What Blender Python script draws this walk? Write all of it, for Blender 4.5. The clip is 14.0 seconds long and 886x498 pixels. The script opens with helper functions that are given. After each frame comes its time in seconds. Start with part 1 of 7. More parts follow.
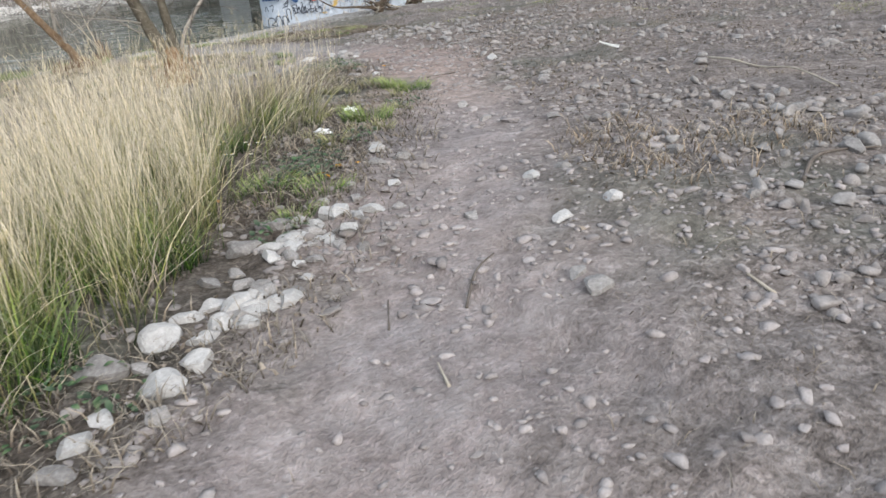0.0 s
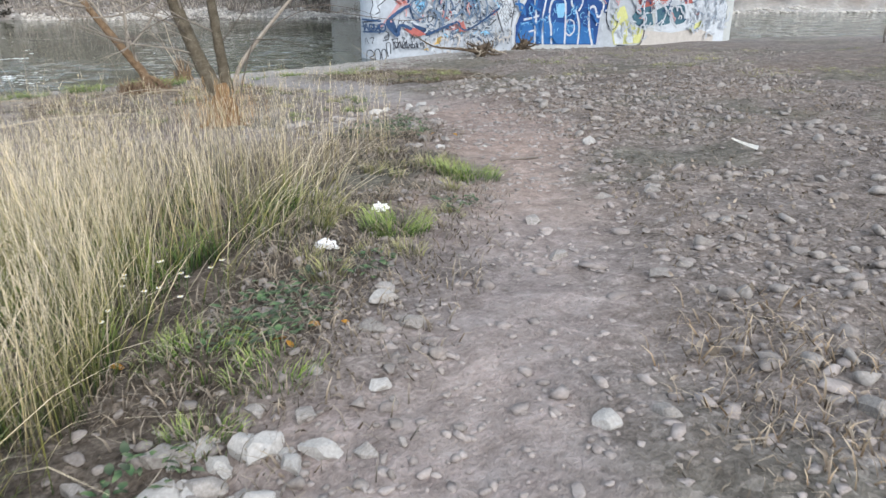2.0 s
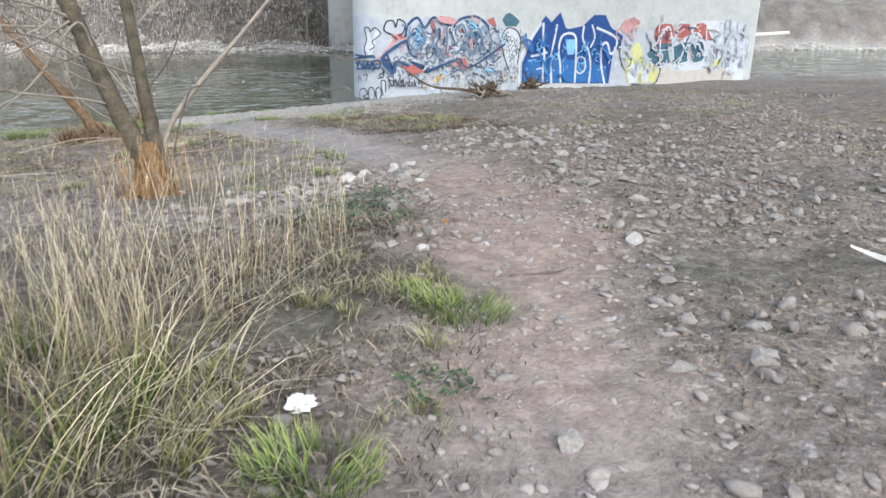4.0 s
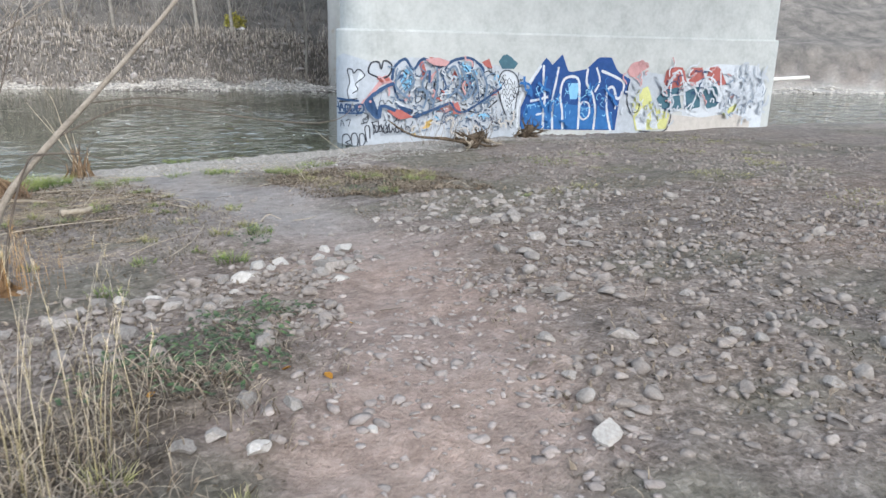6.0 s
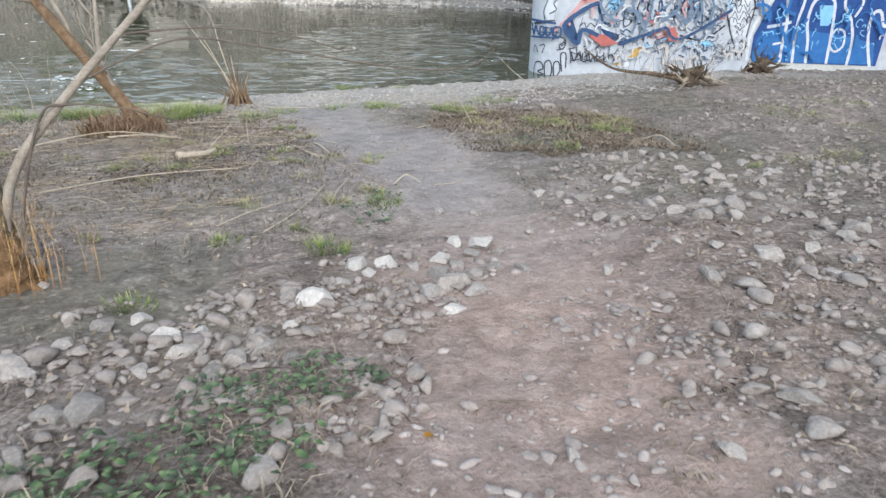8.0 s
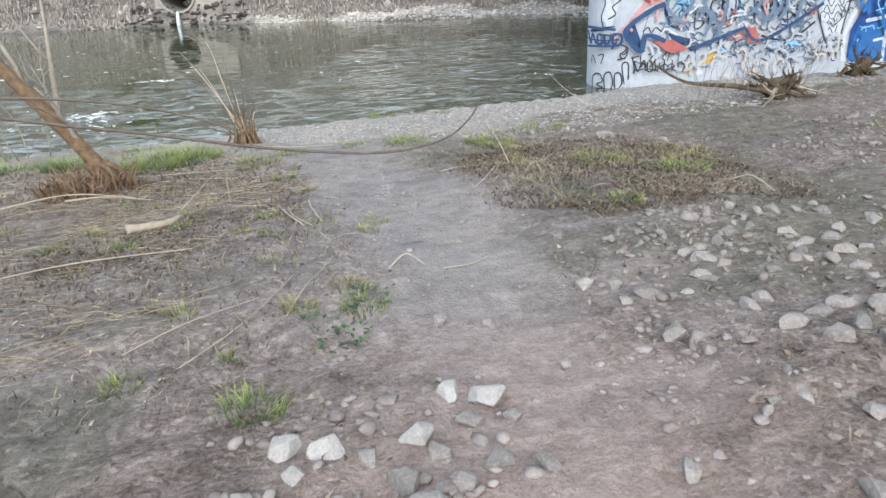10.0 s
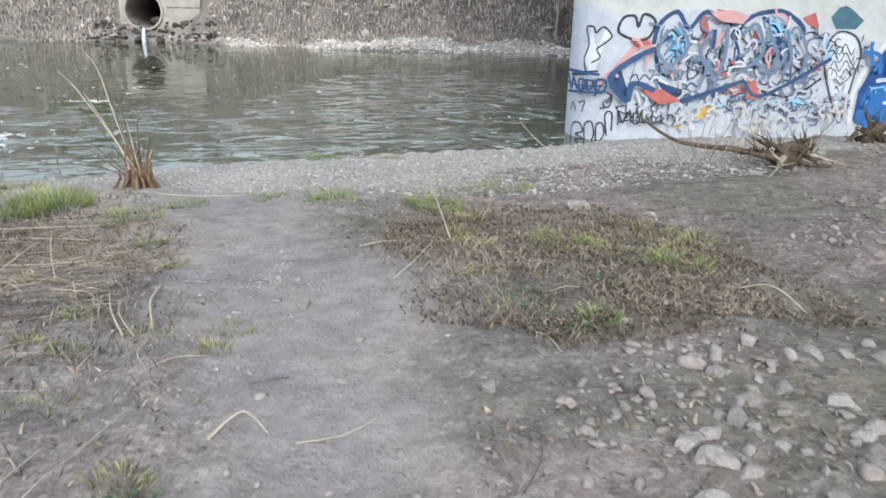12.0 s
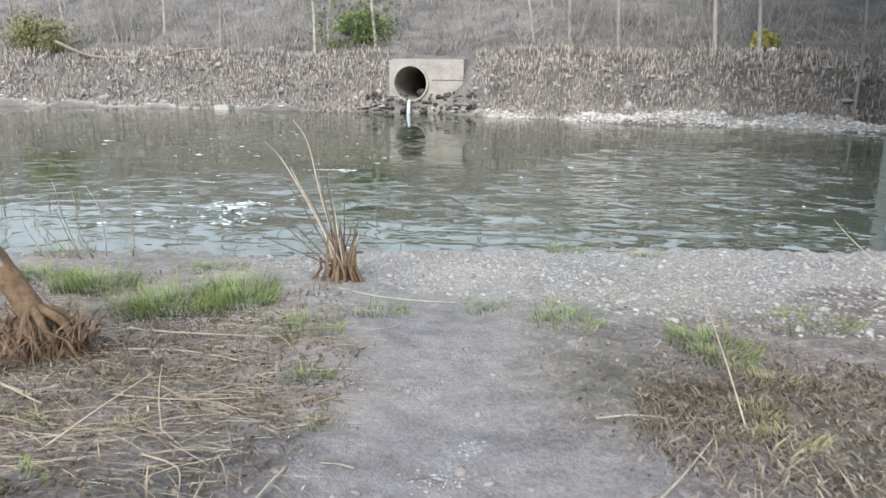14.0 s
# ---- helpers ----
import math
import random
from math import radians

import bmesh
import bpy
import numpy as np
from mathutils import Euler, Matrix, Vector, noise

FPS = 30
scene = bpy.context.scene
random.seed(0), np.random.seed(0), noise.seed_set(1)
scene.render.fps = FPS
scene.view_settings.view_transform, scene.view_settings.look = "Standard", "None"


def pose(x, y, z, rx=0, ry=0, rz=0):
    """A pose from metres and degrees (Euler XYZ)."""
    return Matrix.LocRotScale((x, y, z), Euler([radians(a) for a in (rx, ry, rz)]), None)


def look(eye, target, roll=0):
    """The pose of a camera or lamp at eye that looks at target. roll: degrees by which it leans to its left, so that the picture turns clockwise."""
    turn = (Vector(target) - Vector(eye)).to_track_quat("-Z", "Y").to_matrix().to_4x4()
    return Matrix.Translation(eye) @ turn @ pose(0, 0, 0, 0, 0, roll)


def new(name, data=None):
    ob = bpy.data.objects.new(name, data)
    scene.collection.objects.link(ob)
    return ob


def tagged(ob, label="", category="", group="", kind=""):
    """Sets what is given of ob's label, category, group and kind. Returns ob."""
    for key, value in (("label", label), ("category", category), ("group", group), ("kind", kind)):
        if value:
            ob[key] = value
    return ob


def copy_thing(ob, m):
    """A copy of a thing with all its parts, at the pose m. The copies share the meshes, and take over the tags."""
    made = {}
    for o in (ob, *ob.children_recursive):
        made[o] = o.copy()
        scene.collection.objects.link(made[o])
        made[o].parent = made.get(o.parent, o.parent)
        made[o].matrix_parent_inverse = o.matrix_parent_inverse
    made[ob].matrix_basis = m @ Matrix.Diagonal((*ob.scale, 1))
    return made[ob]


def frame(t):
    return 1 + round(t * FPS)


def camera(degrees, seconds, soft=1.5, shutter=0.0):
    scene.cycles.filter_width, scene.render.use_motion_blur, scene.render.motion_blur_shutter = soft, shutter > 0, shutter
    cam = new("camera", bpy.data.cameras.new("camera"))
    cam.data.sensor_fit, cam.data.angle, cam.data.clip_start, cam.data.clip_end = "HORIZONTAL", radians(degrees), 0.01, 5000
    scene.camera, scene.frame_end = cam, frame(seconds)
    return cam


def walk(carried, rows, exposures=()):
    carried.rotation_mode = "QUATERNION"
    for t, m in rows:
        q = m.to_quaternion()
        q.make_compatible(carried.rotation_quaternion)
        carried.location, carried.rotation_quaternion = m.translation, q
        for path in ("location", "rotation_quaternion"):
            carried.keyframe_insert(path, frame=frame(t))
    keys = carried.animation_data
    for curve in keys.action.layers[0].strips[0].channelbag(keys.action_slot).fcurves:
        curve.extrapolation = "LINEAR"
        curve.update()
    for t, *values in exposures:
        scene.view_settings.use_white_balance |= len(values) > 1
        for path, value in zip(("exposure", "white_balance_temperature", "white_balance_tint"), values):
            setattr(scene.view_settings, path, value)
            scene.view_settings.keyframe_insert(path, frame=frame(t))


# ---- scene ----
cam = camera(60.9, 14.0, shutter=0.2)
PATH = [
    (0, (0.091, 0.104, 1.66), (1.17, 1.589, 0.865), -4.3),
    (0.5, (0.464, 0.413, 1.675), (1.575, 1.878, 0.889), -1.0),
    (1, (0.85, 0.872, 1.682), (1.959, 2.358, 0.932), -0.1),
    (1.5, (1.239, 1.289, 1.698), (2.263, 2.869, 1.024), 0.9),
    (2, (1.575, 1.666, 1.692), (2.479, 3.304, 0.985), 0.5),
    (2.5, (1.876, 2.147, 1.709), (2.786, 3.807, 1.064), 0.0),
    (3, (2.183, 2.645, 1.657), (3.04, 4.309, 0.952), 3.4),
    (3.5, (2.488, 3.204, 1.654), (3.333, 4.892, 0.995), 2.8),
    (4, (2.843, 3.693, 1.639), (3.752, 5.359, 1.008), 0.9),
    (4.2, (2.984, 3.827, 1.693), (3.881, 5.514, 1.102), 2.5),
    (6.3, (4.679, 5.514, 1.689), (5.561, 7.224, 1.145), 1.1),
    (6.5, (4.816, 5.708, 1.671), (5.595, 7.443, 1.051), 1.5),
    (7, (5.085, 6.256, 1.674), (5.737, 8.044, 1.059), 0.6),
    (7.5, (5.333, 6.737, 1.632), (5.856, 8.547, 0.96), -1.8),
    (8, (5.593, 7.204, 1.622), (5.979, 9.018, 0.873), 1.2),
    (8.2, (5.669, 7.447, 1.606), (6.074, 9.264, 0.876), 1.5),
    (10.3, (6.51, 9.375, 1.523), (6.705, 11.23, 0.8), -2.6),
    (10.5, (6.587, 9.58, 1.479), (6.818, 11.435, 0.767), -2.1),
    (11, (6.776, 10.056, 1.411), (7.144, 11.892, 0.708), -2.6),
    (11.5, (6.994, 10.549, 1.366), (7.285, 12.394, 0.65), 2.4),
    (12, (7.139, 11.062, 1.365), (7.405, 12.935, 0.716), 1.2),
    (12.5, (7.235, 11.574, 1.305), (7.198, 13.505, 0.785), 0.9),
    (13, (7.247, 12.108, 1.239), (7.086, 14.021, 0.681), 0.3),
    (13.5, (7.222, 12.625, 1.211), (6.942, 14.532, 0.678), -1.1),
    (14, (7.21, 13.209, 1.207), (6.826, 15.112, 0.725), 0.4),
]
walk(cam, [(t, look(eye, target, roll)) for t, eye, target, roll in PATH],
     exposures=[(0, 0.77), (1, 0.80), (3, 0.87), (4, 0.97), (6.5, 0.88), (7.5, 0.96), (11, 1.0), (12.5, 0.98), (14, 1.06)])

# ---- sky and sun: an even, dull late-afternoon sky ----
world = bpy.data.worlds.new("sky")
scene.world = world
world.use_nodes = True
wn = world.node_tree.nodes
sky = wn.new("ShaderNodeTexSky")
sky.sky_type, sky.sun_disc = "NISHITA", False
sky.sun_elevation, sky.sun_rotation = radians(30.5), radians(183)
sky.air_density, sky.dust_density, sky.ozone_density = 1.0, 4.0, 1.0
wash = wn.new("ShaderNodeMixRGB")
wash.blend_type = "MIX"
wash.inputs[0].default_value = 0.75
wash.inputs[2].default_value = (6.8, 7.7, 8.8, 1)
world.node_tree.links.new(sky.outputs[0], wash.inputs[1])
world.node_tree.links.new(wash.outputs[0], wn["Background"].inputs[0])
wn["Background"].inputs[1].default_value = 0.115
sun = new("sun", bpy.data.lights.new("sun", "SUN"))
sun.data.energy, sun.data.angle, sun.data.color = 1.5, radians(30), (1.0, 0.98, 0.95)
sun.matrix_world = look((-1, -22, 13), (0, 0, 0))

# ---- helpers of this scene ----

def mesh_object(name, verts, faces, material, parent=None, label="", smooth=False):
    """One mesh object from vertex and face arrays."""
    me = bpy.data.meshes.new(name)
    if isinstance(faces, np.ndarray):
        k = faces.shape[1]
        me.vertices.add(len(verts))
        me.vertices.foreach_set("co", np.asarray(verts, dtype=np.float32).ravel())
        me.loops.add(faces.size)
        me.loops.foreach_set("vertex_index", faces.astype(np.int32).ravel())
        me.polygons.add(len(faces))
        me.polygons.foreach_set("loop_start", np.arange(0, faces.size, k, dtype=np.int32))
        me.polygons.foreach_set("loop_total", np.full(len(faces), k, dtype=np.int32))
        me.update(calc_edges=True)
    else:
        me.from_pydata([tuple(v) for v in verts], [], faces)
    me.materials.append(material)
    if smooth:
        me.polygons.foreach_set("use_smooth", np.ones(len(me.polygons), dtype=bool))
    ob = new(name, me)
    if parent is not None:
        ob.parent = parent
    if label:
        tagged(ob, label=label)
    return ob


def part(name, bm, material, parent, label="", smooth=True):
    """Links a bmesh as one mesh object under a thing or a part."""
    me = bpy.data.meshes.new(name)
    bm.to_mesh(me)
    bm.free()
    me.materials.append(material)
    if smooth:
        me.polygons.foreach_set("use_smooth", np.ones(len(me.polygons), dtype=bool))
    ob = new(name, me)
    ob.parent = parent
    if label:
        tagged(ob, label=label)
    return ob


def float_attribute(ob, name, values):
    at = ob.data.attributes.new(name, "FLOAT", "POINT")
    at.data.foreach_set("value", np.asarray(values, dtype=np.float32))


def smoothstep(a, b, x):
    t = np.clip((x - a) / (b - a), 0, 1)
    return t * t * (3 - 2 * t)


def lattice(ix, iy, seed):
    h = (ix * 374761393 + iy * 668265263 + seed * 1442695041) & 0xFFFFFFFF
    h = ((h ^ (h >> 13)) * 1274126177) & 0xFFFFFFFF
    return ((h ^ (h >> 16)) & 0xFFFF) / 65535.0 - 0.5


def value_noise(x, y, size, seed):
    """Smooth noise between -0.5 and 0.5 with lumps of the given size."""
    x, y = np.asarray(x, dtype=float) / size, np.asarray(y, dtype=float) / size
    ix, iy = np.floor(x).astype(np.int64), np.floor(y).astype(np.int64)
    fx, fy = x - ix, y - iy
    fx, fy = fx * fx * (3 - 2 * fx), fy * fy * (3 - 2 * fy)
    a, b = lattice(ix, iy, seed), lattice(ix + 1, iy, seed)
    c, d = lattice(ix, iy + 1, seed), lattice(ix + 1, iy + 1, seed)
    return (a * (1 - fx) + b * fx) * (1 - fy) + (c * (1 - fx) + d * fx) * fy


# ---- the lie of the land ----
WATER = -1.22
NEAR_V = [-60, -5, 0, 3, 6.3, 9.4, 11.5, 13, 15, 17.7, 20, 22.2, 23.2, 25, 28, 34, 60]
NEAR_Z = [1.2, .28, .17, .13, .05, -.07, -.25, -.43, -.52, -.67, -.86, -1.12, -1.26, -1.5, -1.9, -2.2, -2.4]
FAR_W = [-14, -4, -1, 0, 0.5, 1.5, 2.6, 7, 16, 40, 90, 400]
FAR_Z = [-2.6, -1.9, -1.45, -1.24, -0.95, 0.7, 1.45, 2.6, 6.2, 13, 17, 20]
TRAIL = [(-1.6, -3), (-0.5, -0.6), (0.6, 1.1), (1.7, 2.4), (2.9, 3.7), (3.8, 4.6), (4.5, 5.5), (5.2, 6.7), (5.8, 8.0), (6.35, 9.4), (6.9, 10.8),
         (7.15, 12.5), (7.1, 14.5), (6.8, 16.3), (6.4, 17.6), (6.05, 19.0), (5.7, 20.6)]


def near_shore(x):
    return np.interp(x, [-300, -60, 0, 4.6, 7.3, 9.3, 10.6, 11.5, 12.5, 20, 28, 33, 37, 45, 60, 300], [-20, 8, 21.35, 22.45, 22.95, 23.5, 23.85, 24.25, 24.8, 25.9, 26.2, 25.5, 23.4, 19.5, 14, -30])


def far_shore(x):
    return np.interp(x, [-300, -60, -25, 0, 6, 12.5, 17.5, 40, 47, 56, 70, 300], [30, 50, 49.5, 49.3, 46.4, 45.0, 43.5, 38.5, 38.0, 35.0, 30, -10])


def gravel_width(x):
    return np.interp(x, [1, 6, 12, 18, 24, 60], [0, 0.9, 2.2, 4.6, 4.6, 3.0])


def trail_distance(x, y):
    x, y = np.asarray(x, dtype=float), np.asarray(y, dtype=float)
    best = np.full(x.shape, 1e9)
    for (ax, ay), (bx, by) in zip(TRAIL, TRAIL[1:]):
        dx, dy = bx - ax, by - ay
        s = np.clip(((x - ax) * dx + (y - ay) * dy) / (dx * dx + dy * dy), 0, 1)
        best = np.minimum(best, np.hypot(x - ax - s * dx, y - ay - s * dy))
    return best


def ground_z(x, y, rough=True):
    x, y = np.asarray(x, dtype=float), np.asarray(y, dtype=float)
    v = y - near_shore(x) + 23.0
    near = np.interp(v, NEAR_V, NEAR_Z)
    near = near - smoothstep(13, 22, x) * np.interp(v, [8, 12, 15, 17.7, 20, 22.2, 23.2], [0, 0.10, 0.22, 0.28, 0.26, 0.10, 0])
    near = near + 0.04 * np.exp(-((x - 12.6) ** 2 + (y - 19.6) ** 2) / 7.0)
    near = near + 0.16 * np.exp(-((x - 4.3) ** 2 / 5 + (y - 2.9) ** 2 / 4)) * (x > 2)
    w = y - far_shore(x)
    g = gravel_width(x)
    w = np.where(w > 0, np.where(w < g, 0.25 * w / np.maximum(g, .01), w - g + 0.25), w)
    far = np.interp(w, FAR_W, FAR_Z)
    z = np.maximum(near, far)
    if rough:
        d = trail_distance(x, y)
        worn = 1 - smoothstep(0.25, 0.95, d)
        bank = smoothstep(35, 42, y)
        z = z + value_noise(x, y, 1.7, 1) * (0.09 + 0.5 * bank) * (1 - 0.6 * worn) + value_noise(x, y, 0.45, 2) * 0.035 * (1 - 0.4 * worn)
        z = z + value_noise(x, y, 0.17, 3) * (0.046 - 0.02 * worn) + np.abs(value_noise(x, y, 0.11, 4)) * 0.034
        z = z - 0.035 * worn
    return z


# ---- materials ----
def material(name):
    m = bpy.data.materials.new(name)
    m.use_nodes = True
    return m, m.node_tree.nodes, m.node_tree.links, m.node_tree.nodes["Principled BSDF"]


def ramp(nodes, links, source, stops):
    r = nodes.new("ShaderNodeValToRGB")
    while len(r.color_ramp.elements) < len(stops):
        r.color_ramp.elements.new(0.5)
    for el, (at, col) in zip(r.color_ramp.elements, stops):
        el.position, el.color = at, (*col, 1)
    links.new(source, r.inputs[0])
    return r.outputs[0]


def noise_tex(nodes, links, scale, detail=4, rough=0.6, coord="Object"):
    tc = nodes.new("ShaderNodeTexCoord")
    n = nodes.new("ShaderNodeTexNoise")
    n.inputs["Scale"].default_value, n.inputs["Detail"].default_value, n.inputs["Roughness"].default_value = scale, detail, rough
    links.new(tc.outputs[coord], n.inputs["Vector"])
    return n.outputs["Fac"]


def mix(nodes, links, fac, a, b, mode="MIX"):
    m = nodes.new("ShaderNodeMixRGB")
    m.blend_type = mode
    for socket, value in zip(m.inputs, (fac, a, b)):
        if isinstance(value, (int, float)):
            socket.default_value = value
        elif isinstance(value, tuple):
            socket.default_value = (*value, 1)
        else:
            links.new(value, socket)
    return m.outputs[0]


def bump(nodes, links, p, height, strength, distance):
    b = nodes.new("ShaderNodeBump")
    b.inputs["Strength"].default_value, b.inputs["Distance"].default_value = strength, distance
    links.new(height, b.inputs["Height"])
    links.new(b.outputs[0], p.inputs["Normal"])
    return b


def attribute(nodes, name):
    a = nodes.new("ShaderNodeAttribute")
    a.attribute_name = name
    return a.outputs["Fac"]


def plain(name, colours, scale, roughness=0.85, relief=0.3, depth=0.01, island=0.0, per_object=0.0, coord="Object"):
    """A matt natural surface: colours run through a two-scale noise, pieces differ a little from each other."""
    m, n, l, p = material(name)
    coarse = noise_tex(n, l, scale, 5, 0.65, coord)
    fine = noise_tex(n, l, scale * 7, 3, 0.6, coord)
    c = ramp(n, l, mix(n, l, 0.35, coarse, fine), [(0.3 + 0.4 * i / max(1, len(colours) - 1), col) for i, col in enumerate(colours)])
    for amount, node, socket in ((island, "ShaderNodeNewGeometry", "Random Per Island"), (per_object, "ShaderNodeObjectInfo", "Random")):
        if amount:
            g = n.new(node)
            hsv = n.new("ShaderNodeHueSaturation")
            mr = n.new("ShaderNodeMapRange")
            mr.inputs["To Min"].default_value, mr.inputs["To Max"].default_value = 1 - amount, 1 + amount
            l.new(g.outputs[socket], mr.inputs["Value"])
            l.new(mr.outputs[0], hsv.inputs["Value"])
            l.new(c, hsv.inputs["Color"])
            c = hsv.outputs[0]
    l.new(c, p.inputs["Base Color"])
    p.inputs["Roughness"].default_value = roughness
    p.inputs["Specular IOR Level"].default_value = 0.25
    if relief:
        bump(n, l, p, fine, relief, depth)
    return m


def ground_material():
    m, n, l, p = material("soil")
    big = noise_tex(n, l, 0.7, 5, 0.65)
    mid = noise_tex(n, l, 5.0, 6, 0.7)
    fine = noise_tex(n, l, 38.0, 4, 0.7)
    soil = ramp(n, l, mix(n, l, 0.5, mid, fine), [(0.36, (0.070, 0.058, 0.050)), (0.5, (0.214, 0.184, 0.168)), (0.64, (0.352, 0.315, 0.294))])
    dust = ramp(n, l, mix(n, l, 0.4, mid, fine), [(0.32, (0.174, 0.142, 0.132)), (0.5, (0.304, 0.262, 0.248)), (0.68, (0.415, 0.370, 0.355))])
    mud = ramp(n, l, mix(n, l, 0.4, mid, fine), [(0.28, (0.150, 0.139, 0.135)), (0.5, (0.298, 0.282, 0.277)), (0.72, (0.42, 0.403, 0.398))])
    grit = ramp(n, l, mix(n, l, 0.65, mid, fine), [(0.3, (0.193, 0.185, 0.175)), (0.5, (0.357, 0.350, 0.335)), (0.7, (0.521, 0.515, 0.500))])
    bank = ramp(n, l, mix(n, l, 0.5, big, fine), [(0.3, (0.065, 0.06, 0.056)), (0.5, (0.175, 0.165, 0.156)), (0.7, (0.28, 0.27, 0.256))])
    moss = ramp(n, l, mid, [(0.35, (0.102, 0.104, 0.083)), (0.65, (0.186, 0.188, 0.151))])
    flake = ramp(n, l, noise_tex(n, l, 11.0, 3, 0.5), [(0.50, (1, 1, 1)), (0.60, (1.22, 1.21, 1.22))])
    dust = mix(n, l, 1.0, dust, flake, "MULTIPLY")
    c = mix(n, l, attribute(n, "worn"), soil, dust)
    ruddy = mix(n, l, 1.0, c, (1.09, 0.955, 0.86), "MULTIPLY")
    c = mix(n, l, attribute(n, "ruddy"), c, ruddy)
    # soil tone darkened to carry the shade under grass and weeds
    shaded_soil = ramp(n, l, mix(n, l, 0.5, mid, fine), [(0.36, (0.022, 0.018, 0.013)), (0.5, (0.075, 0.062, 0.048)), (0.64, (0.17, 0.145, 0.118))])
    c = mix(n, l, attribute(n, "muddy"), c, mud)
    c = mix(n, l, attribute(n, "shaded_soil"), c, shaded_soil)
    c = mix(n, l, attribute(n, "mossy"), c, moss)
    c = mix(n, l, attribute(n, "gritty"), c, grit)
    c = mix(n, l, attribute(n, "banked"), c, bank)
    tc = n.new("ShaderNodeTexCoord")
    chips = n.new("ShaderNodeTexVoronoi")
    chips.inputs["Scale"].default_value, chips.inputs["Randomness"].default_value = 26.0, 1.0
    l.new(tc.outputs["Object"], chips.inputs["Vector"])
    tone = n.new("ShaderNodeSeparateColor")
    l.new(chips.outputs["Color"], tone.inputs[0])
    chip = ramp(n, l, tone.outputs[0], [(0.0, (0.78, 0.77, 0.76)), (0.55, (0.96, 0.96, 0.96)), (0.80, (1.06, 1.06, 1.06)), (0.93, (1.42, 1.42, 1.44))])
    bare = n.new("ShaderNodeMapRange")
    bare.inputs["To Min"].default_value, bare.inputs["To Max"].default_value = 0.9, 0.1
    trodden = n.new("ShaderNodeMath")
    trodden.operation = "MAXIMUM"
    l.new(attribute(n, "worn"), trodden.inputs[0])
    l.new(attribute(n, "muddy"), trodden.inputs[1])
    l.new(trodden.outputs[0], bare.inputs["Value"])
    c = mix(n, l, bare.outputs[0], c, chip, "MULTIPLY")
    tint = ramp(n, l, big, [(0.3, (0.785, 0.803, 0.827)), (0.7, (1.12, 1.08, 1.04))])
    c = mix(n, l, 1.0, c, tint, "MULTIPLY")
    l.new(c, p.inputs["Base Color"])
    p.inputs["Roughness"].default_value, p.inputs["Specular IOR Level"].default_value = 0.95, 0.15
    edges = mix(n, l, 0.05, mix(n, l, 0.5, mid, fine), chips.outputs["Distance"], "SUBTRACT")
    bump(n, l, p, edges, 1.0, 0.05)
    return m


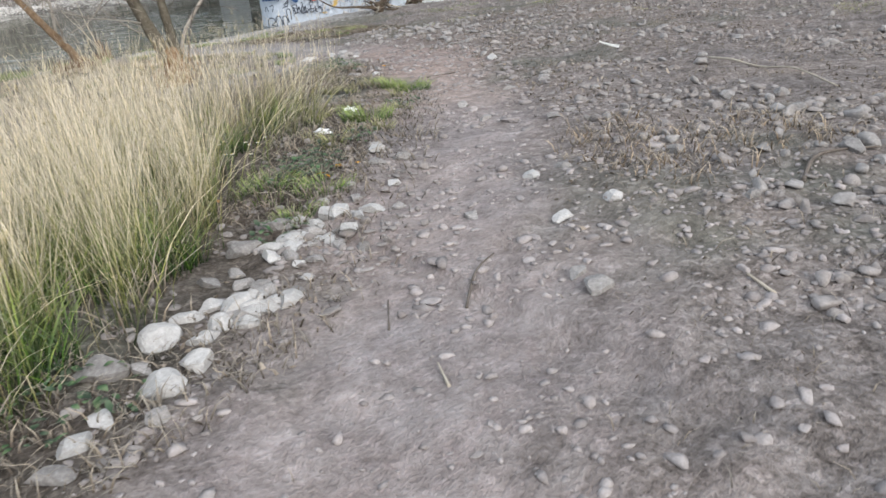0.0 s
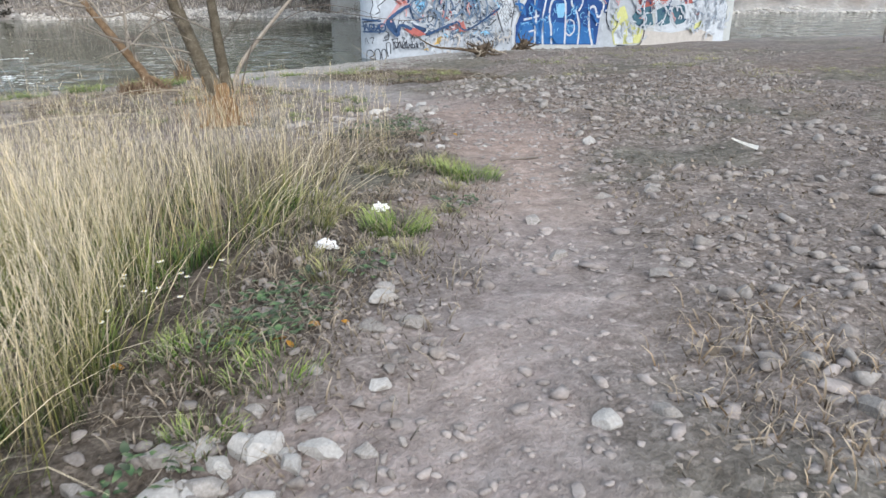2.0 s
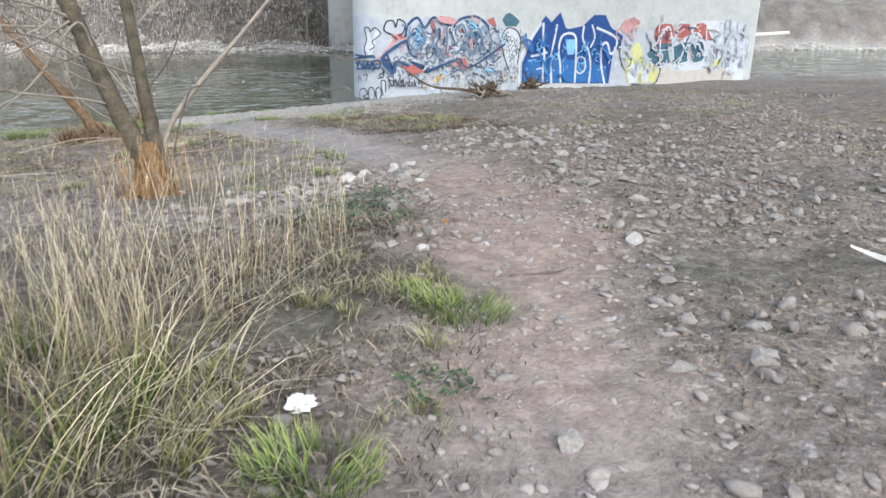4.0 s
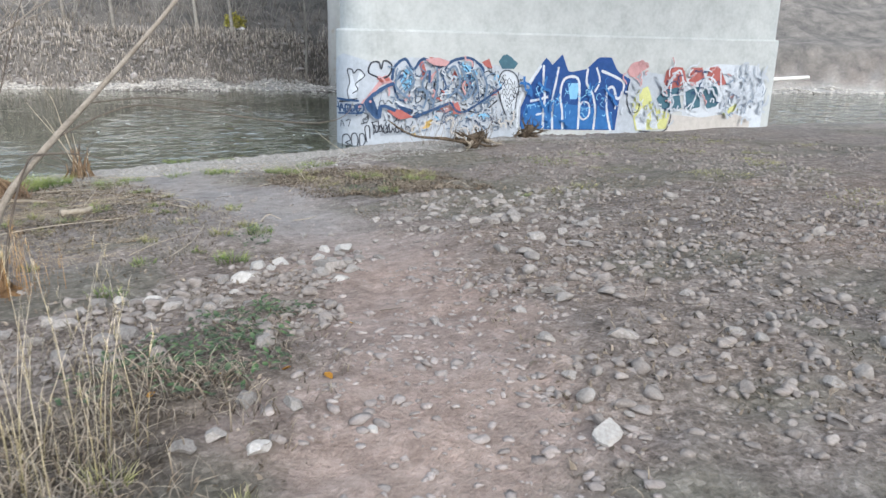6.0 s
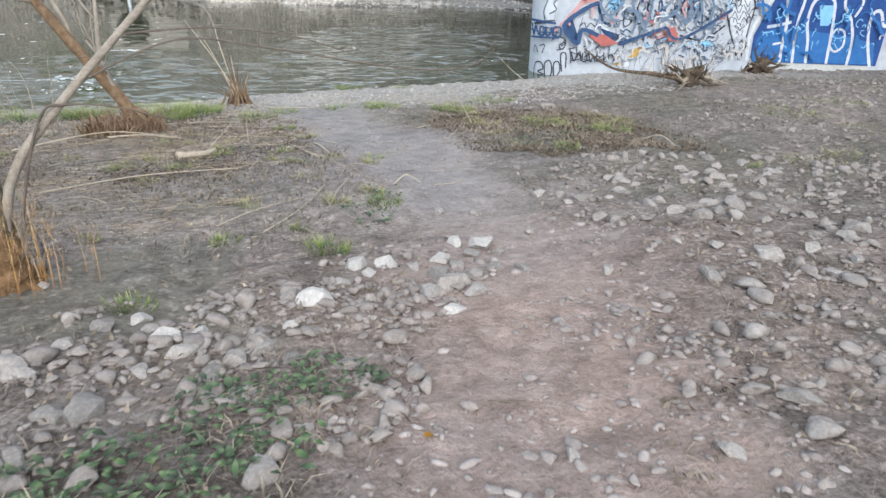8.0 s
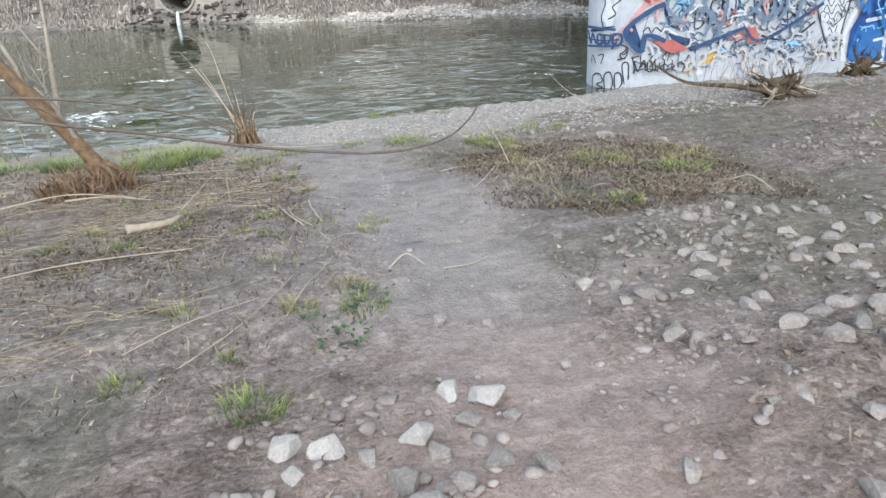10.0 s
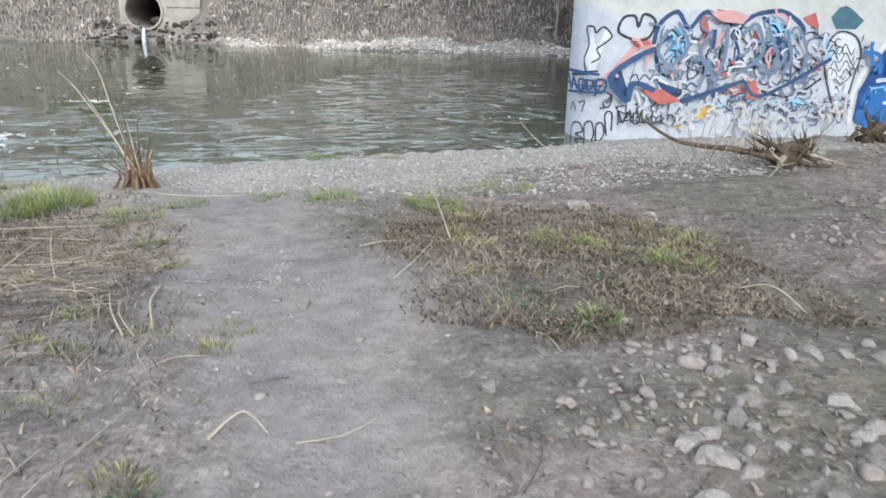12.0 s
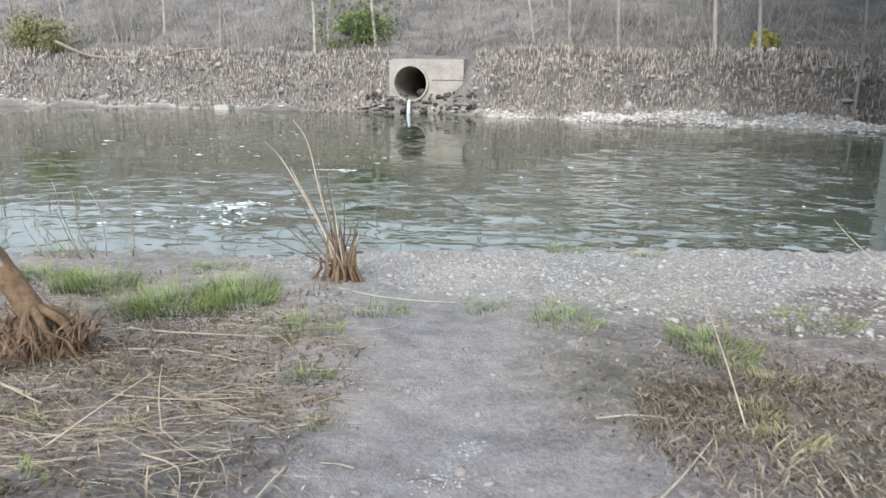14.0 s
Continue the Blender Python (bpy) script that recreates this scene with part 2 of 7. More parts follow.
def water_material():
    m, n, l, p = material("river_water")
    tc = n.new("ShaderNodeTexCoord")
    stretch = n.new("ShaderNodeMapping")
    stretch.inputs["Rotation"].default_value[2] = radians(-12)
    stretch.inputs["Scale"].default_value = (0.75, 1.0, 1)
    l.new(tc.outputs["Object"], stretch.inputs["Vector"])
    fine, wide, calm = (n.new("ShaderNodeTexNoise") for _ in range(3))
    for t, s, d in ((fine, 2.9, 2), (wide, 1.0, 2), (calm, 0.16, 3)):
        t.inputs["Scale"].default_value, t.inputs["Detail"].default_value = s, d
        t.inputs["Distortion"].default_value = 0.4
        l.new(stretch.outputs[0], t.inputs["Vector"])
    crest = ramp(n, l, fine.outputs["Fac"], [(0.50, (0, 0, 0)), (0.76, (1, 1, 1))])
    h = mix(n, l, 0.4, crest, wide.outputs["Fac"])
    b = bump(n, l, p, h, 1.0, 0.6)
    mr = n.new("ShaderNodeMapRange")
    mr.inputs["From Min"].default_value, mr.inputs["From Max"].default_value = 0.44, 0.60
    mr.inputs["To Min"].default_value, mr.inputs["To Max"].default_value = 0.022, 0.06
    l.new(calm.outputs["Fac"], mr.inputs["Value"])
    place = n.new("ShaderNodeNewGeometry")
    strength = mr.outputs[0]
    for centre, turn, reach, most in (((8.4, 28.6, WATER), -14, (2.6, 6.0, 1), 0.75), ((40, 29.5, WATER), 20, (14, 5, 1), 0.9), ((1.2, 25.6, WATER), 0, (2.2, 2.6, 1), 0.5)):
        shift = n.new("ShaderNodeMapping")
        shift.vector_type = "TEXTURE"
        shift.inputs["Location"].default_value, shift.inputs["Scale"].default_value = centre, reach
        shift.inputs["Rotation"].default_value[2] = radians(turn)
        l.new(place.outputs["Position"], shift.inputs["Vector"])
        near = n.new("ShaderNodeVectorMath")
        near.operation = "LENGTH"
        l.new(shift.outputs[0], near.inputs[0])
        uneven = n.new("ShaderNodeMath")
        uneven.operation = "MULTIPLY_ADD"
        uneven.inputs[1].default_value = 1.6
        l.new(wide.outputs["Fac"], uneven.inputs[0])
        l.new(near.outputs["Value"], uneven.inputs[2])
        riffle = n.new("ShaderNodeMapRange")
        riffle.inputs["From Min"].default_value, riffle.inputs["From Max"].default_value = 0.9, 2.3
        riffle.inputs["To Min"].default_value, riffle.inputs["To Max"].default_value = most, 0.0
        l.new(uneven.outputs[0], riffle.inputs["Value"])
        both = n.new("ShaderNodeMath")
        both.operation = "MAXIMUM"
        l.new(strength, both.inputs[0])
        l.new(riffle.outputs[0], both.inputs[1])
        strength = both.outputs[0]
    l.new(strength, b.inputs["Strength"])
    c = ramp(n, l, calm.outputs["Fac"], [(0.3, (0.046, 0.057, 0.033)), (0.7, (0.068, 0.078, 0.048))])
    l.new(c, p.inputs["Base Color"])
    p.inputs["Roughness"].default_value, p.inputs["IOR"].default_value, p.inputs["Specular IOR Level"].default_value = 0.03, 1.33, 0.9
    return m


def blade_material(name, base, middle, tip, gloss=0.6):
    """Grass blades: the colour runs along each blade and differs from blade to blade."""
    m, n, l, p = material(name)
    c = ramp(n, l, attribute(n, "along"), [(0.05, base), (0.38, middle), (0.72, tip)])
    g = n.new("ShaderNodeNewGeometry")
    hsv = n.new("ShaderNodeHueSaturation")
    for socket, lo, hi in (("Value", 0.6, 1.3), ("Saturation", 0.7, 1.1)):
        mr = n.new("ShaderNodeMapRange")
        mr.inputs["To Min"].default_value, mr.inputs["To Max"].default_value = lo, hi
        l.new(g.outputs["Random Per Island"], mr.inputs["Value"])
        l.new(mr.outputs[0], hsv.inputs[socket])
    l.new(c, hsv.inputs["Color"])
    l.new(hsv.outputs[0], p.inputs["Base Color"])
    p.inputs["Roughness"].default_value, p.inputs["Specular IOR Level"].default_value = gloss, 0.2
    return m


SOIL = ground_material()
RIVER = water_material()
STONE = plain("limestone", [(0.16, 0.145, 0.135), (0.275, 0.256, 0.242), (0.41, 0.392, 0.377)], 9, 0.9, 0.5, 0.01, per_object=0.22)
GRAVEL = plain("gravel", [(0.145, 0.127, 0.117), (0.232, 0.208, 0.194), (0.335, 0.308, 0.292)], 14, 0.92, 0.3, 0.004, island=0.17)
SHORE_GRAVEL = plain("shore_shingle", [(0.22, 0.21, 0.20), (0.32, 0.308, 0.295), (0.42, 0.408, 0.395)], 14, 0.92, 0.3, 0.004, island=0.3)
PALE_GRAVEL = plain("pale_gravel", [(0.33, 0.31, 0.285), (0.49, 0.465, 0.435), (0.62, 0.595, 0.565)], 8, 0.92, 0.3, 0.01, island=0.3)
BANK_STONE = plain("bank_stone", [(0.125, 0.114, 0.108), (0.27, 0.252, 0.244), (0.43, 0.41, 0.398)], 4, 0.95, 0.4, 0.02, island=0.45)
CONCRETE = plain("concrete", [(0.365, 0.39, 0.395), (0.465, 0.495, 0.50), (0.55, 0.58, 0.585)], 1.3, 0.9, 0.25, 0.006)
OLD_CONCRETE = plain("old_concrete", [(0.23, 0.215, 0.20), (0.34, 0.32, 0.295), (0.43, 0.41, 0.38)], 1.8, 0.95, 0.4, 0.02)
BARK = plain("brown_bark", [(0.04, 0.034, 0.025), (0.115, 0.098, 0.072), (0.21, 0.185, 0.145)], 9, 0.95, 0.9, 0.02)
PEELED_BARK = plain("peeled_bark", [(0.085, 0.05, 0.028), (0.205, 0.123, 0.064), (0.33, 0.215, 0.122)], 12, 0.95, 0.9, 0.02)
GREY_BARK = plain("grey_bark", [(0.16, 0.135, 0.11), (0.27, 0.24, 0.205), (0.38, 0.345, 0.30)], 10, 0.95, 0.8, 0.01, per_object=0.2)
DARK_TWIG = plain("dark_twig", [(0.07, 0.058, 0.048), (0.12, 0.10, 0.085), (0.18, 0.155, 0.13)], 20, 0.9, 0.3, 0.003)
DRIFTWOOD = plain("driftwood", [(0.03, 0.024, 0.018), (0.095, 0.073, 0.053), (0.21, 0.165, 0.125)], 7, 0.95, 0.9, 0.02)
DRY_WOOD = plain("dry_wood", [(0.32, 0.27, 0.21), (0.46, 0.40, 0.32), (0.58, 0.52, 0.43)], 15, 0.9, 0.4, 0.004, island=0.3)
FAR_TRUNK = plain("pale_trunk", [(0.20, 0.185, 0.165), (0.33, 0.31, 0.285), (0.46, 0.44, 0.41)], 3, 0.95, 0.3, 0.02, per_object=0.3)
LITTER = plain("leaf_litter", [(0.08, 0.064, 0.049), (0.185, 0.152, 0.12), (0.38, 0.33, 0.275)], 6, 0.95, 0, island=0.45)
TISSUE = plain("white_tissue", [(0.74, 0.74, 0.75), (0.82, 0.82, 0.83)], 30, 0.9, 0.4, 0.004)
PLASTIC = plain("white_plastic", [(0.78, 0.77, 0.74), (0.84, 0.83, 0.80)], 12, 0.5, 0.1, 0.002)
# the root colours of these two hold the shade deep in the stand
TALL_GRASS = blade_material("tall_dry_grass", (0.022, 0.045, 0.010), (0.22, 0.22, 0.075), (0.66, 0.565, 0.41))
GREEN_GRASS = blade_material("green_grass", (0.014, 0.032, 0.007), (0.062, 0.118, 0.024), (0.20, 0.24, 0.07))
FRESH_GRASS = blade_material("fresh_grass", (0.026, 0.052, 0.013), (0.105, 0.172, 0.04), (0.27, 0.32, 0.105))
GOLD_STRAW = blade_material("golden_straw", (0.11, 0.10, 0.04), (0.44, 0.37, 0.22), (0.69, 0.60, 0.46))
FLAT_REED = blade_material("flattened_reeds", (0.17, 0.115, 0.062), (0.35, 0.265, 0.165), (0.50, 0.405, 0.275))
STRAW = blade_material("straw", (0.30, 0.235, 0.14), (0.50, 0.42, 0.28), (0.74, 0.65, 0.50))
OLIVE_GRASS = blade_material("olive_grass", (0.10, 0.105, 0.04), (0.20, 0.21, 0.085), (0.36, 0.34, 0.17))
ORANGE_STRAW = blade_material("orange_straw", (0.24, 0.115, 0.04), (0.44, 0.255, 0.10), (0.60, 0.42, 0.22))
DEAD_WEED = blade_material("dead_weed", (0.09, 0.072, 0.055), (0.19, 0.155, 0.118), (0.34, 0.29, 0.225))
REED = blade_material("dead_reeds", (0.11, 0.09, 0.073), (0.245, 0.215, 0.18), (0.38, 0.345, 0.30))
WEED_LEAF = blade_material("weed_leaf", (0.026, 0.048, 0.026), (0.05, 0.092, 0.042), (0.11, 0.15, 0.078))

# ---- ground: one sheet from the near land through the river bed to the far bank and the horizon ----
def spread(lo, hi, step, reach, growth):
    middle = np.arange(lo, hi, step)
    s = step
    up = [hi]
    while up[-1] < reach:
        s *= growth
        up.append(up[-1] + s)
    down, s = [lo], step
    while down[-1] > -reach:
        s *= growth
        down.append(down[-1] - s)
    return np.array(down[:0:-1] + list(middle) + up)


gx = spread(-4.0, 15.0, 0.055, 700, 1.07)
gy = np.concatenate([spread(0.0, 24.0, 0.055, 30, 1.07)])
gy = gy[(gy > -30) & (gy < 27)]
gy = np.concatenate([-30 - np.cumsum(1.3 ** np.arange(1, 20))[::-1], gy, np.arange(27.5, 42, 1.2), np.arange(42, 58, 0.3), 58 + np.cumsum(1.12 ** np.arange(1, 40))])
X, Y = np.meshgrid(gx, gy)
Z = ground_z(X, Y)
idx = np.arange(X.size).reshape(X.shape)
faces = np.stack([idx[:-1, :-1], idx[:-1, 1:], idx[1:, 1:], idx[1:, :-1]], axis=-1).reshape(-1, 4)
mid_x, mid_y, top_z = X.ravel()[faces].mean(1), Y.ravel()[faces].mean(1), Z.ravel()[faces].max(1)
faces = faces[~((mid_x > -2.75) & (mid_x < -0.97) & (mid_y > 49.75) & (mid_y < 51.45) & (top_z < 1.22))]
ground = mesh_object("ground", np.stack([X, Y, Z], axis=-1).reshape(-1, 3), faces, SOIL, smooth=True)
tagged(ground, "bare brown soil of a river bank with a worn dusty footpath", "ground", kind="structure")
dist = trail_distance(X, Y)
edge = value_noise(X, Y, 0.7, 11) * 0.7 + value_noise(X, Y, 0.2, 12) * 0.45
worn = (1 - smoothstep(0.15, 1.15, dist + edge)) * 0.92
shore_v = Y - near_shore(X)
gritty = smoothstep(-4.2, -2.6, shore_v + value_noise(X, Y, 1.2, 13) * 2.0) * (Y < 35) * np.interp(X, [2, 6, 17, 20], [0.45, 0.9, 0.9, 0.2])
on_bar = (Y > 35) * smoothstep(-0.2, 0.1, Y - far_shore(X)) * (1 - smoothstep(0.0, 0.5, Y - far_shore(X) - gravel_width(X)))
gritty = np.maximum(gritty, on_bar)
mossy = np.clip(smoothstep(0.02, 0.3, value_noise(X, Y, 2.3, 14) + 0.5 * value_noise(X, Y, 0.5, 15)), 0, 1) * 0.55 * (1 - worn) * (Y < 24)
float_attribute(ground, "worn", worn.ravel())
# dark soil plus painted shade under the grass and weeds left of the path
shaded_soil = smoothstep(0.55, 1.1, dist + edge * 0.6) * smoothstep(-0.4, 0.3, (Y - 2.4) - 1.05 * (X - 0.4)) * (1 - smoothstep(8.8, 10.8, Y + 2 * edge)) * smoothstep(0.5, 2.5, Y + 2 * edge) * (1 - smoothstep(3.2, 5.6, dist + 2.5 * value_noise(X, Y, 1.6, 20)))
# clumpy darker patches in the verges beside the lower path
verge_dark = smoothstep(-0.02, 0.2, value_noise(X, Y, 0.8, 18) + 0.4 * value_noise(X, Y, 0.25, 19)) * smoothstep(0.75, 1.2, dist + edge * 0.5) * smoothstep(13.8, 15.2, Y) * (1 - smoothstep(18.0, 19.0, Y)) * (X < 10.6)
float_attribute(ground, "shaded_soil", np.maximum(0.75 * shaded_soil, 0.42 * verge_dark).ravel())
float_attribute(ground, "ruddy", (0.5 * smoothstep(4.5, 7.0, Y) * (1 - smoothstep(10.0, 12.5, Y)) * (1 - smoothstep(0.3, 1.2, dist + edge)) + 0.25 * smoothstep(0.05, 0.35, value_noise(X, Y, 1.9, 17)) * (1 - smoothstep(12, 15, Y))).clip(0, 1).ravel())
float_attribute(ground, "gritty", gritty.ravel())
float_attribute(ground, "muddy", (smoothstep(11.5, 15, Y + value_noise(X, Y, 1.5, 16) * 3) * (Y < 30) * (0.35 + 0.6 * worn) * np.interp(X, [7, 10, 14, 18], [1, 0.35, 0.5, 0.8])).ravel())
float_attribute(ground, "mossy", mossy.ravel())
float_attribute(ground, "banked", (smoothstep(36, 42, Y) * (1 - on_bar)).ravel())

# ---- river ----
river = mesh_object("river", np.array([(-400, -60, WATER), (400, -60, WATER), (400, 80, WATER), (-400, 80, WATER)]), np.array([[0, 1, 2, 3]]), RIVER)
tagged(river, "murky grey-green river with small ripples", "river", kind="structure")

# ---- bridge pier, with rounded end and painted face ----
FACE, LEFT, RIGHT, ROUND = 25.0, 11.8, 29.0, 0.95


def pier_point(u, off=0.0):
    """Where the distance u along the front lies in plan; the front wraps round the end below LEFT + ROUND."""
    cx, cy = LEFT + ROUND, FACE + ROUND
    if u >= cx:
        return u, FACE - off
    a = min(math.pi, (cx - u) / ROUND)
    return cx - (ROUND + off) * math.sin(a), cy - (ROUND + off) * math.cos(a)


def stadium(inset):
    r = ROUND - inset
    pts = []
    for i in range(25):
        a = math.pi * i / 24
        pts.append((LEFT + ROUND - r * math.sin(a), FACE + ROUND - r * math.cos(a)))
    for i in range(25):
        a = math.pi * i / 24
        pts.append((RIGHT - ROUND + r * math.sin(a), FACE + ROUND + r * math.cos(a)))
    return pts


def loft(levels):
    """A closed body from (inset, z) levels of the pier's outline."""
    bm = bmesh.new()
    rings = [[bm.verts.new((x, y, z)) for x, y in stadium(inset)] for inset, z in levels]
    for low, high in zip(rings, rings[1:]):
        for i in range(len(low)):
            j = (i + 1) % len(low)
            bm.faces.new((low[j], low[i], high[i], high[j]))
    bm.faces.new(rings[-1][::-1])
    bm.faces.new(rings[0])
    bmesh.ops.recalc_face_normals(bm, faces=bm.faces)
    return bm


pier = tagged(new("bridge_pier"), "pale concrete bridge pier with a rounded end, covered in graffiti", "bridge pier", kind="structure")
part("base", loft([(0, -2.6), (0, 1.80), (0.03, 1.86)]), CONCRETE, pier, smooth=False)
part("shaft", loft([(0.13, 1.858), (0.13, 14.2)]), CONCRETE, pier, smooth=False)

PAINTS = {}
for key, colour in dict(white=(0.55, 0.60, 0.66), wash=(0.42, 0.465, 0.525), steel=(0.13, 0.19, 0.28), red=(0.38, 0.12, 0.11), navy=(0.03, 0.07, 0.16), blue=(0.02, 0.07, 0.24), midblue=(0.03, 0.14, 0.38),
                        sky=(0.22, 0.50, 0.75), yellow=(0.56, 0.58, 0.26), pink=(0.50, 0.29, 0.30), teal=(0.06, 0.14, 0.19), orange=(0.58, 0.40, 0.13), black=(0.035, 0.04, 0.055), buff=(0.50, 0.48, 0.46)).items():
    PAINTS[key] = plain("spray_paint_" + key, [tuple(v * 0.8 for v in colour), colour, tuple(min(0.85, v * 1.15 + 0.015) for v in colour)], 5, 0.7, 0.15, 0.002)
LAYER = [0.004]


def lift():
    LAYER[0] += 0.00025
    return LAYER[0]


def patch(key, outline, step=0.12):
    """A sprayed field on the pier's face, cut into strips so that it follows the rounded end."""
    off = lift()
    us = [u for u, _ in outline]
    lo, hi = min(us), max(us)
    count = max(2, int((hi - lo) / step))
    verts, quads = [], []
    n = len(outline)

    def span(u):
        zs = []
        for i in range(n):
            (ua, za), (ub, zb) = outline[i], outline[(i + 1) % n]
            if (ua <= u < ub) or (ub <= u < ua):
                zs.append(za + (zb - za) * (u - ua) / (ub - ua))
        zs.sort()
        return zs

    rows = []
    for i in range(count + 1):
        u = lo + (hi - lo) * (0.002 + 0.996 * i / count)
        rows.append((u, span(u)))
    for (ua, sa), (ub, sb) in zip(rows, rows[1:]):
        for k in range(0, min(len(sa), len(sb)) - 1, 2):
            base = len(verts)
            for u, z in ((ua, sa[k]), (ub, sb[k]), (ub, sb[k + 1]), (ua, sa[k + 1])):
                verts.append((*pier_point(u, off), z))
            quads.append((base, base + 1, base + 2, base + 3))
    if quads:
        mesh_object("painted_field", verts, quads, PAINTS[key], pier)


def stroke(key, points, width, name="painted_line"):
    """A sprayed line through the points, rounded between them."""
    off = lift()
    fine = []
    p = [points[0]] + list(points) + [points[-1]]
    for i in range(1, len(p) - 2):
        for s in range(6):
            t = s / 6
            fine.append(tuple(0.5 * (2 * p[i][k] + (p[i + 1][k] - p[i - 1][k]) * t + (2 * p[i - 1][k] - 5 * p[i][k] + 4 * p[i + 1][k] - p[i + 2][k]) * t * t
                                     + (3 * p[i][k] - p[i - 1][k] - 3 * p[i + 1][k] + p[i + 2][k]) * t ** 3) for k in (0, 1)))
    fine.append(points[-1])
    verts, quads = [], []
    for i, (u, z) in enumerate(fine):
        a, b = fine[max(0, i - 1)], fine[min(len(fine) - 1, i + 1)]
        du, dz = b[0] - a[0], b[1] - a[1]
        size = math.hypot(du, dz) or 1
        w = width * 0.5 * (0.85 + 0.3 * ((i * 7) % 5) / 5)
        for s in (-1, 1):
            verts.append((*pier_point(u - s * dz / size * w, off), z + s * du / size * w))
        if i:
            quads.append((2 * i - 2, 2 * i - 1, 2 * i + 1, 2 * i))
    return mesh_object(name, verts, quads, PAINTS[key], pier)


patch("wash", [(10.6, -1.6), (10.6, 0.9), (11.6, 1.2), (12.6, 0.95), (13.6, 1.12), (15.0, 1.05), (16.6, 0.9), (17.4, 0.6), (17.3, -1.5)])
patch("white", [(24.0, -1.6), (24.0, 0.5), (25.4, 1.0), (27.5, 0.95), (28.0, 0.2), (28.0, -1.6)])
patch("buff", [(23.2, -1.8), (23.4, -0.7), (25.0, -0.85), (26.4, -0.7), (27.4, -1.0), (27.4, -1.8)])
patch("wash", [(20.3, 0.2), (21.6, 0.8), (23.4, 0.6), (23.6, -0.6), (22.5, -1.3), (20.9, -1.3)])
patch("wash", [(13.13, 0.71), (13.43, 1.03), (13.7, 0.77), (14.01, 1.04), (14.57, 0.81), (15.07, 1.03), (15.54, 1.06), (15.95, 0.8), (16.31, 0.53), (16.49, -0.08), (15.87, -0.42), (15.04, -0.26), (13.93, -0.51), (13.22, -0.1)])
patch("sky", [(13.27, 0.5), (13.5, 0.92), (13.71, 0.66), (13.59, 0.23), (13.36, 0.18)])
patch("sky", [(15.22, 0.84), (15.44, 0.95), (15.79, 0.69), (15.68, 0.3), (15.35, 0.41)])
patch("wash", [(14.16, 0.83), (14.52, 0.73), (14.58, 0.35), (14.29, 0.29)])
patch("pink", [(12.24, -0.04), (12.59, 0.41), (12.74, 0.6), (13.0, 0.66), (13.05, 0.44), (12.69, 0.37), (12.37, -0.08)])
patch("red", [(14.17, 1.14), (14.71, 1.06), (14.64, 0.83), (14.32, 0.98)])
patch("red", [(15.9, 1.0), (16.25, 1.14), (16.28, 0.83), (16.08, 0.84)])
patch("red", [(14.88, 0.72), (15.06, 0.82), (15.13, 0.57), (14.87, 0.43)])
patch("red", [(12.87, -0.35), (13.05, -0.24), (13.58, -0.57), (13.28, -0.59)])
patch("red", [(13.84, 0.97), (14.01, 1.03), (14.14, 0.61), (13.97, 0.58)])
patch("red", [(12.57, 0.54), (12.95, 0.64), (12.99, 0.49), (12.64, 0.42)])
patch("pink", [(14.46, -0.42), (14.66, -0.17), (15.01, -0.1), (15.26, -0.32), (15.01, -0.45)])
patch("navy", [(12.3, -0.16), (12.64, 0.35), (12.76, 0.28), (12.49, -0.16), (12.69, -0.42), (12.5, -0.51)])
patch("navy", [(13.16, -0.17), (13.72, -0.34), (14.0, -0.5), (13.76, -0.61), (13.21, -0.28)])
patch("orange", [(13.61, -1.06), (13.65, -0.85), (13.76, -0.81), (13.8, -1.07)])
patch("orange", [(13.99, -0.89), (14.07, -0.67), (14.38, -0.57), (14.31, -0.84)])
patch("white", [(13.86, -1.11), (13.87, -0.88), (14.03, -0.86), (14.05, -1.09)])
patch("teal", [(16.48, 1.02), (16.6, 1.19), (16.72, 1.25), (16.88, 1.18), (17.17, 0.97), (17.05, 0.81), (16.59, 0.81)])
stroke("navy", [(13.03, 0.49), (13.11, 0.85), (13.43, 1.07), (13.69, 0.79), (14.0, 1.08), (14.54, 0.82), (14.68, 0.61)], 0.085)
stroke("navy", [(14.64, 0.73), (14.79, 0.94), (15.06, 1.07), (15.53, 1.1), (15.96, 0.81), (15.88, 0.58)], 0.085)
stroke("navy", [(15.1, 1.0), (15.47, 0.77), (15.45, 0.29), (15.2, 0.24)], 0.075)
stroke("navy", [(13.39, 0.65), (13.11, 0.43), (13.21, 0.01), (13.52, -0.11)], 0.075)
stroke("navy", [(14.52, 0.73), (14.73, 0.35), (14.62, 0.08)], 0.06)
stroke("navy", [(15.64, 1.01), (15.52, 0.52), (15.69, 0.08)], 0.06)
stroke("black", [(12.74, 0.54), (12.37, 0.69), (12.43, 0.95), (12.63, 0.98), (12.71, 0.8), (12.79, 1.02), (13.02, 0.91), (12.95, 0.64), (12.75, 0.54)], 0.05)
stroke("black", [(13.78, 0.34), (13.77, -0.11), (13.95, -0.04), (14.01, 0.34)], 0.035)
stroke("black", [(14.12, 0.45), (14.07, -0.04), (14.3, 0.02), (14.35, 0.46)], 0.035)
stroke("black", [(14.39, 0.51), (14.34, 0.02), (14.62, 0.08), (14.64, 0.46)], 0.035)
stroke("black", [(13.58, 0.29), (13.57, -0.04), (13.77, -0.26)], 0.03)
stroke("black", [(13.89, -0.49), (14.44, -0.32), (14.91, -0.15)], 0.045)
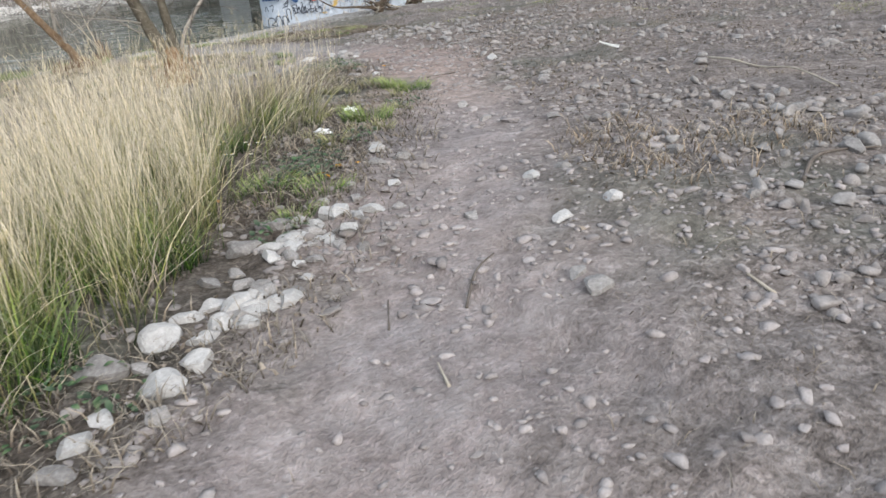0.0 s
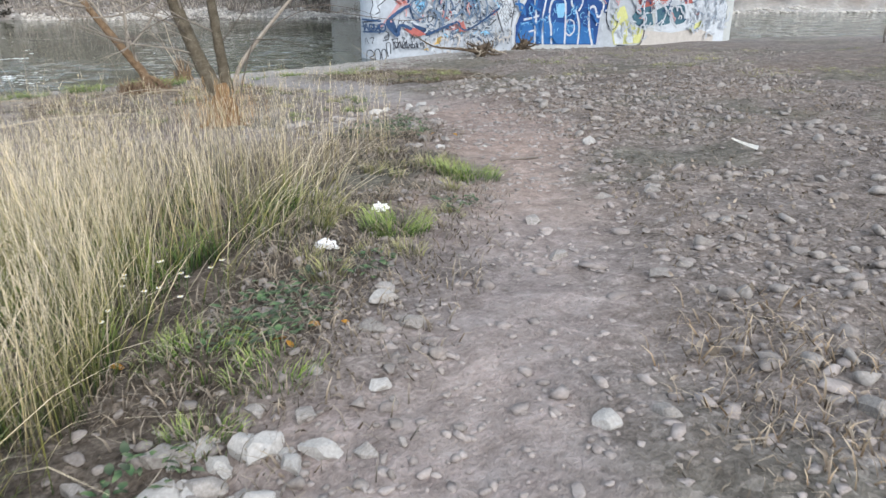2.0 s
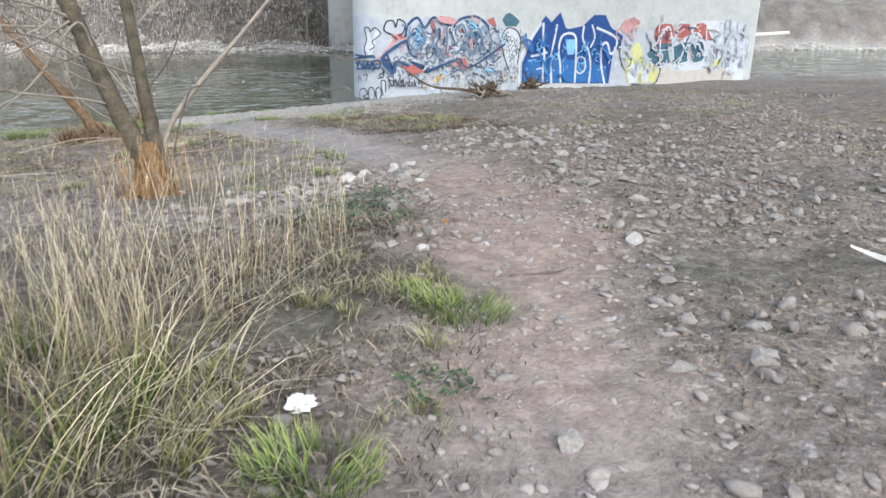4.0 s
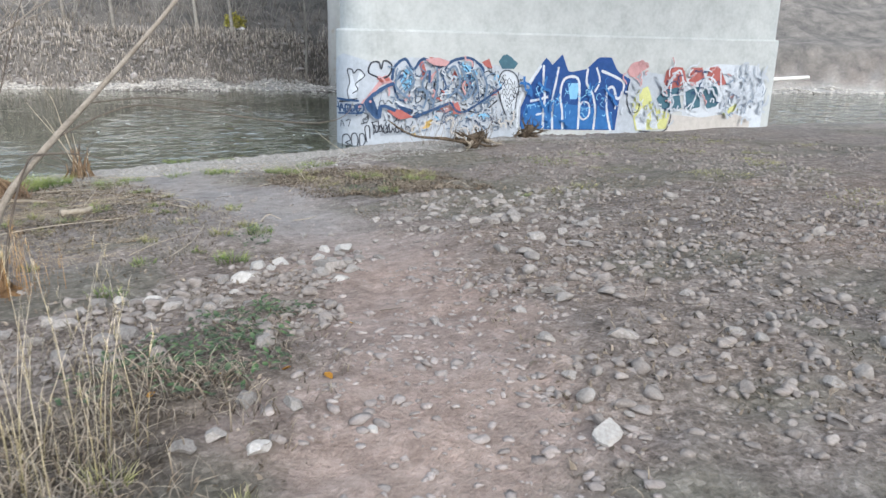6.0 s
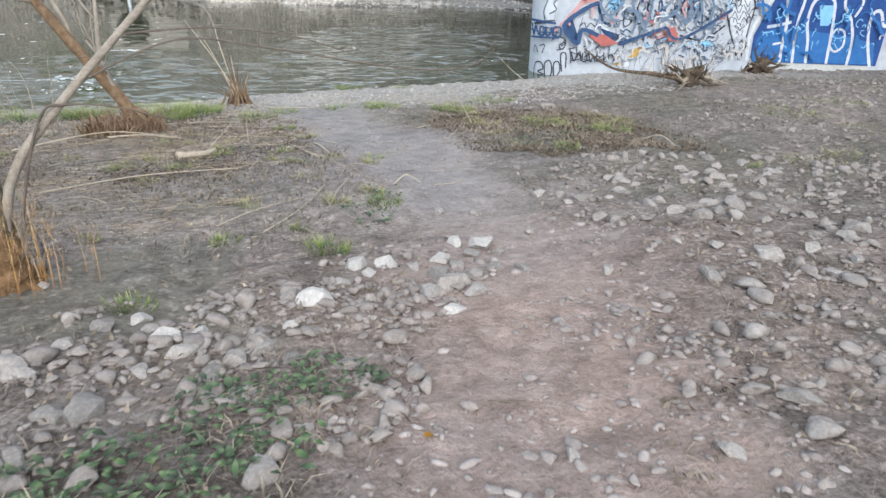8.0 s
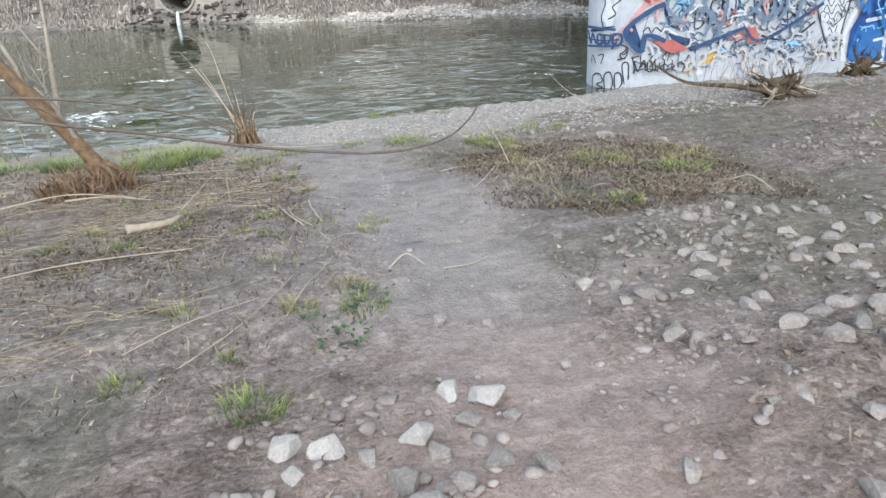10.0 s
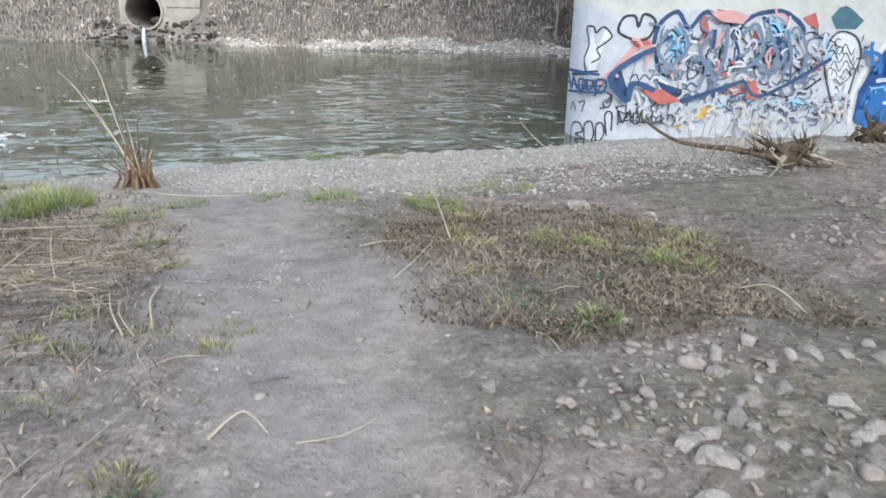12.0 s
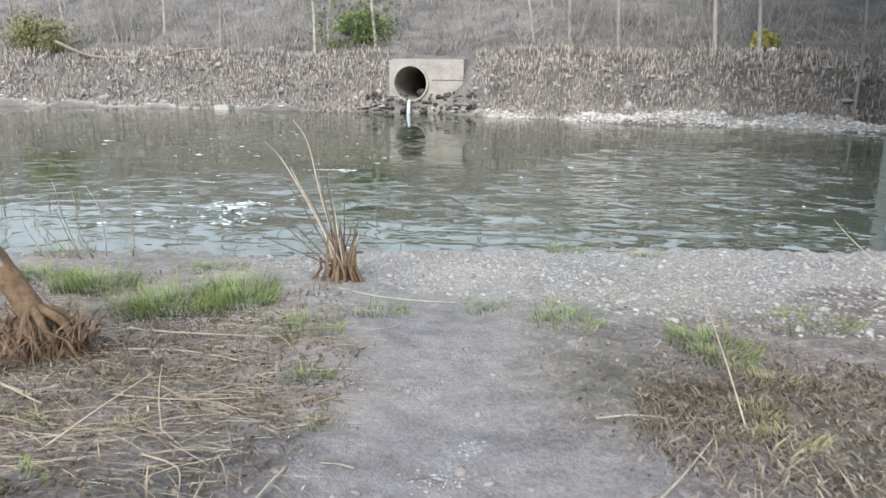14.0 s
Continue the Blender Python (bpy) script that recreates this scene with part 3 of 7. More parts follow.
stroke("black", [(15.04, -0.27), (15.89, -0.46), (16.49, -0.11)], 0.045)
stroke("black", [(12.64, -0.13), (12.75, -0.05), (12.82, -0.16), (12.92, -0.06), (13.06, -0.15), (13.16, -0.04)], 0.025)
stroke("black", [(13.25, 0.6), (13.35, 0.76), (13.54, 0.61), (13.71, 0.67)], 0.03)
stroke("black", [(14.83, 0.3), (14.99, 0.08), (15.12, 0.35), (15.34, 0.14)], 0.03)
stroke("black", [(15.85, 0.36), (16.07, 0.14), (16.15, 0.36), (16.34, 0.2)], 0.03)
stroke("black", [(15.37, -0.03), (15.59, 0.08), (15.81, -0.1)], 0.025)
stroke("black", [(15.92, 0.64), (16.14, 0.75), (16.41, 0.61)], 0.03)
patch("white", [(16.5, 0.26), (16.5, 0.53), (16.69, 0.74), (17.06, 0.67), (17.23, 0.32), (17.15, -0.25), (17.03, -0.89), (16.71, -0.31)])
stroke("black", [(16.93, -0.86), (16.58, -0.08), (16.49, 0.31), (16.56, 0.64), (16.75, 0.77), (17.07, 0.67), (17.23, 0.35), (17.16, -0.13), (17.07, -0.86)], 0.035)
stroke("black", [(16.56, 0.42), (16.64, 0.53), (16.78, 0.34), (16.87, 0.54), (17.03, 0.34), (17.08, 0.46)], 0.02)
stroke("black", [(16.61, 0.27), (16.68, 0.38), (16.81, 0.19), (16.91, 0.38), (17.05, 0.21), (17.1, 0.33)], 0.02)
stroke("black", [(16.65, 0.11), (16.71, 0.22), (16.84, 0.03), (16.94, 0.23), (17.08, 0.08), (17.13, 0.21)], 0.02)
stroke("black", [(16.69, -0.05), (16.74, 0.07), (16.87, -0.13), (16.97, 0.07), (17.11, -0.06), (17.16, 0.09)], 0.02)
stroke("black", [(16.77, -0.16), (16.81, -0.1), (16.92, -0.24), (16.98, -0.08)], 0.02)
stroke("black", [(16.82, -0.31), (16.84, -0.25), (16.95, -0.39), (17.01, -0.22)], 0.02)
stroke("black", [(16.86, -0.46), (16.87, -0.4), (16.98, -0.54), (17.03, -0.36)], 0.02)
patch("white", [(11.75, -0.03), (11.72, 0.17), (11.8, 0.45), (11.73, 0.76), (11.92, 0.7), (12.09, 0.78), (12.26, 0.61), (12.09, 0.46), (11.99, 0.36), (12.05, 0.22), (12.01, -0.02)])
stroke("black", [(11.78, -0.05), (11.72, 0.17), (11.81, 0.45), (11.73, 0.75), (11.89, 0.77), (11.94, 0.67), (12.09, 0.78), (12.25, 0.62), (12.1, 0.47), (11.99, 0.37), (12.06, 0.23), (11.89, 0.12)], 0.03)
stroke("black", [(11.73, -0.06), (12.05, -0.02)], 0.03)
stroke("black", [(11.33, -0.14), (11.93, -0.07)], 0.05)
stroke("black", [(11.37, -0.5), (11.41, -0.23), (11.71, -0.45), (11.73, -0.19)], 0.03)
stroke("black", [(11.82, -0.38), (11.82, -0.22), (11.95, -0.22), (11.93, -0.36), (11.82, -0.38)], 0.025)
stroke("black", [(12.01, -0.36), (12.01, -0.2), (12.1, -0.22), (12.1, -0.35), (12.01, -0.36)], 0.025)
stroke("black", [(11.41, -0.84), (11.47, -0.65), (11.6, -0.81)], 0.025)
stroke("black", [(11.65, -0.65), (11.81, -0.61), (11.75, -0.81)], 0.025)
stroke("black", [(12.0, -0.49), (12.14, -0.39), (12.34, -0.46), (12.31, -0.65), (12.14, -0.71)], 0.025)
stroke("black", [(11.5, -1.47), (11.5, -1.11), (11.71, -1.03), (11.81, -1.18), (11.64, -1.27), (11.84, -1.33), (11.73, -1.49), (11.51, -1.5)], 0.03)
stroke("black", [(11.88, -1.39), (11.85, -1.06), (11.99, -0.98), (12.06, -1.2), (11.99, -1.39), (11.88, -1.39)], 0.03)
stroke("black", [(12.11, -1.32), (12.1, -1.03), (12.21, -0.99), (12.26, -1.18), (12.19, -1.32), (12.11, -1.32)], 0.03)
stroke("black", [(12.31, -1.22), (12.25, -0.82), (12.37, -0.78), (12.39, -1.12)], 0.03)
stroke("black", [(12.45, -0.64), (12.5, -0.88), (12.49, -1.0)], 0.025)
stroke("black", [(12.42, -0.67), (12.59, -0.63)], 0.025)
stroke("black", [(12.62, -0.61), (12.64, -0.86), (12.7, -0.72), (12.75, -0.87)], 0.025)
stroke("black", [(12.78, -0.61), (12.9, -0.6), (12.82, -0.73), (12.94, -0.77), (12.82, -0.87)], 0.025)
stroke("black", [(12.99, -0.65), (13.05, -0.87)], 0.022)
stroke("black", [(13.12, -0.63), (13.17, -0.84), (13.24, -0.67)], 0.022)
stroke("black", [(12.51, -0.94), (12.72, -0.9)], 0.022)
stroke("black", [(12.78, -0.9), (13.03, -0.97)], 0.02)
patch("blue", [(17.33, -1.0), (17.32, -0.36), (17.58, 0.19), (18.08, 1.06), (18.23, 1.19), (18.38, 0.9), (18.78, 1.26), (19.05, 0.71), (19.74, 0.81), (20.2, 1.18), (20.71, 1.18), (21.0, 0.75), (21.57, 0.48), (21.47, -0.04), (21.13, 0.17), (21.1, -1.16)])
patch("midblue", [(17.37, -0.99), (17.39, -0.3), (18.05, -0.17), (19.29, -0.29), (20.16, -0.4), (20.93, -0.59), (21.0, -1.12)])
patch("sky", [(19.05, 0.38), (19.55, 0.38), (19.52, -0.12), (19.11, -0.12)])
stroke("white", [(18.01, 0.92), (17.5, 0.25), (17.26, -0.22), (17.2, -0.63), (17.26, -0.99)], 0.1)
stroke("white", [(18.1, 0.93), (18.12, 0.46), (18.2, -0.03), (18.18, -0.52), (18.18, -1.04)], 0.085)
stroke("white", [(17.66, -0.15), (18.01, -0.1), (18.33, -0.03)], 0.08)
stroke("white", [(18.66, 0.87), (18.58, 0.36), (18.5, -0.12), (18.55, -1.06)], 0.08)
stroke("white", [(18.49, -0.3), (18.71, -0.09)], 0.06)
stroke("white", [(18.95, -1.06), (18.89, -0.47), (18.78, 0.03), (18.92, 0.51), (19.41, 0.53), (19.53, -0.01), (19.56, -1.08)], 0.085)
stroke("white", [(17.9, -0.58), (18.22, -0.52)], 0.06)
stroke("white", [(19.54, -0.47), (19.66, -0.22), (19.92, -0.28), (19.96, -0.62), (19.75, -0.77), (19.56, -0.64)], 0.06)
stroke("white", [(20.18, -1.12), (20.2, -0.46), (20.03, 0.05), (19.78, 0.39), (19.8, 0.83)], 0.085)
stroke("white", [(20.13, 0.09), (20.3, 0.45), (20.14, 0.86)], 0.07)
stroke("white", [(20.34, 0.76), (20.87, 0.59), (21.29, 0.37), (21.24, -0.01), (21.05, -0.12), (20.89, 0.22), (20.68, 0.19), (20.62, -0.14), (20.72, -0.66), (20.9, -1.18)], 0.09)
patch("yellow", [(21.73, -0.28), (21.94, 0.13), (22.37, 0.27), (22.68, -0.44), (23.43, -0.67), (23.38, -1.18), (21.92, -1.2)])
patch("white", [(21.9, -0.78), (22.17, -0.43), (22.43, -0.61), (22.43, -1.19), (22.01, -1.18)])
patch("white", [(22.57, -0.62), (22.79, -0.55), (22.95, -1.17), (22.66, -1.16)])
patch("pink", [(21.39, 0.75), (21.57, 1.02), (22.05, 1.1), (22.32, 0.89), (21.98, 0.72), (21.83, 0.55), (21.56, 0.55)])
stroke("black", [(21.49, 0.41), (21.5, -0.25), (21.74, -0.6), (22.0, -0.54), (22.05, -0.25)], 0.04)
stroke("black", [(22.11, -1.22), (23.25, -1.25), (23.49, -0.71), (23.32, -0.56)], 0.04)
patch("red", [(22.97, 0.06), (23.04, 0.73), (23.34, 0.9), (23.87, 0.87), (24.05, 0.41), (23.71, 0.19)])
patch("red", [(24.1, 0.41), (24.11, 0.87), (24.84, 0.88), (24.86, 0.55), (24.5, 0.37)])
patch("red", [(24.96, 0.55), (25.04, 0.88), (25.53, 0.92), (25.98, 0.3), (25.58, 0.26)])
patch("teal", [(22.77, -0.16), (23.01, 0.09), (23.7, 0.23), (23.94, -0.49), (23.47, -0.6), (23.02, -0.48)])
patch("teal", [(23.98, 0.05), (24.67, 0.26), (24.82, -0.47), (24.2, -0.57)])
patch("teal", [(24.84, 0.19), (25.63, 0.26), (25.68, -0.45), (25.09, -0.55)])
stroke("white", [(23.47, -0.6), (23.36, 0.27), (23.52, 0.69), (23.81, 0.66), (24.15, -0.57)], 0.07)
stroke("white", [(23.47, -0.05), (23.99, -0.02)], 0.05)
stroke("white", [(24.48, 0.7), (24.1, 0.41), (24.57, 0.05), (24.34, -0.57)], 0.07)
stroke("white", [(24.97, -0.44), (24.74, 0.19), (24.96, 0.55), (25.45, 0.37), (25.7, -0.3), (25.36, -0.63), (24.97, -0.44)], 0.07)
stroke("white", [(25.62, 0.77), (25.78, 0.04), (26.14, 0.03)], 0.06)
stroke("white", [(23.39, -0.67), (23.85, -0.57), (24.63, -0.76), (25.68, -0.67), (26.45, -0.84)], 0.06)
patch("yellow", [(25.89, -0.68), (26.61, -0.38), (26.71, -0.61), (26.14, -0.87)])
art = random.Random(5)
for key, lo, hi, zlo, zhi, count, size, width in (("navy", 13.6, 16.5, -0.5, 0.7, 18, 0.24, 0.028), ("black", 13.4, 16.4, -0.6, 0.7, 34, 0.16, 0.02), ("navy", 14.6, 16.4, -0.85, -0.5, 22, 0.16, 0.02), ("white", 13.6, 16.5, -0.5, 0.7, 14, 0.2, 0.03), ("steel", 13.1, 16.4, -0.5, 0.85, 60, 0.2, 0.035), ("steel", 13.3, 17.2, -1.0, -0.4, 26, 0.18, 0.025), ("sky", 13.3, 17.0, -0.7, 0.9, 16, 0.16, 0.04), ("navy", 22.9, 25.9, -0.5, 0.8, 26, 0.2, 0.03), ("pink", 23.0, 26.4, -0.4, 0.9, 12, 0.2, 0.05), ("pink", 21.3, 22.6, 0.2, 1.0, 6, 0.2, 0.05),
                                            ("white", 20.9, 23.2, -1.1, -0.3, 12, 0.16, 0.05), ("wash", 13.4, 16.6, -0.8, 0.7, 26, 0.2, 0.05), ("white", 24.2, 27.2, -0.8, 0.4, 12, 0.2, 0.05), ("wash", 24.4, 27.6, -0.8, 0.6, 18, 0.3, 0.09),
                                            ("red", 14.2, 16.8, -0.3, 0.7, 6, 0.16, 0.05), ("midblue", 17.6, 20.8, -0.3, 0.6, 10, 0.2, 0.03), ("sky", 17.5, 21, -0.9, 0.0, 20, 0.1, 0.02), ("wash", 12.6, 17.3, -1.0, -0.5, 30, 0.22, 0.05)):
    for _ in range(count):
        u, z, way = art.uniform(lo, hi), art.uniform(zlo, zhi), art.uniform(0.6, 2.4)
        pts = []
        for k in range(art.randint(3, 5)):
            pts.append((u, z))
            way += art.uniform(-1.7, 1.7)
            u, z = u + math.cos(way) * size * 0.6, z + math.sin(way) * size * 0.6
        stroke(key, pts, width)

for key, lo, hi, zlo, zhi, count, size, width in (("white", 12.9, 16.6, -0.4, 0.95, 14, 0.24, 0.035), ("black", 12.2, 13.6, -1.0, -0.5, 12, 0.14, 0.025), ("white", 22.9, 26.2, -0.5, 0.8, 16, 0.26, 0.05), ("wash", 21.5, 23.4, -1.1, 0.3, 26, 0.25, 0.07),
                                            ("black", 16.5, 17.2, -1.0, 0.6, 22, 0.12, 0.022), ("pink", 12.3, 16.8, -0.2, 1.0, 10, 0.2, 0.05), ("midblue", 17.4, 21.0, -1.0, 0.2, 16, 0.3, 0.08), ("sky", 17.6, 20.6, -0.7, 0.2, 22, 0.16, 0.025),
                                            ("wash", 26.0, 28.0, -1.2, 0.6, 20, 0.3, 0.09), ("steel", 26.0, 27.8, -0.8, 0.5, 14, 0.16, 0.03), ("buff", 13.4, 17.2, -1.2, -0.7, 14, 0.2, 0.05)):
    for _ in range(count):
        u, z, way = art.uniform(lo, hi), art.uniform(zlo, zhi), art.uniform(0.6, 2.4)
        pts = []
        for k in range(art.randint(3, 5)):
            pts.append((u, z))
            way += art.uniform(-1.5, 1.5)
            u, z = u + math.cos(way) * size * 0.6, z + math.sin(way) * size * 0.6
        stroke(key, pts, width)

for points in ([(13.22, 0.77), (13.08, 0.34), (13.51, -0.02)], [(13.39, 0.9), (13.64, 0.47), (13.31, 0.07)], [(14.08, 0.78), (13.9, 0.34), (14.25, -0.1)], [(14.35, 0.87), (14.38, 0.35), (14.23, -0.28)], [(14.67, 0.7), (14.93, 0.88), (15.11, 0.35), (14.68, -0.01)],
               [(15.13, 0.84), (15.43, 0.27), (15.19, -0.1)], [(15.53, 0.8), (15.72, 0.27), (15.57, 0.0)], [(15.78, 0.81), (16.01, 0.36), (15.91, -0.19)], [(13.76, 0.25), (14.07, 0.17), (13.93, -0.29)], [(14.93, 0.26), (15.37, 0.0), (15.61, 0.36)]):
    stroke("steel", points, 0.07)
patch("red", [(12.83, -0.33), (13.2, -0.29), (13.62, -0.52), (13.19, -0.59)])
patch("pink", [(13.98, 1.08), (14.41, 1.13), (14.76, 1.01), (14.66, 0.88), (14.2, 0.92)])
patch("red", [(14.9, -0.19), (15.18, -0.05), (15.2, -0.47), (14.9, -0.47)])
for points, width in (([(13.03, 0.42), (12.71, 0.29), (12.31, -0.11), (12.59, -0.52), (12.67, -0.2), (13.08, -0.33)], 0.10), ([(13.67, -0.52), (14.82, -0.14)], 0.08), ([(14.82, -0.14), (15.24, -0.42), (16.53, 0.28)], 0.07), ([(14.12, 0.78), (14.12, 0.43)], 0.08),
                      ([(11.51, -0.1), (11.6, -0.38), (11.64, -0.16), (11.74, -0.38)], 0.04), ([(11.78, -0.37), (11.77, -0.19), (11.89, -0.2), (11.88, -0.35), (11.78, -0.37)], 0.045), ([(11.91, -0.16), (11.95, -0.36), (12.03, -0.29), (12.05, -0.16)], 0.045),
                      ([(12.09, -0.16), (12.09, -0.36), (12.23, -0.35), (12.23, -0.17), (12.09, -0.16)], 0.045), ([(11.48, -0.03), (12.13, -0.07)], 0.06), ([(11.51, -0.43), (12.21, -0.4)], 0.045), ([(11.45, -0.25), (11.8, -0.3), (12.2, -0.27)], 0.03)):
    stroke("navy", points, width)
for points in ([(12.48, -0.7), (12.55, -0.93), (12.63, -0.73), (12.7, -0.93)], [(12.72, -0.73), (12.73, -0.93), (12.84, -0.91), (12.8, -0.76)], [(12.87, -0.7), (12.92, -0.93), (12.99, -0.84), (13.06, -0.95)], [(13.09, -0.7), (13.09, -0.93), (13.23, -0.89)], [(13.26, -0.73), (13.26, -0.93), (13.32, -0.84)]):
    stroke("black", points, 0.03)

pier.scale = (0.964, 0.964, 0.964)
pier.location = (4.5 * 0.036, 5.7 * 0.036, 1.6 * 0.036)

deck = bmesh.new()
for x0, x1, z0, z1 in ((12.6, 27.6, 15.0, 15.5), (13.6, 14.6, 14.2, 15.0), (17.6, 18.6, 14.2, 15.0), (21.6, 22.6, 14.2, 15.0), (25.6, 26.6, 14.2, 15.0)):
    bmesh.ops.create_cube(deck, size=1, matrix=Matrix.LocRotScale(((x0 + x1) / 2, 36, (z0 + z1) / 2), None, (x1 - x0, 64, z1 - z0)))
bridge_deck = tagged(new("bridge_deck"), "plain concrete underside of a road bridge", "bridge", kind="structure")
part("deck_slab", deck, OLD_CONCRETE, bridge_deck, smooth=False)
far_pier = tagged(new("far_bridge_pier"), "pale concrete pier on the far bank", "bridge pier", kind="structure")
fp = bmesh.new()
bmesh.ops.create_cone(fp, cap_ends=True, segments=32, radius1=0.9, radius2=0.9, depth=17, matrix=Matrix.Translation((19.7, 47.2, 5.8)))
# concrete lightened against the near pier's shadow; low tone is rust-coloured
part("shaft", fp, plain("lightened_concrete", [(0.52, 0.40, 0.27), (0.70, 0.70, 0.69), (0.80, 0.80, 0.79)], 0.5, 0.85, 0.2, 0.01), far_pier)

# ---- shapes for the things ----
def z_at(x, y):
    return float(ground_z(np.array([x]), np.array([y]))[0])


def tube(bm, points, radii, sides=7, wobble=0.0, seed=0):
    """A tapered, slightly knotty limb through the points, added to bm."""
    r = random.Random(seed)
    rings = []
    for i, p in enumerate(points):
        p = Vector(p)
        a, b = Vector(points[max(0, i - 1)]), Vector(points[min(len(points) - 1, i + 1)])
        way = (b - a).normalized() if (b - a).length > 1e-6 else Vector((0, 0, 1))
        side = way.cross(Vector((0.31, 0.2, 0.93)))
        side = side.normalized() if side.length > 1e-4 else Vector((1, 0, 0))
        other = way.cross(side)
        ring = []
        for k in range(sides):
            t = 2 * math.pi * k / sides
            q = radii[i] * (1 + r.uniform(-wobble, wobble))
            ring.append(bm.verts.new(p + side * (math.cos(t) * q) + other * (math.sin(t) * q)))
        rings.append(ring)
    for low, high in zip(rings, rings[1:]):
        for k in range(sides):
            j = (k + 1) % sides
            bm.faces.new((low[k], low[j], high[j], high[k]))
    bm.faces.new(rings[0][::-1])
    bm.faces.new(rings[-1])


def limb(bm, start, way, length, radius, depth, r, sides=6, droop=0.0, forks=3):
    """A limb that bends and forks into thinner ones."""
    p, d = Vector(start), Vector(way).normalized()
    pts, rad = [p.copy()], [radius]
    steps = 5
    for i in range(steps):
        d = (d + Vector((r.uniform(-.22, .22), r.uniform(-.22, .22), r.uniform(-.12, .2) - droop))).normalized()
        p = p + d * (length / steps)
        pts.append(p.copy())
        rad.append(radius * (1 - 0.75 * (i + 1) / steps))
        if depth > 0 and i >= 1:
            for _ in range(1 if i < steps - 1 else forks - 1):
                turn = Vector((r.uniform(-1, 1), r.uniform(-1, 1), r.uniform(-.2, .7)))
                limb(bm, p, d * 0.8 + turn * 0.8, length * r.uniform(.4, .65), rad[-1] * 0.65, depth - 1, r, max(3, sides - 1), droop, forks)
    tube(bm, pts, rad, sides, 0.08, r.randint(0, 9999))


def polyline(points, steps=6):
    """Points rounded by a curve through them."""
    p = [Vector(q) for q in points]
    p = [p[0]] + p + [p[-1]]
    out = []
    for i in range(1, len(p) - 2):
        for s in range(steps):
            t = s / steps
            out.append(0.5 * (2 * p[i] + (p[i + 1] - p[i - 1]) * t + (2 * p[i - 1] - 5 * p[i] + 4 * p[i + 1] - p[i + 2]) * t * t + (3 * p[i] - p[i - 1] - 3 * p[i + 1] + p[i + 2]) * t ** 3))
    out.append(p[-1])
    return out


def taper(n, a, b):
    return [a + (b - a) * i / (n - 1) for i in range(n)]


def blades(name, x, y, height, lean, width, mat, seed, base=None, parent=None, origin=(0, 0, 0), segments=3, way=None, sink=0.01, lie=1.0):
    """Many bent grass blades as one mesh; 'along' runs from root to tip."""
    r = np.random.default_rng(seed)
    n = len(x)
    z = ground_z(x, y) if base is None else base
    theta = r.uniform(0, 2 * np.pi, n) if way is None else way
    turn = theta + r.uniform(-1.4, 1.4, n)
    sx, sy = -np.sin(turn) * width / 2, np.cos(turn) * width / 2
    verts, along = [], []
    for k in range(segments + 1):
        t = k / segments
        out = lean * height * t ** 1.7
        up = height * t * np.sqrt(np.clip(1 - (lean * 0.75 * t) ** 2, 0.05, 1)) * lie
        thin = (1 - t) ** 0.6 * 0.9 + 0.12
        cx, cy, cz = x + np.cos(theta) * out, y + np.sin(theta) * out, z + up - sink
        verts += [np.stack([cx - sx * thin, cy - sy * thin, cz], -1), np.stack([cx + sx * thin, cy + sy * thin, cz], -1)]
        along += [np.full(n, t), np.full(n, t)]
    v = np.stack(verts, 1).reshape(-1, 3) - np.array(origin)
    a = np.stack(along, 1).reshape(-1)
    k = 2 * (segments + 1)
    first = (np.arange(n) * k)[:, None]
    f = np.concatenate([first + np.array([2 * s, 2 * s + 1, 2 * s + 3, 2 * s + 2]) for s in range(segments)], 0)
    ob = mesh_object(name, v, f, mat, parent)
    float_attribute(ob, "along", a)
    return ob


def inside(x, y, poly):
    hit = np.zeros(len(x), dtype=bool)
    n = len(poly)
    for i in range(n):
        (ax, ay), (bx, by) = poly[i], poly[(i + 1) % n]
        cross = ((ay > y) != (by > y)) & (x < (bx - ax) * (y - ay) / ((by - ay) or 1e-9) + ax)
        hit ^= cross
    return hit


def scatter(poly, count, seed, clump=0.0, size=0.6):
    """Random places inside a polygon, thinned in clumps where asked."""
    r = np.random.default_rng(seed)
    xs, ys = [p[0] for p in poly], [p[1] for p in poly]
    got_x, got_y = np.zeros(0), np.zeros(0)
    while len(got_x) < count:
        x, y = r.uniform(min(xs), max(xs), count * 3), r.uniform(min(ys), max(ys), count * 3)
        keep = inside(x, y, poly)
        if clump:
            keep &= value_noise(x, y, size, seed) + 0.5 > clump * r.uniform(0.3, 1.2, len(x))
        got_x, got_y = np.concatenate([got_x, x[keep]]), np.concatenate([got_y, y[keep]])
    return got_x[:count], got_y[:count]


ICO = bmesh.new()
bmesh.ops.create_icosphere(ICO, subdivisions=1, radius=1)
ICO_V = np.array([v.co[:] for v in ICO.verts])
ICO_F = np.array([[v.index for v in f.verts] for f in ICO.faces])
ICO.free()
ICO = bmesh.new()
bmesh.ops.create_icosphere(ICO, subdivisions=2, radius=1)
ROUND_V = np.array([v.co[:] for v in ICO.verts])
ROUND_F = np.array([[v.index for v in f.verts] for f in ICO.faces])
ICO.free()


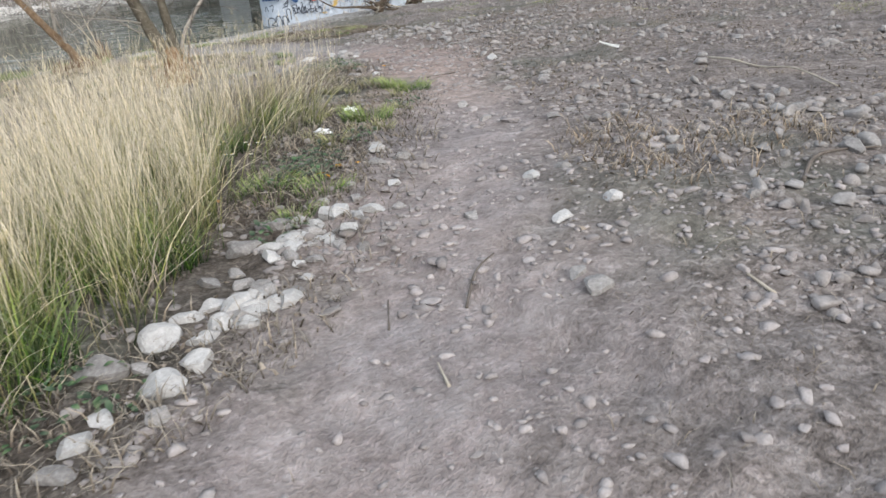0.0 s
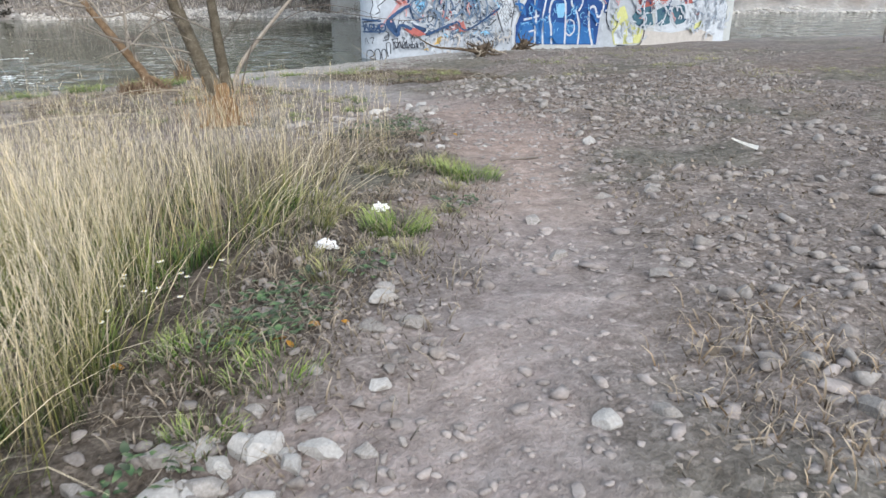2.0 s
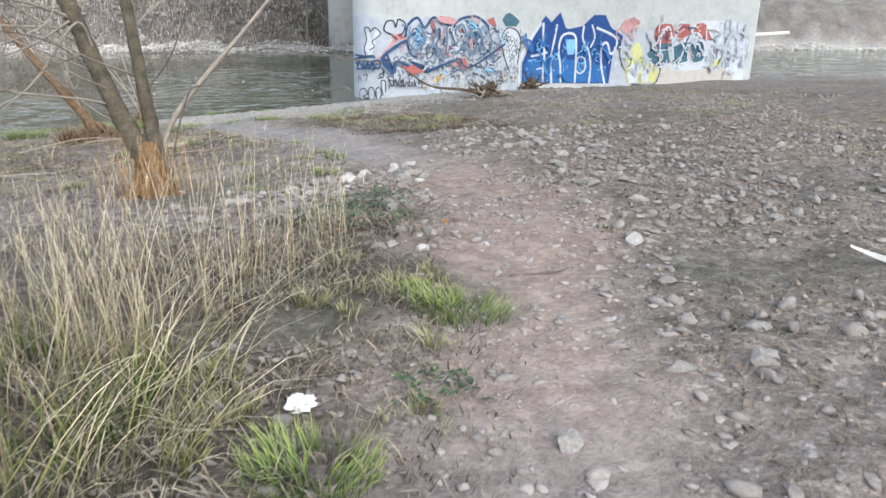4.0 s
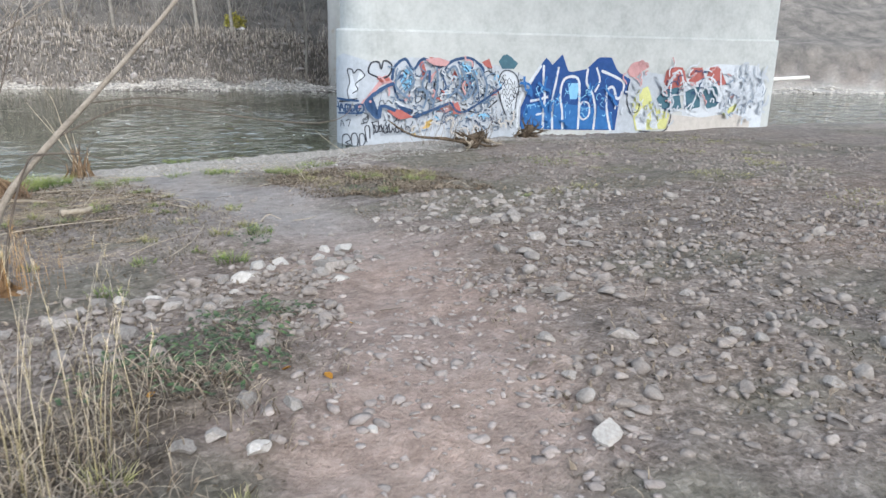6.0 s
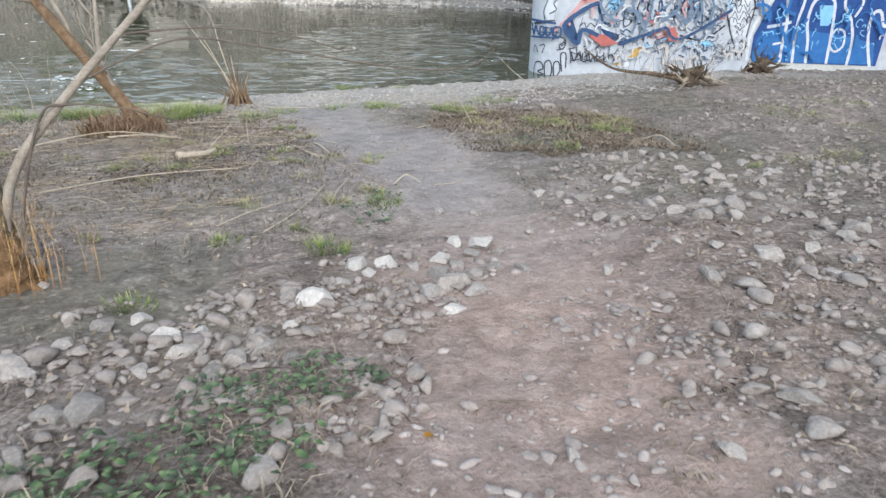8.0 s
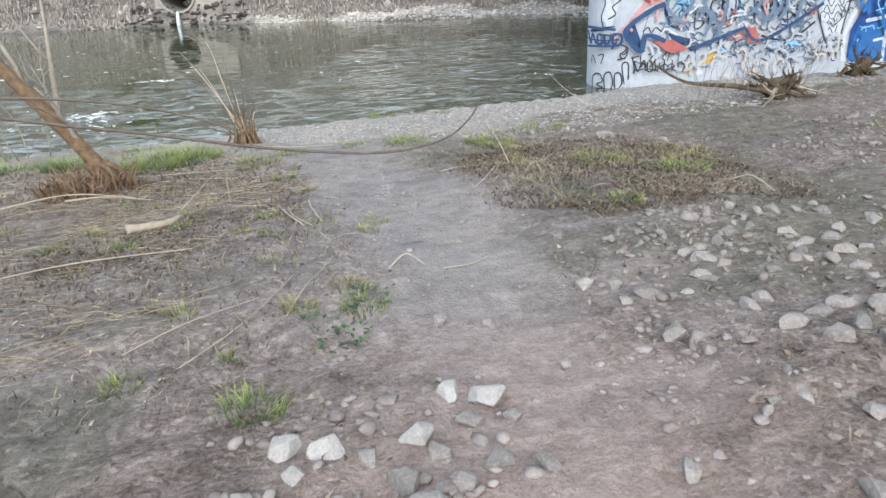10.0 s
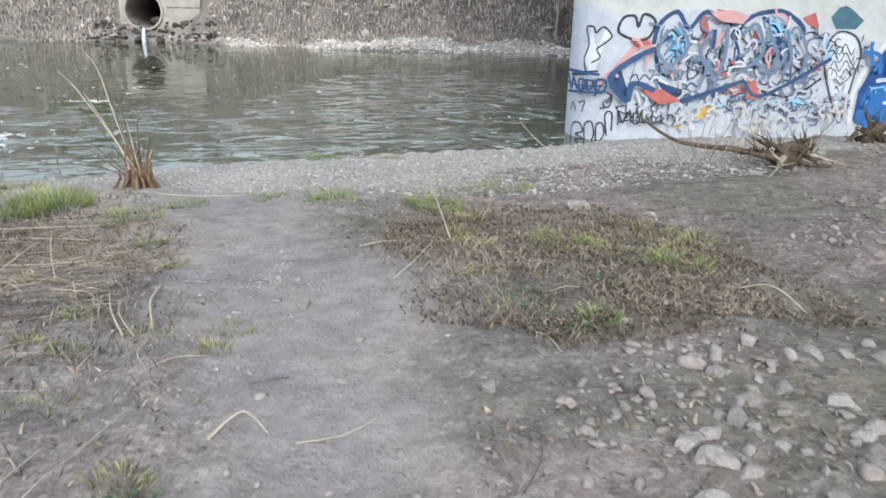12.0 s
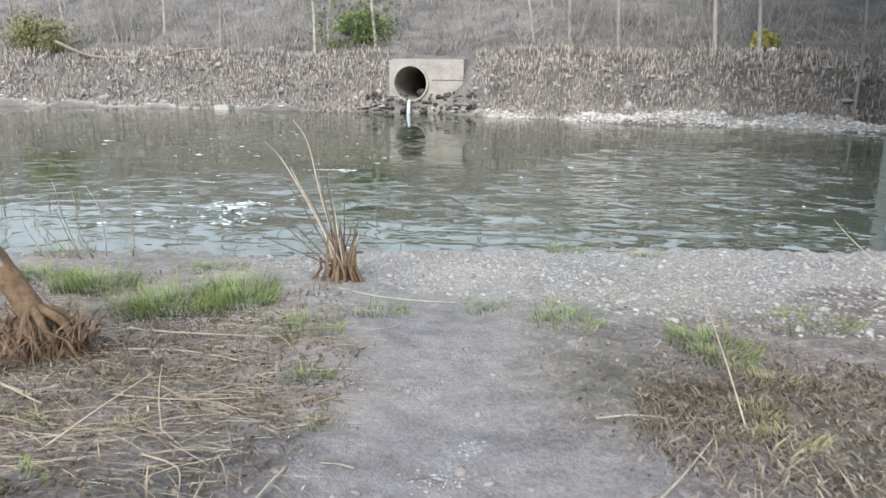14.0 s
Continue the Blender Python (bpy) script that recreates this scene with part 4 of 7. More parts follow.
def pebbles(name, x, y, size, mat, seed, flat=0.6, sunk=0.35, base=None, cuts=5):
    """Many small broken stones as one mesh, half sunk in the ground; random planes knock off their corners."""
    r = np.random.default_rng(seed)
    n = len(x)
    body, skin = (ROUND_V, ROUND_F) if cuts > 5 else (ICO_V, ICO_F)
    z = ground_z(x, y) if base is None else base
    shape = np.repeat(body[None], n, 0) * (1 + r.uniform(-0.25, 0.25, (n, len(body), 1)) * (1 if cuts < 6 else 0.2))
    for _ in range(cuts):
        way = r.normal(0, 1, (n, 3))
        way /= np.linalg.norm(way, axis=1)[:, None]
        over = np.clip((shape * way[:, None]).sum(-1) - r.uniform(.35, .8, n)[:, None], 0, None)
        shape = shape - way[:, None] * over[..., None]
    shape = shape * np.stack([r.uniform(.8, 1.4, n), r.uniform(.6, 1.0, n), r.uniform(flat * .5, flat * 1.4, n)], -1)[:, None]
    t = r.uniform(0, 2 * np.pi, n)
    c, s = np.cos(t)[:, None], np.sin(t)[:, None]
    px, py = shape[..., 0] * c - shape[..., 1] * s, shape[..., 0] * s + shape[..., 1] * c
    half = size[:, None] / 2 * 1.15
    v = np.stack([px * half + x[:, None], py * half + y[:, None], shape[..., 2] * half + z[:, None] + half * flat * (1 - 2 * sunk)], -1).reshape(-1, 3)
    f = (np.arange(n)[:, None, None] * len(body) + skin[None]).reshape(-1, 3)
    return mesh_object(name, v, f, mat)


def stone_mesh(seed):
    """A broken, slightly worn field stone about one metre across, to be scaled."""
    r = random.Random(seed)
    bm = bmesh.new()
    bmesh.ops.create_icosphere(bm, subdivisions=3, radius=0.55)
    cuts = [(Vector((r.uniform(-1, 1), r.uniform(-1, 1), r.uniform(-.6, 1.1))).normalized(), r.uniform(.24, .40)) for _ in range(12)]
    cuts.append((Vector((r.uniform(-.3, .3), r.uniform(-.3, .3), 1)).normalized(), r.uniform(.22, .32)))
    for v in bm.verts:
        for nrm, d in cuts:
            over = v.co.dot(nrm) - d
            if over > 0:
                v.co -= nrm * over
        v.co += v.co.normalized() * noise.noise(v.co * 3 + Vector((seed, 0, 0))) * 0.03
        v.co.x *= 1.22
        v.co.y *= 0.9
        v.co.z *= 0.72
    me = bpy.data.meshes.new("stone")
    bm.to_mesh(me)
    bm.free()
    me.materials.append(STONE)
    return me


STONES = [stone_mesh(s) for s in range(14)]
PALE = plain("pale_limestone", [(0.29, 0.272, 0.255), (0.43, 0.412, 0.395), (0.58, 0.565, 0.55)], 9, 0.9, 0.5, 0.01, per_object=0.12)
pick = random.Random(3)


def stone(x, y, size, label, group, pale=False, tall=1.0):
    ob = new("stone", pick.choice(STONES))
    s = size * pick.uniform(0.9, 1.1)
    ob.matrix_world = pose(x, y, z_at(x, y) + 0.12 * s * tall, pick.uniform(-12, 12), pick.uniform(-12, 12), pick.uniform(0, 360)) @ Matrix.Diagonal((s, s, s * tall, 1))
    if pale:
        ob.material_slots[0].link = "OBJECT"
        ob.material_slots[0].material = PALE
    return tagged(ob, label, "stone", group)


# ---- stones: the edging beside the path, the pile further on, and loose ones ----
EDGE = "pale rough limestone half sunk in bare soil beside the path"
for x, y, s, p in ((0.28, 2.56, .13, 1), (0.40, 2.66, .14, 1), (0.55, 2.52, .11, 0), (0.66, 2.74, .19, 1), (0.80, 2.82, .16, 1), (0.62, 2.92, .12, 0), (0.48, 2.98, .17, 0), (0.76, 3.16, .20, 1), (0.92, 3.02, .15, 1),
                   (1.02, 3.10, .14, 1), (1.10, 3.00, .11, 1), (1.16, 3.18, .17, 1), (1.24, 3.10, .13, 1), (1.06, 3.28, .13, 1), (0.93, 3.25, .14, 1), (1.20, 3.34, .10, 0), (1.35, 3.30, .10, 0), (1.43, 3.18, .09, 0), (1.30, 3.48, .11, 0),
                   (1.16, 3.60, .13, 0), (1.33, 3.68, .12, 0), (1.47, 3.90, .17, 0), (1.60, 3.80, .12, 1), (1.73, 3.84, .19, 1), (1.62, 3.60, .11, 0), (1.80, 3.66, .10, 0), (1.95, 3.92, .13, 1), (2.08, 3.88, .16, 1), (2.16, 3.78, .13, 1),
                   (2.28, 3.80, .14, 1), (2.40, 3.72, .10, 0), (1.90, 3.58, .10, 0), (1.98, 3.45, .12, 0), (2.63, 4.08, .11, 1), (2.30, 4.02, .10, 0), (2.99, 4.83, .16, 1), (2.80, 4.55, .13, 0), (3.05, 4.98, .12, 0), (2.97, 4.51, .12, 0),
                   (1.50, 4.06, .10, 0), (1.85, 4.05, .09, 0), (2.14, 4.15, .09, 0), (0.18, 2.42, .14, 0), (0.05, 2.30, .12, 0), (2.45, 4.35, .1, 0)):
    stone(x, y, s, EDGE, "stones edging the path", bool(p))
PILE = "pale rough limestone in a low pile by the path"
for x, y, s, p in ((6.90, 12.02, .19, 1), (6.72, 12.12, .14, 1), (6.55, 11.75, .15, 1), (6.62, 11.60, .13, 0), (6.48, 11.42, .17, 0), (6.52, 11.22, .24, 0), (6.36, 11.12, .18, 0), (6.68, 11.36, .14, 0), (6.42, 10.82, .13, 1), (6.62, 11.08, .16, 0),
                   (6.17, 11.70, .17, 1), (5.98, 11.78, .18, 1), (6.05, 11.55, .12, 1), (6.33, 11.62, .12, 0), (5.68, 11.02, .20, 1), (5.55, 11.10, .13, 0), (5.55, 10.72, .12, 1), (5.86, 11.42, .12, 0), (6.86, 11.5, .14, 0), (7.02, 11.45, .13, 0),
                   (6.80, 11.84, .13, 0), (6.98, 11.86, .10, 0)):
    stone(x, y, s, PILE, "stones in the pile", bool(p))
BAND = "grey-beige limestone lying in weedy soil"
for x, y, s, p in ((4.31, 10.46, .16, 0), (4.60, 9.97, .19, 0), (4.73, 9.97, .24, 0), (4.77, 11.01, .15, 1), (4.97, 10.61, .17, 1), (5.10, 10.70, .12, 1), (5.30, 10.37, .15, 0), (5.42, 10.44, .13, 0), (4.62, 10.86, .14, 0), (4.86, 10.80, .11, 0),
                   (4.50, 10.62, .14, 0), (4.42, 10.30, .15, 0), (4.20, 10.15, .14, 0), (4.05, 10.35, .12, 0), (5.05, 10.42, .13, 0), (5.20, 10.20, .14, 0), (4.90, 10.25, .12, 0), (5.55, 10.30, .11, 0), (5.81, 10.22, .12, 0), (4.55, 9.70, .13, 0),
                   (5.45, 9.40, .18, 0), (4.36, 9.70, .16, 0), (4.10, 11.72, .10, 1), (5.35, 10.02, .10, 0), (3.95, 9.90, .15, 0), (3.70, 10.2, .12, 0), (5.08, 8.10, .12, 1), (5.35, 8.45, .13, 0), (5.15, 8.60, .16, 0), (4.95, 8.30, .10, 0),
                   (5.62, 8.12, .06, 1), (4.80, 8.20, .12, 0)):
    stone(x, y, s, BAND, "stones among the weeds", bool(p))
LOOSE = "rough grey-beige limestone lying on dusty soil"
for x, y, s, p in ((4.44, 5.60, .16, 0), (6.51, 7.54, .20, 1), (4.14, 4.92, .15, 0), (4.33, 4.30, .15, 0), (4.06, 2.95, .16, 0), (2.81, 2.73, .15, 1), (3.57, 2.12, .12, 0), (7.52, 11.25, .18, 0), (8.56, 11.14, .26, 0), (8.89, 11.16, .22, 0),
                   (9.55, 11.55, .30, 0), (8.03, 10.95, .24, 0), (6.55, 9.34, .12, 0), (9.30, 11.35, .22, 0), (8.75, 10.75, .18, 0), (9.05, 10.95, .16, 0), (8.35, 11.4, .15, 0), (7.82, 14.23, .17, 0), (6.88, 15.71, .18, 0), (8.79, 14.92, .09, 1),
                   (10.11, 17.73, .16, 1), (9.48, 17.98, .40, 1), (6.52, 16.34, .06, 1), (8.02, 12.98, .24, 1), (7.88, 12.92, .12, 0), (8.15, 12.88, .13, 0), (7.75, 13.28, .20, 1), (7.92, 13.22, .17, 1), (8.62, 13.45, .17, 0), (8.52, 13.58, .15, 1),
                   (8.70, 13.38, .14, 0), (9.00, 13.9, .17, 0), (9.22, 14.0, .16, 0), (8.98, 14.2, .15, 0), (9.48, 13.27, .22, 0), (9.62, 13.65, .20, 0), (9.75, 13.75, .20, 0), (9.3, 13.55, .16, 0), (9.95, 14.3, .22, 0), (7.95, 12.42, .22, 0),
                   (8.05, 12.36, .14, 0), (8.55, 12.32, .24, 0), (8.75, 12.42, .20, 0), (8.85, 12.2, .2, 0), (8.66, 12.08, .22, 0), (8.95, 12.5, .18, 0), (9.05, 12.35, .24, 0), (8.48, 12.62, .15, 0), (8.6, 12.72, .16, 0), (7.05, 12.9, .14, 0),
                   (6.79, 13.03, .15, 0), (7.35, 12.3, .1, 0), (7.6, 12.5, .11, 0), (4.55, 2.1, .20, 0), (4.45, 1.85, .14, 0), (5.2, 3.2, .16, 0), (5.6, 3.6, .18, 0), (5.9, 3.3, .15, 0), (5.4, 2.9, .14, 0), (5.0, 2.7, .13, 0),
                   (2.3, 2.05, .16, 0), (3.2, 3.4, .15, 1), (3.4, 3.3, .11, 0), (2.55, 3.2, .13, 0), (3.1, 2.65, .13, 1), (2.35, 2.2, .1, 0), (5.3, 5.9, .14, 0), (5.6, 5.7, .17, 0), (5.9, 6.0, .18, 0), (7.1, 9.2, .16, 0), (7.3, 8.4, .22, 0), (7.6, 9.5, .2, 0),
                   (6.9, 8.6, .14, 0), (8.3, 8.9, .15, 0), (8.0, 8.2, .17, 0), (6.7, 8.1, .13, 0), (7.8, 7.4, .14, 0)):
    stone(x, y, s * (0.76 if y > 12 else 0.72 if y > 7.8 else 0.9), LOOSE, "loose stones on the ground", bool(p) and y < 9)
rx, ry = scatter([(3.2, 1.0), (9, 1.5), (12, 8), (12.5, 14.5), (9.0, 15.0), (7.9, 13.2), (7.6, 10.5), (6.2, 7.2), (4.6, 4.6)], 200, 21, 0.7, 1.4)
tagged(pebbles("field_stones", rx, ry, np.random.default_rng(16).uniform(.07, .15, 200), STONE, 50, 0.66, 0.3, cuts=10), "rough grey-beige stones lying on dusty soil", "stones", kind="stuff")
rx, ry = scatter([(0.95, 3.07), (1.21, 2.88), (1.44, 3.14), (1.79, 3.55), (2.16, 3.66), (2.24, 4.05), (1.79, 4.15), (1.28, 3.52)], 44, 23, 0.2, 0.4)
for k, (x, y) in enumerate(zip(rx, ry)):
    stone(x, y, pick.uniform(.06, .14), EDGE, "stones edging the path", k % 3 > 0)
rx, ry = scatter([(7.9, 11.6), (9.2, 11.4), (11.0, 12.6), (11.0, 14.6), (9.4, 14.6), (8.2, 13.2)], 70, 22, 0.5, 0.7)
for x, y in zip(rx, ry):
    stone(x, y, pick.uniform(.06, .15), LOOSE, "loose stones on the ground")

# ---- gravel ----
PATH_STONE = plain("dusty_stone", [(0.18, 0.155, 0.145), (0.275, 0.245, 0.233), (0.37, 0.338, 0.322)], 14, 0.92, 0.3, 0.004, island=0.25)
gx1, gy1 = scatter([(2.2, 0.2), (11, 0.5), (14, 12), (22, 16), (24, 24.6), (17, 24.6), (13, 18.5), (9.5, 15.5), (8.1, 14), (7.4, 11), (6.2, 7.2), (4.3, 4.4)], 16000, 31, 1.0, 1.1)
g1 = np.clip(np.random.default_rng(1).gamma(2.0, 0.016, 16000) + 0.012, .018, .13)
big = g1 > .058
tagged(pebbles("gravel", gx1[~big], gy1[~big], g1[~big], GRAVEL, 41, 0.5, 0.42), "grey-beige gravel and small stones on soil", "gravel", kind="stuff")
tagged(pebbles("broken_stones", gx1[big], gy1[big], g1[big], GRAVEL, 40, 0.62, 0.36, cuts=9), "broken grey-beige stones bedded in soil", "gravel", kind="stuff")
gx2, gy2 = scatter([(-1, -1), (3, -1), (5.6, 5.5), (7.6, 9.5), (8.2, 15), (6.5, 18.5), (5.4, 18), (6.3, 14), (6, 10), (4.6, 7.2), (2, 4), (-0.5, 2.2)], 5200, 32, 0.6, 0.5)
few = np.random.default_rng(17).uniform(0, 1, 5200) < np.interp(gy2, [10.5, 13], [1, .22])
gx2, gy2 = gx2[few], gy2[few]
g2 = np.random.default_rng(2).gamma(1.5, 0.015, len(gx2)) + 0.010
tagged(pebbles("path_grit", gx2, gy2, np.clip(g2, .010, .12), PATH_STONE, 42, 0.45, 0.44), "small stones trodden into the dusty path", "gravel", kind="stuff")
gx6, gy6 = scatter([(0.6, 0.4), (2.6, 0.2), (4.6, 3.4), (6.6, 7.4), (8.6, 9.6), (8.4, 12.4), (7.2, 11.0), (6.0, 9.0), (4.6, 6.4), (2.2, 3.6)], 420, 36, 0.7, 0.9)
tagged(pebbles("trodden_stones", gx6, gy6, np.random.default_rng(15).gamma(2.0, 0.013, 420) + 0.03, PATH_STONE, 49, 0.42, 0.40, cuts=8), "flat dusty stones trodden into the path", "gravel", kind="stuff")
gx3, gy3 = scatter([(3.9, 9.2), (6.1, 9.6), (6.2, 10.6), (6.9, 11.4), (6.9, 12.3), (5.7, 12.0), (4.0, 11.0), (3.4, 10.0)], 900, 33, 1.0, 0.4)
tagged(pebbles("rubble", gx3, gy3, np.random.default_rng(3).gamma(2.0, 0.015, 900) + 0.02, GRAVEL, 43, 0.6, 0.3, cuts=8), "beige rubble among weeds", "gravel", kind="stuff")
gx4, gy4 = scatter([(3, 21.0), (5.5, 19.8), (9, 18.9), (13, 19.5), (17, 24.6), (12.5, 24.5), (10.6, 24.2), (7, 22.9), (3, 22.0)], 14000, 34)
tagged(pebbles("shore_gravel", gx4, gy4, np.random.default_rng(4).gamma(1.8, 0.011, 14000) + 0.014, SHORE_GRAVEL, 44, 0.45, 0.4), "grey shingle along the water's edge", "gravel", kind="stuff")
gx5, gy5 = scatter([(0.3, 2.2), (2.8, 3.6), (3.4, 5.6), (4.6, 7.2), (4.2, 8.4), (2.9, 6.2), (1.4, 4.2), (-0.4, 2.9)], 480, 35, 0.6)
tagged(pebbles("edge_rubble", gx5, gy5, np.random.default_rng(5).gamma(2.0, 0.011, 480) + 0.02, GRAVEL, 45, 0.6, 0.3, cuts=8), "small pale stones beside the path", "gravel", kind="stuff")
bx = np.random.default_rng(6).uniform(2, 60, 9000)
by = far_shore(bx) + np.random.default_rng(7).uniform(-0.25, 1, 9000) * (gravel_width(bx) + .25)
tagged(pebbles("far_shingle", bx, by, np.random.default_rng(8).gamma(2.0, 0.04, 9000) + 0.05, PALE_GRAVEL, 46, 0.5, 0.3), "pale shingle bar under the far bank", "gravel", kind="stuff")
bx = np.random.default_rng(9).uniform(-45, 22, 3000)
off = np.random.default_rng(10).beta(1.1, 1.5, 3000) * 2.3
by = far_shore(bx) + gravel_width(bx) + off
clear = ~((np.abs(bx + 1.0) < 2.2) & (by < 53))
bx, by = bx[clear], by[clear]
tagged(pebbles("bank_rubble", bx, by, np.random.default_rng(11).gamma(2.0, 0.05, len(bx)) + 0.08, BANK_STONE, 47, 0.7, 0.3), "dark rubble facing of the far bank", "rubble", kind="stuff")
bx = np.random.default_rng(12).uniform(-45, 3, 90)
by = far_shore(bx) + np.random.default_rng(13).uniform(-.1, .25, 90)
tagged(pebbles("waterline_stones", bx, by, np.random.default_rng(14).gamma(2.0, 0.07, 90) + 0.08, PALE_GRAVEL, 48, 0.5, 0.3), "pale stones along the far waterline", "rubble", kind="stuff")

# ---- tall dry grass beside the path ----
STAND = [(-3.2, 2.2), (0.05, 2.8), (0.62, 3.25), (1.10, 3.75), (1.45, 4.15), (1.75, 5.0), (2.25, 5.8), (2.95, 6.3), (3.25, 6.9), (2.8, 7.7), (1.7, 7.8), (0.6, 7.0), (-1.2, 5.8), (-3.2, 4.6)]
def thinned(x, y, seed):
    """The stand is thick by the first bend and opens up further along the path."""
    keep = np.random.default_rng(seed).uniform(0, 1, len(x)) < np.interp(y, [3.0, 4.6, 5.8, 7.8], [1, .95, .75, .4])
    return x[keep], y[keep]


tx, ty = thinned(*scatter(STAND, 15000, 51, 1.25, 0.28), 50)
n = len(tx)
r = np.random.default_rng(52)
h = r.beta(2.2, 2.4, n) * (0.75 + 0.95 * (value_noise(tx, ty, 0.45, 8) + 0.5)) * np.interp(ty, [3, 5, 7.5], [1, .95, .8]) * 0.95 + .08
comb = 5 * value_noise(tx, ty, 0.8, 9) + 3.0 + r.normal(0, 1.7, n)
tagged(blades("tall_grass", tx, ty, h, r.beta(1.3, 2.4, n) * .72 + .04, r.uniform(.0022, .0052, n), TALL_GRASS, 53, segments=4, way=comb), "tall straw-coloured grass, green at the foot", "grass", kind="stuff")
tx, ty = thinned(*scatter(STAND, 13000, 54, 1.15, 0.3), 49)
n = len(tx)
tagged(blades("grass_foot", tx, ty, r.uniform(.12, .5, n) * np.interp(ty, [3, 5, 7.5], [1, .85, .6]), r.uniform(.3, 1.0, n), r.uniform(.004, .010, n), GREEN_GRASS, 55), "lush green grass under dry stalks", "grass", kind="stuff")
FRINGE = [(0.0, 2.7), (0.75, 3.15), (1.45, 3.95), (1.95, 4.7), (2.5, 5.5), (3.3, 6.1), (3.6, 6.9), (3.2, 7.2), (2.2, 6.2), (1.5, 5.0), (0.9, 4.1), (-0.2, 3.2)]
tx, ty = scatter(FRINGE, 450, 48, 1.0, 0.3)
tagged(blades("grass_fringe", tx, ty, r.uniform(.15, .75, 450), r.uniform(.4, 1.1, 450), r.uniform(.003, .007, 450), TALL_GRASS, 47, segments=4, way=r.normal(-.6, .9, 450)), "loose grass stems leaning out over the soil", "grass", kind="stuff")
tx, ty = scatter(STAND, 3000, 46, 1.1, 0.4)
tagged(blades("dead_undergrowth", tx, ty, r.uniform(.06, .3, 3000), r.uniform(.5, 1.2, 3000), r.uniform(.004, .012, 3000), DEAD_WEED, 45), "brown dead stems under the tall grass", "grass", kind="stuff")


def seed_heads(name, x, y, height, seed, mat, label, spread_out=0.35):
    """Dry stalks, each with a feathery head near the top."""
    r = np.random.default_rng(seed)
    n = len(x)
    way, lean = r.uniform(0, 2 * np.pi, n), r.uniform(.05, spread_out, n)
    ob = blades(name, x, y, height, lean, np.full(n, .0035), mat, seed, segments=4, way=way)
    tagged(ob, label, "grass", kind="stuff")
    k = 4
    t = r.uniform(.74, .99, (n, k))
    out = lean[:, None] * height[:, None] * t ** 1.7
    hx, hy = x[:, None] + np.cos(way)[:, None] * out, y[:, None] + np.sin(way)[:, None] * out
    hz = ground_z(x, y)[:, None] + height[:, None] * t * .97
    tagged(blades(name + "_heads", hx.ravel(), hy.ravel(), r.uniform(.04, .09, n * k), r.uniform(.1, .45, n * k), np.full(n * k, .0035), mat, seed + 1, base=hz.ravel(), segments=2), label, "grass", kind="stuff")


tx, ty = scatter(STAND, 3600, 56, 1.15, 0.35)
n = len(tx)
seed_heads("grass_stalks", tx, ty, (.45 + .85 * np.random.default_rng(57).beta(2, 2.2, n)) * np.interp(ty, [3, 5, 7.5], [1, .97, .85]), 58, GOLD_STRAW, "pale feathery seed heads of dry grass", 0.4)
tx, ty = scatter([(3.2, 6.8), (4.6, 8.0), (4.7, 9.0), (4.0, 9.6), (3.4, 9.4), (2.6, 8.4)], 150, 59, 0.8, 0.5)
seed_heads("thin_stalks", tx, ty, np.random.default_rng(60).uniform(.35, .95, 150), 61, GOLD_STRAW, "thin dry stalks standing apart", 0.3)
tx, ty = scatter([(4.35, 8.15), (4.7, 8.2), (4.65, 8.65), (4.3, 8.6)], 12, 62)
seed_heads("reed_clump", tx, ty, np.random.default_rng(63).uniform(.45, .95, 12), 64, GOLD_STRAW, "clump of tall dry reeds by the path", 0.25)
tx, ty = scatter([(3.4, 11.2), (4.3, 11.2), (4.5, 11.7), (4.2, 12.3), (3.4, 12.4), (3.1, 11.8)], 70, 65)
seed_heads("stalks_at_tree", tx, ty, np.random.default_rng(66).uniform(.2, .5, 70), 67, ORANGE_STRAW, "dry stalks round the foot of a tree", 0.5)
tx, ty = scatter([(3.55, 11.45), (4.05, 11.4), (4.25, 11.7), (4.1, 12.0), (3.6, 12.05), (3.45, 11.8)], 110, 171)
seed_heads("straw_at_trunk", tx, ty, np.random.default_rng(172).uniform(.25, .7, 110), 173, ORANGE_STRAW, "orange-brown straw hanging round a trunk", 0.3)
tx, ty = scatter([(3.75, 7.45), (4.45, 7.6), (4.6, 8.5), (3.9, 8.5)], 24, 68)
seed_heads("stalks_near_bend", tx, ty, np.random.default_rng(69).uniform(.4, .8, 24), 70, GOLD_STRAW, "dry golden stalks beside the path", 0.45)

# ---- low dead weeds and litter ----
def litter(name, poly, count, seed, mat, label, lo=.03, hi=.14, flat=(.6, 1.25), clump=.6, width=(.004, .011), lie=1.0, along=None):
    x, y = scatter(poly, count, seed, clump, 0.7)
    d = trail_distance(x, y)
    r = np.random.default_rng(seed + 1)
    ok = d + r.uniform(-.5, .3, count) > 0.5
    x, y = x[ok], y[ok]
    n = len(x)
    way = None if along is None else along + math.pi * (r.uniform(0, 1, n) > .5) + r.normal(0, .45, n)
    base = ground_z(x, y) + (.012 if lie < 1 else 0)
    tagged(blades(name, x, y, r.uniform(lo, hi, n), r.uniform(*flat, n), r.uniform(*width, n), mat, seed + 2, segments=2, sink=0.0, lie=lie, way=way, base=base), label, "dead grass", kind="stuff")


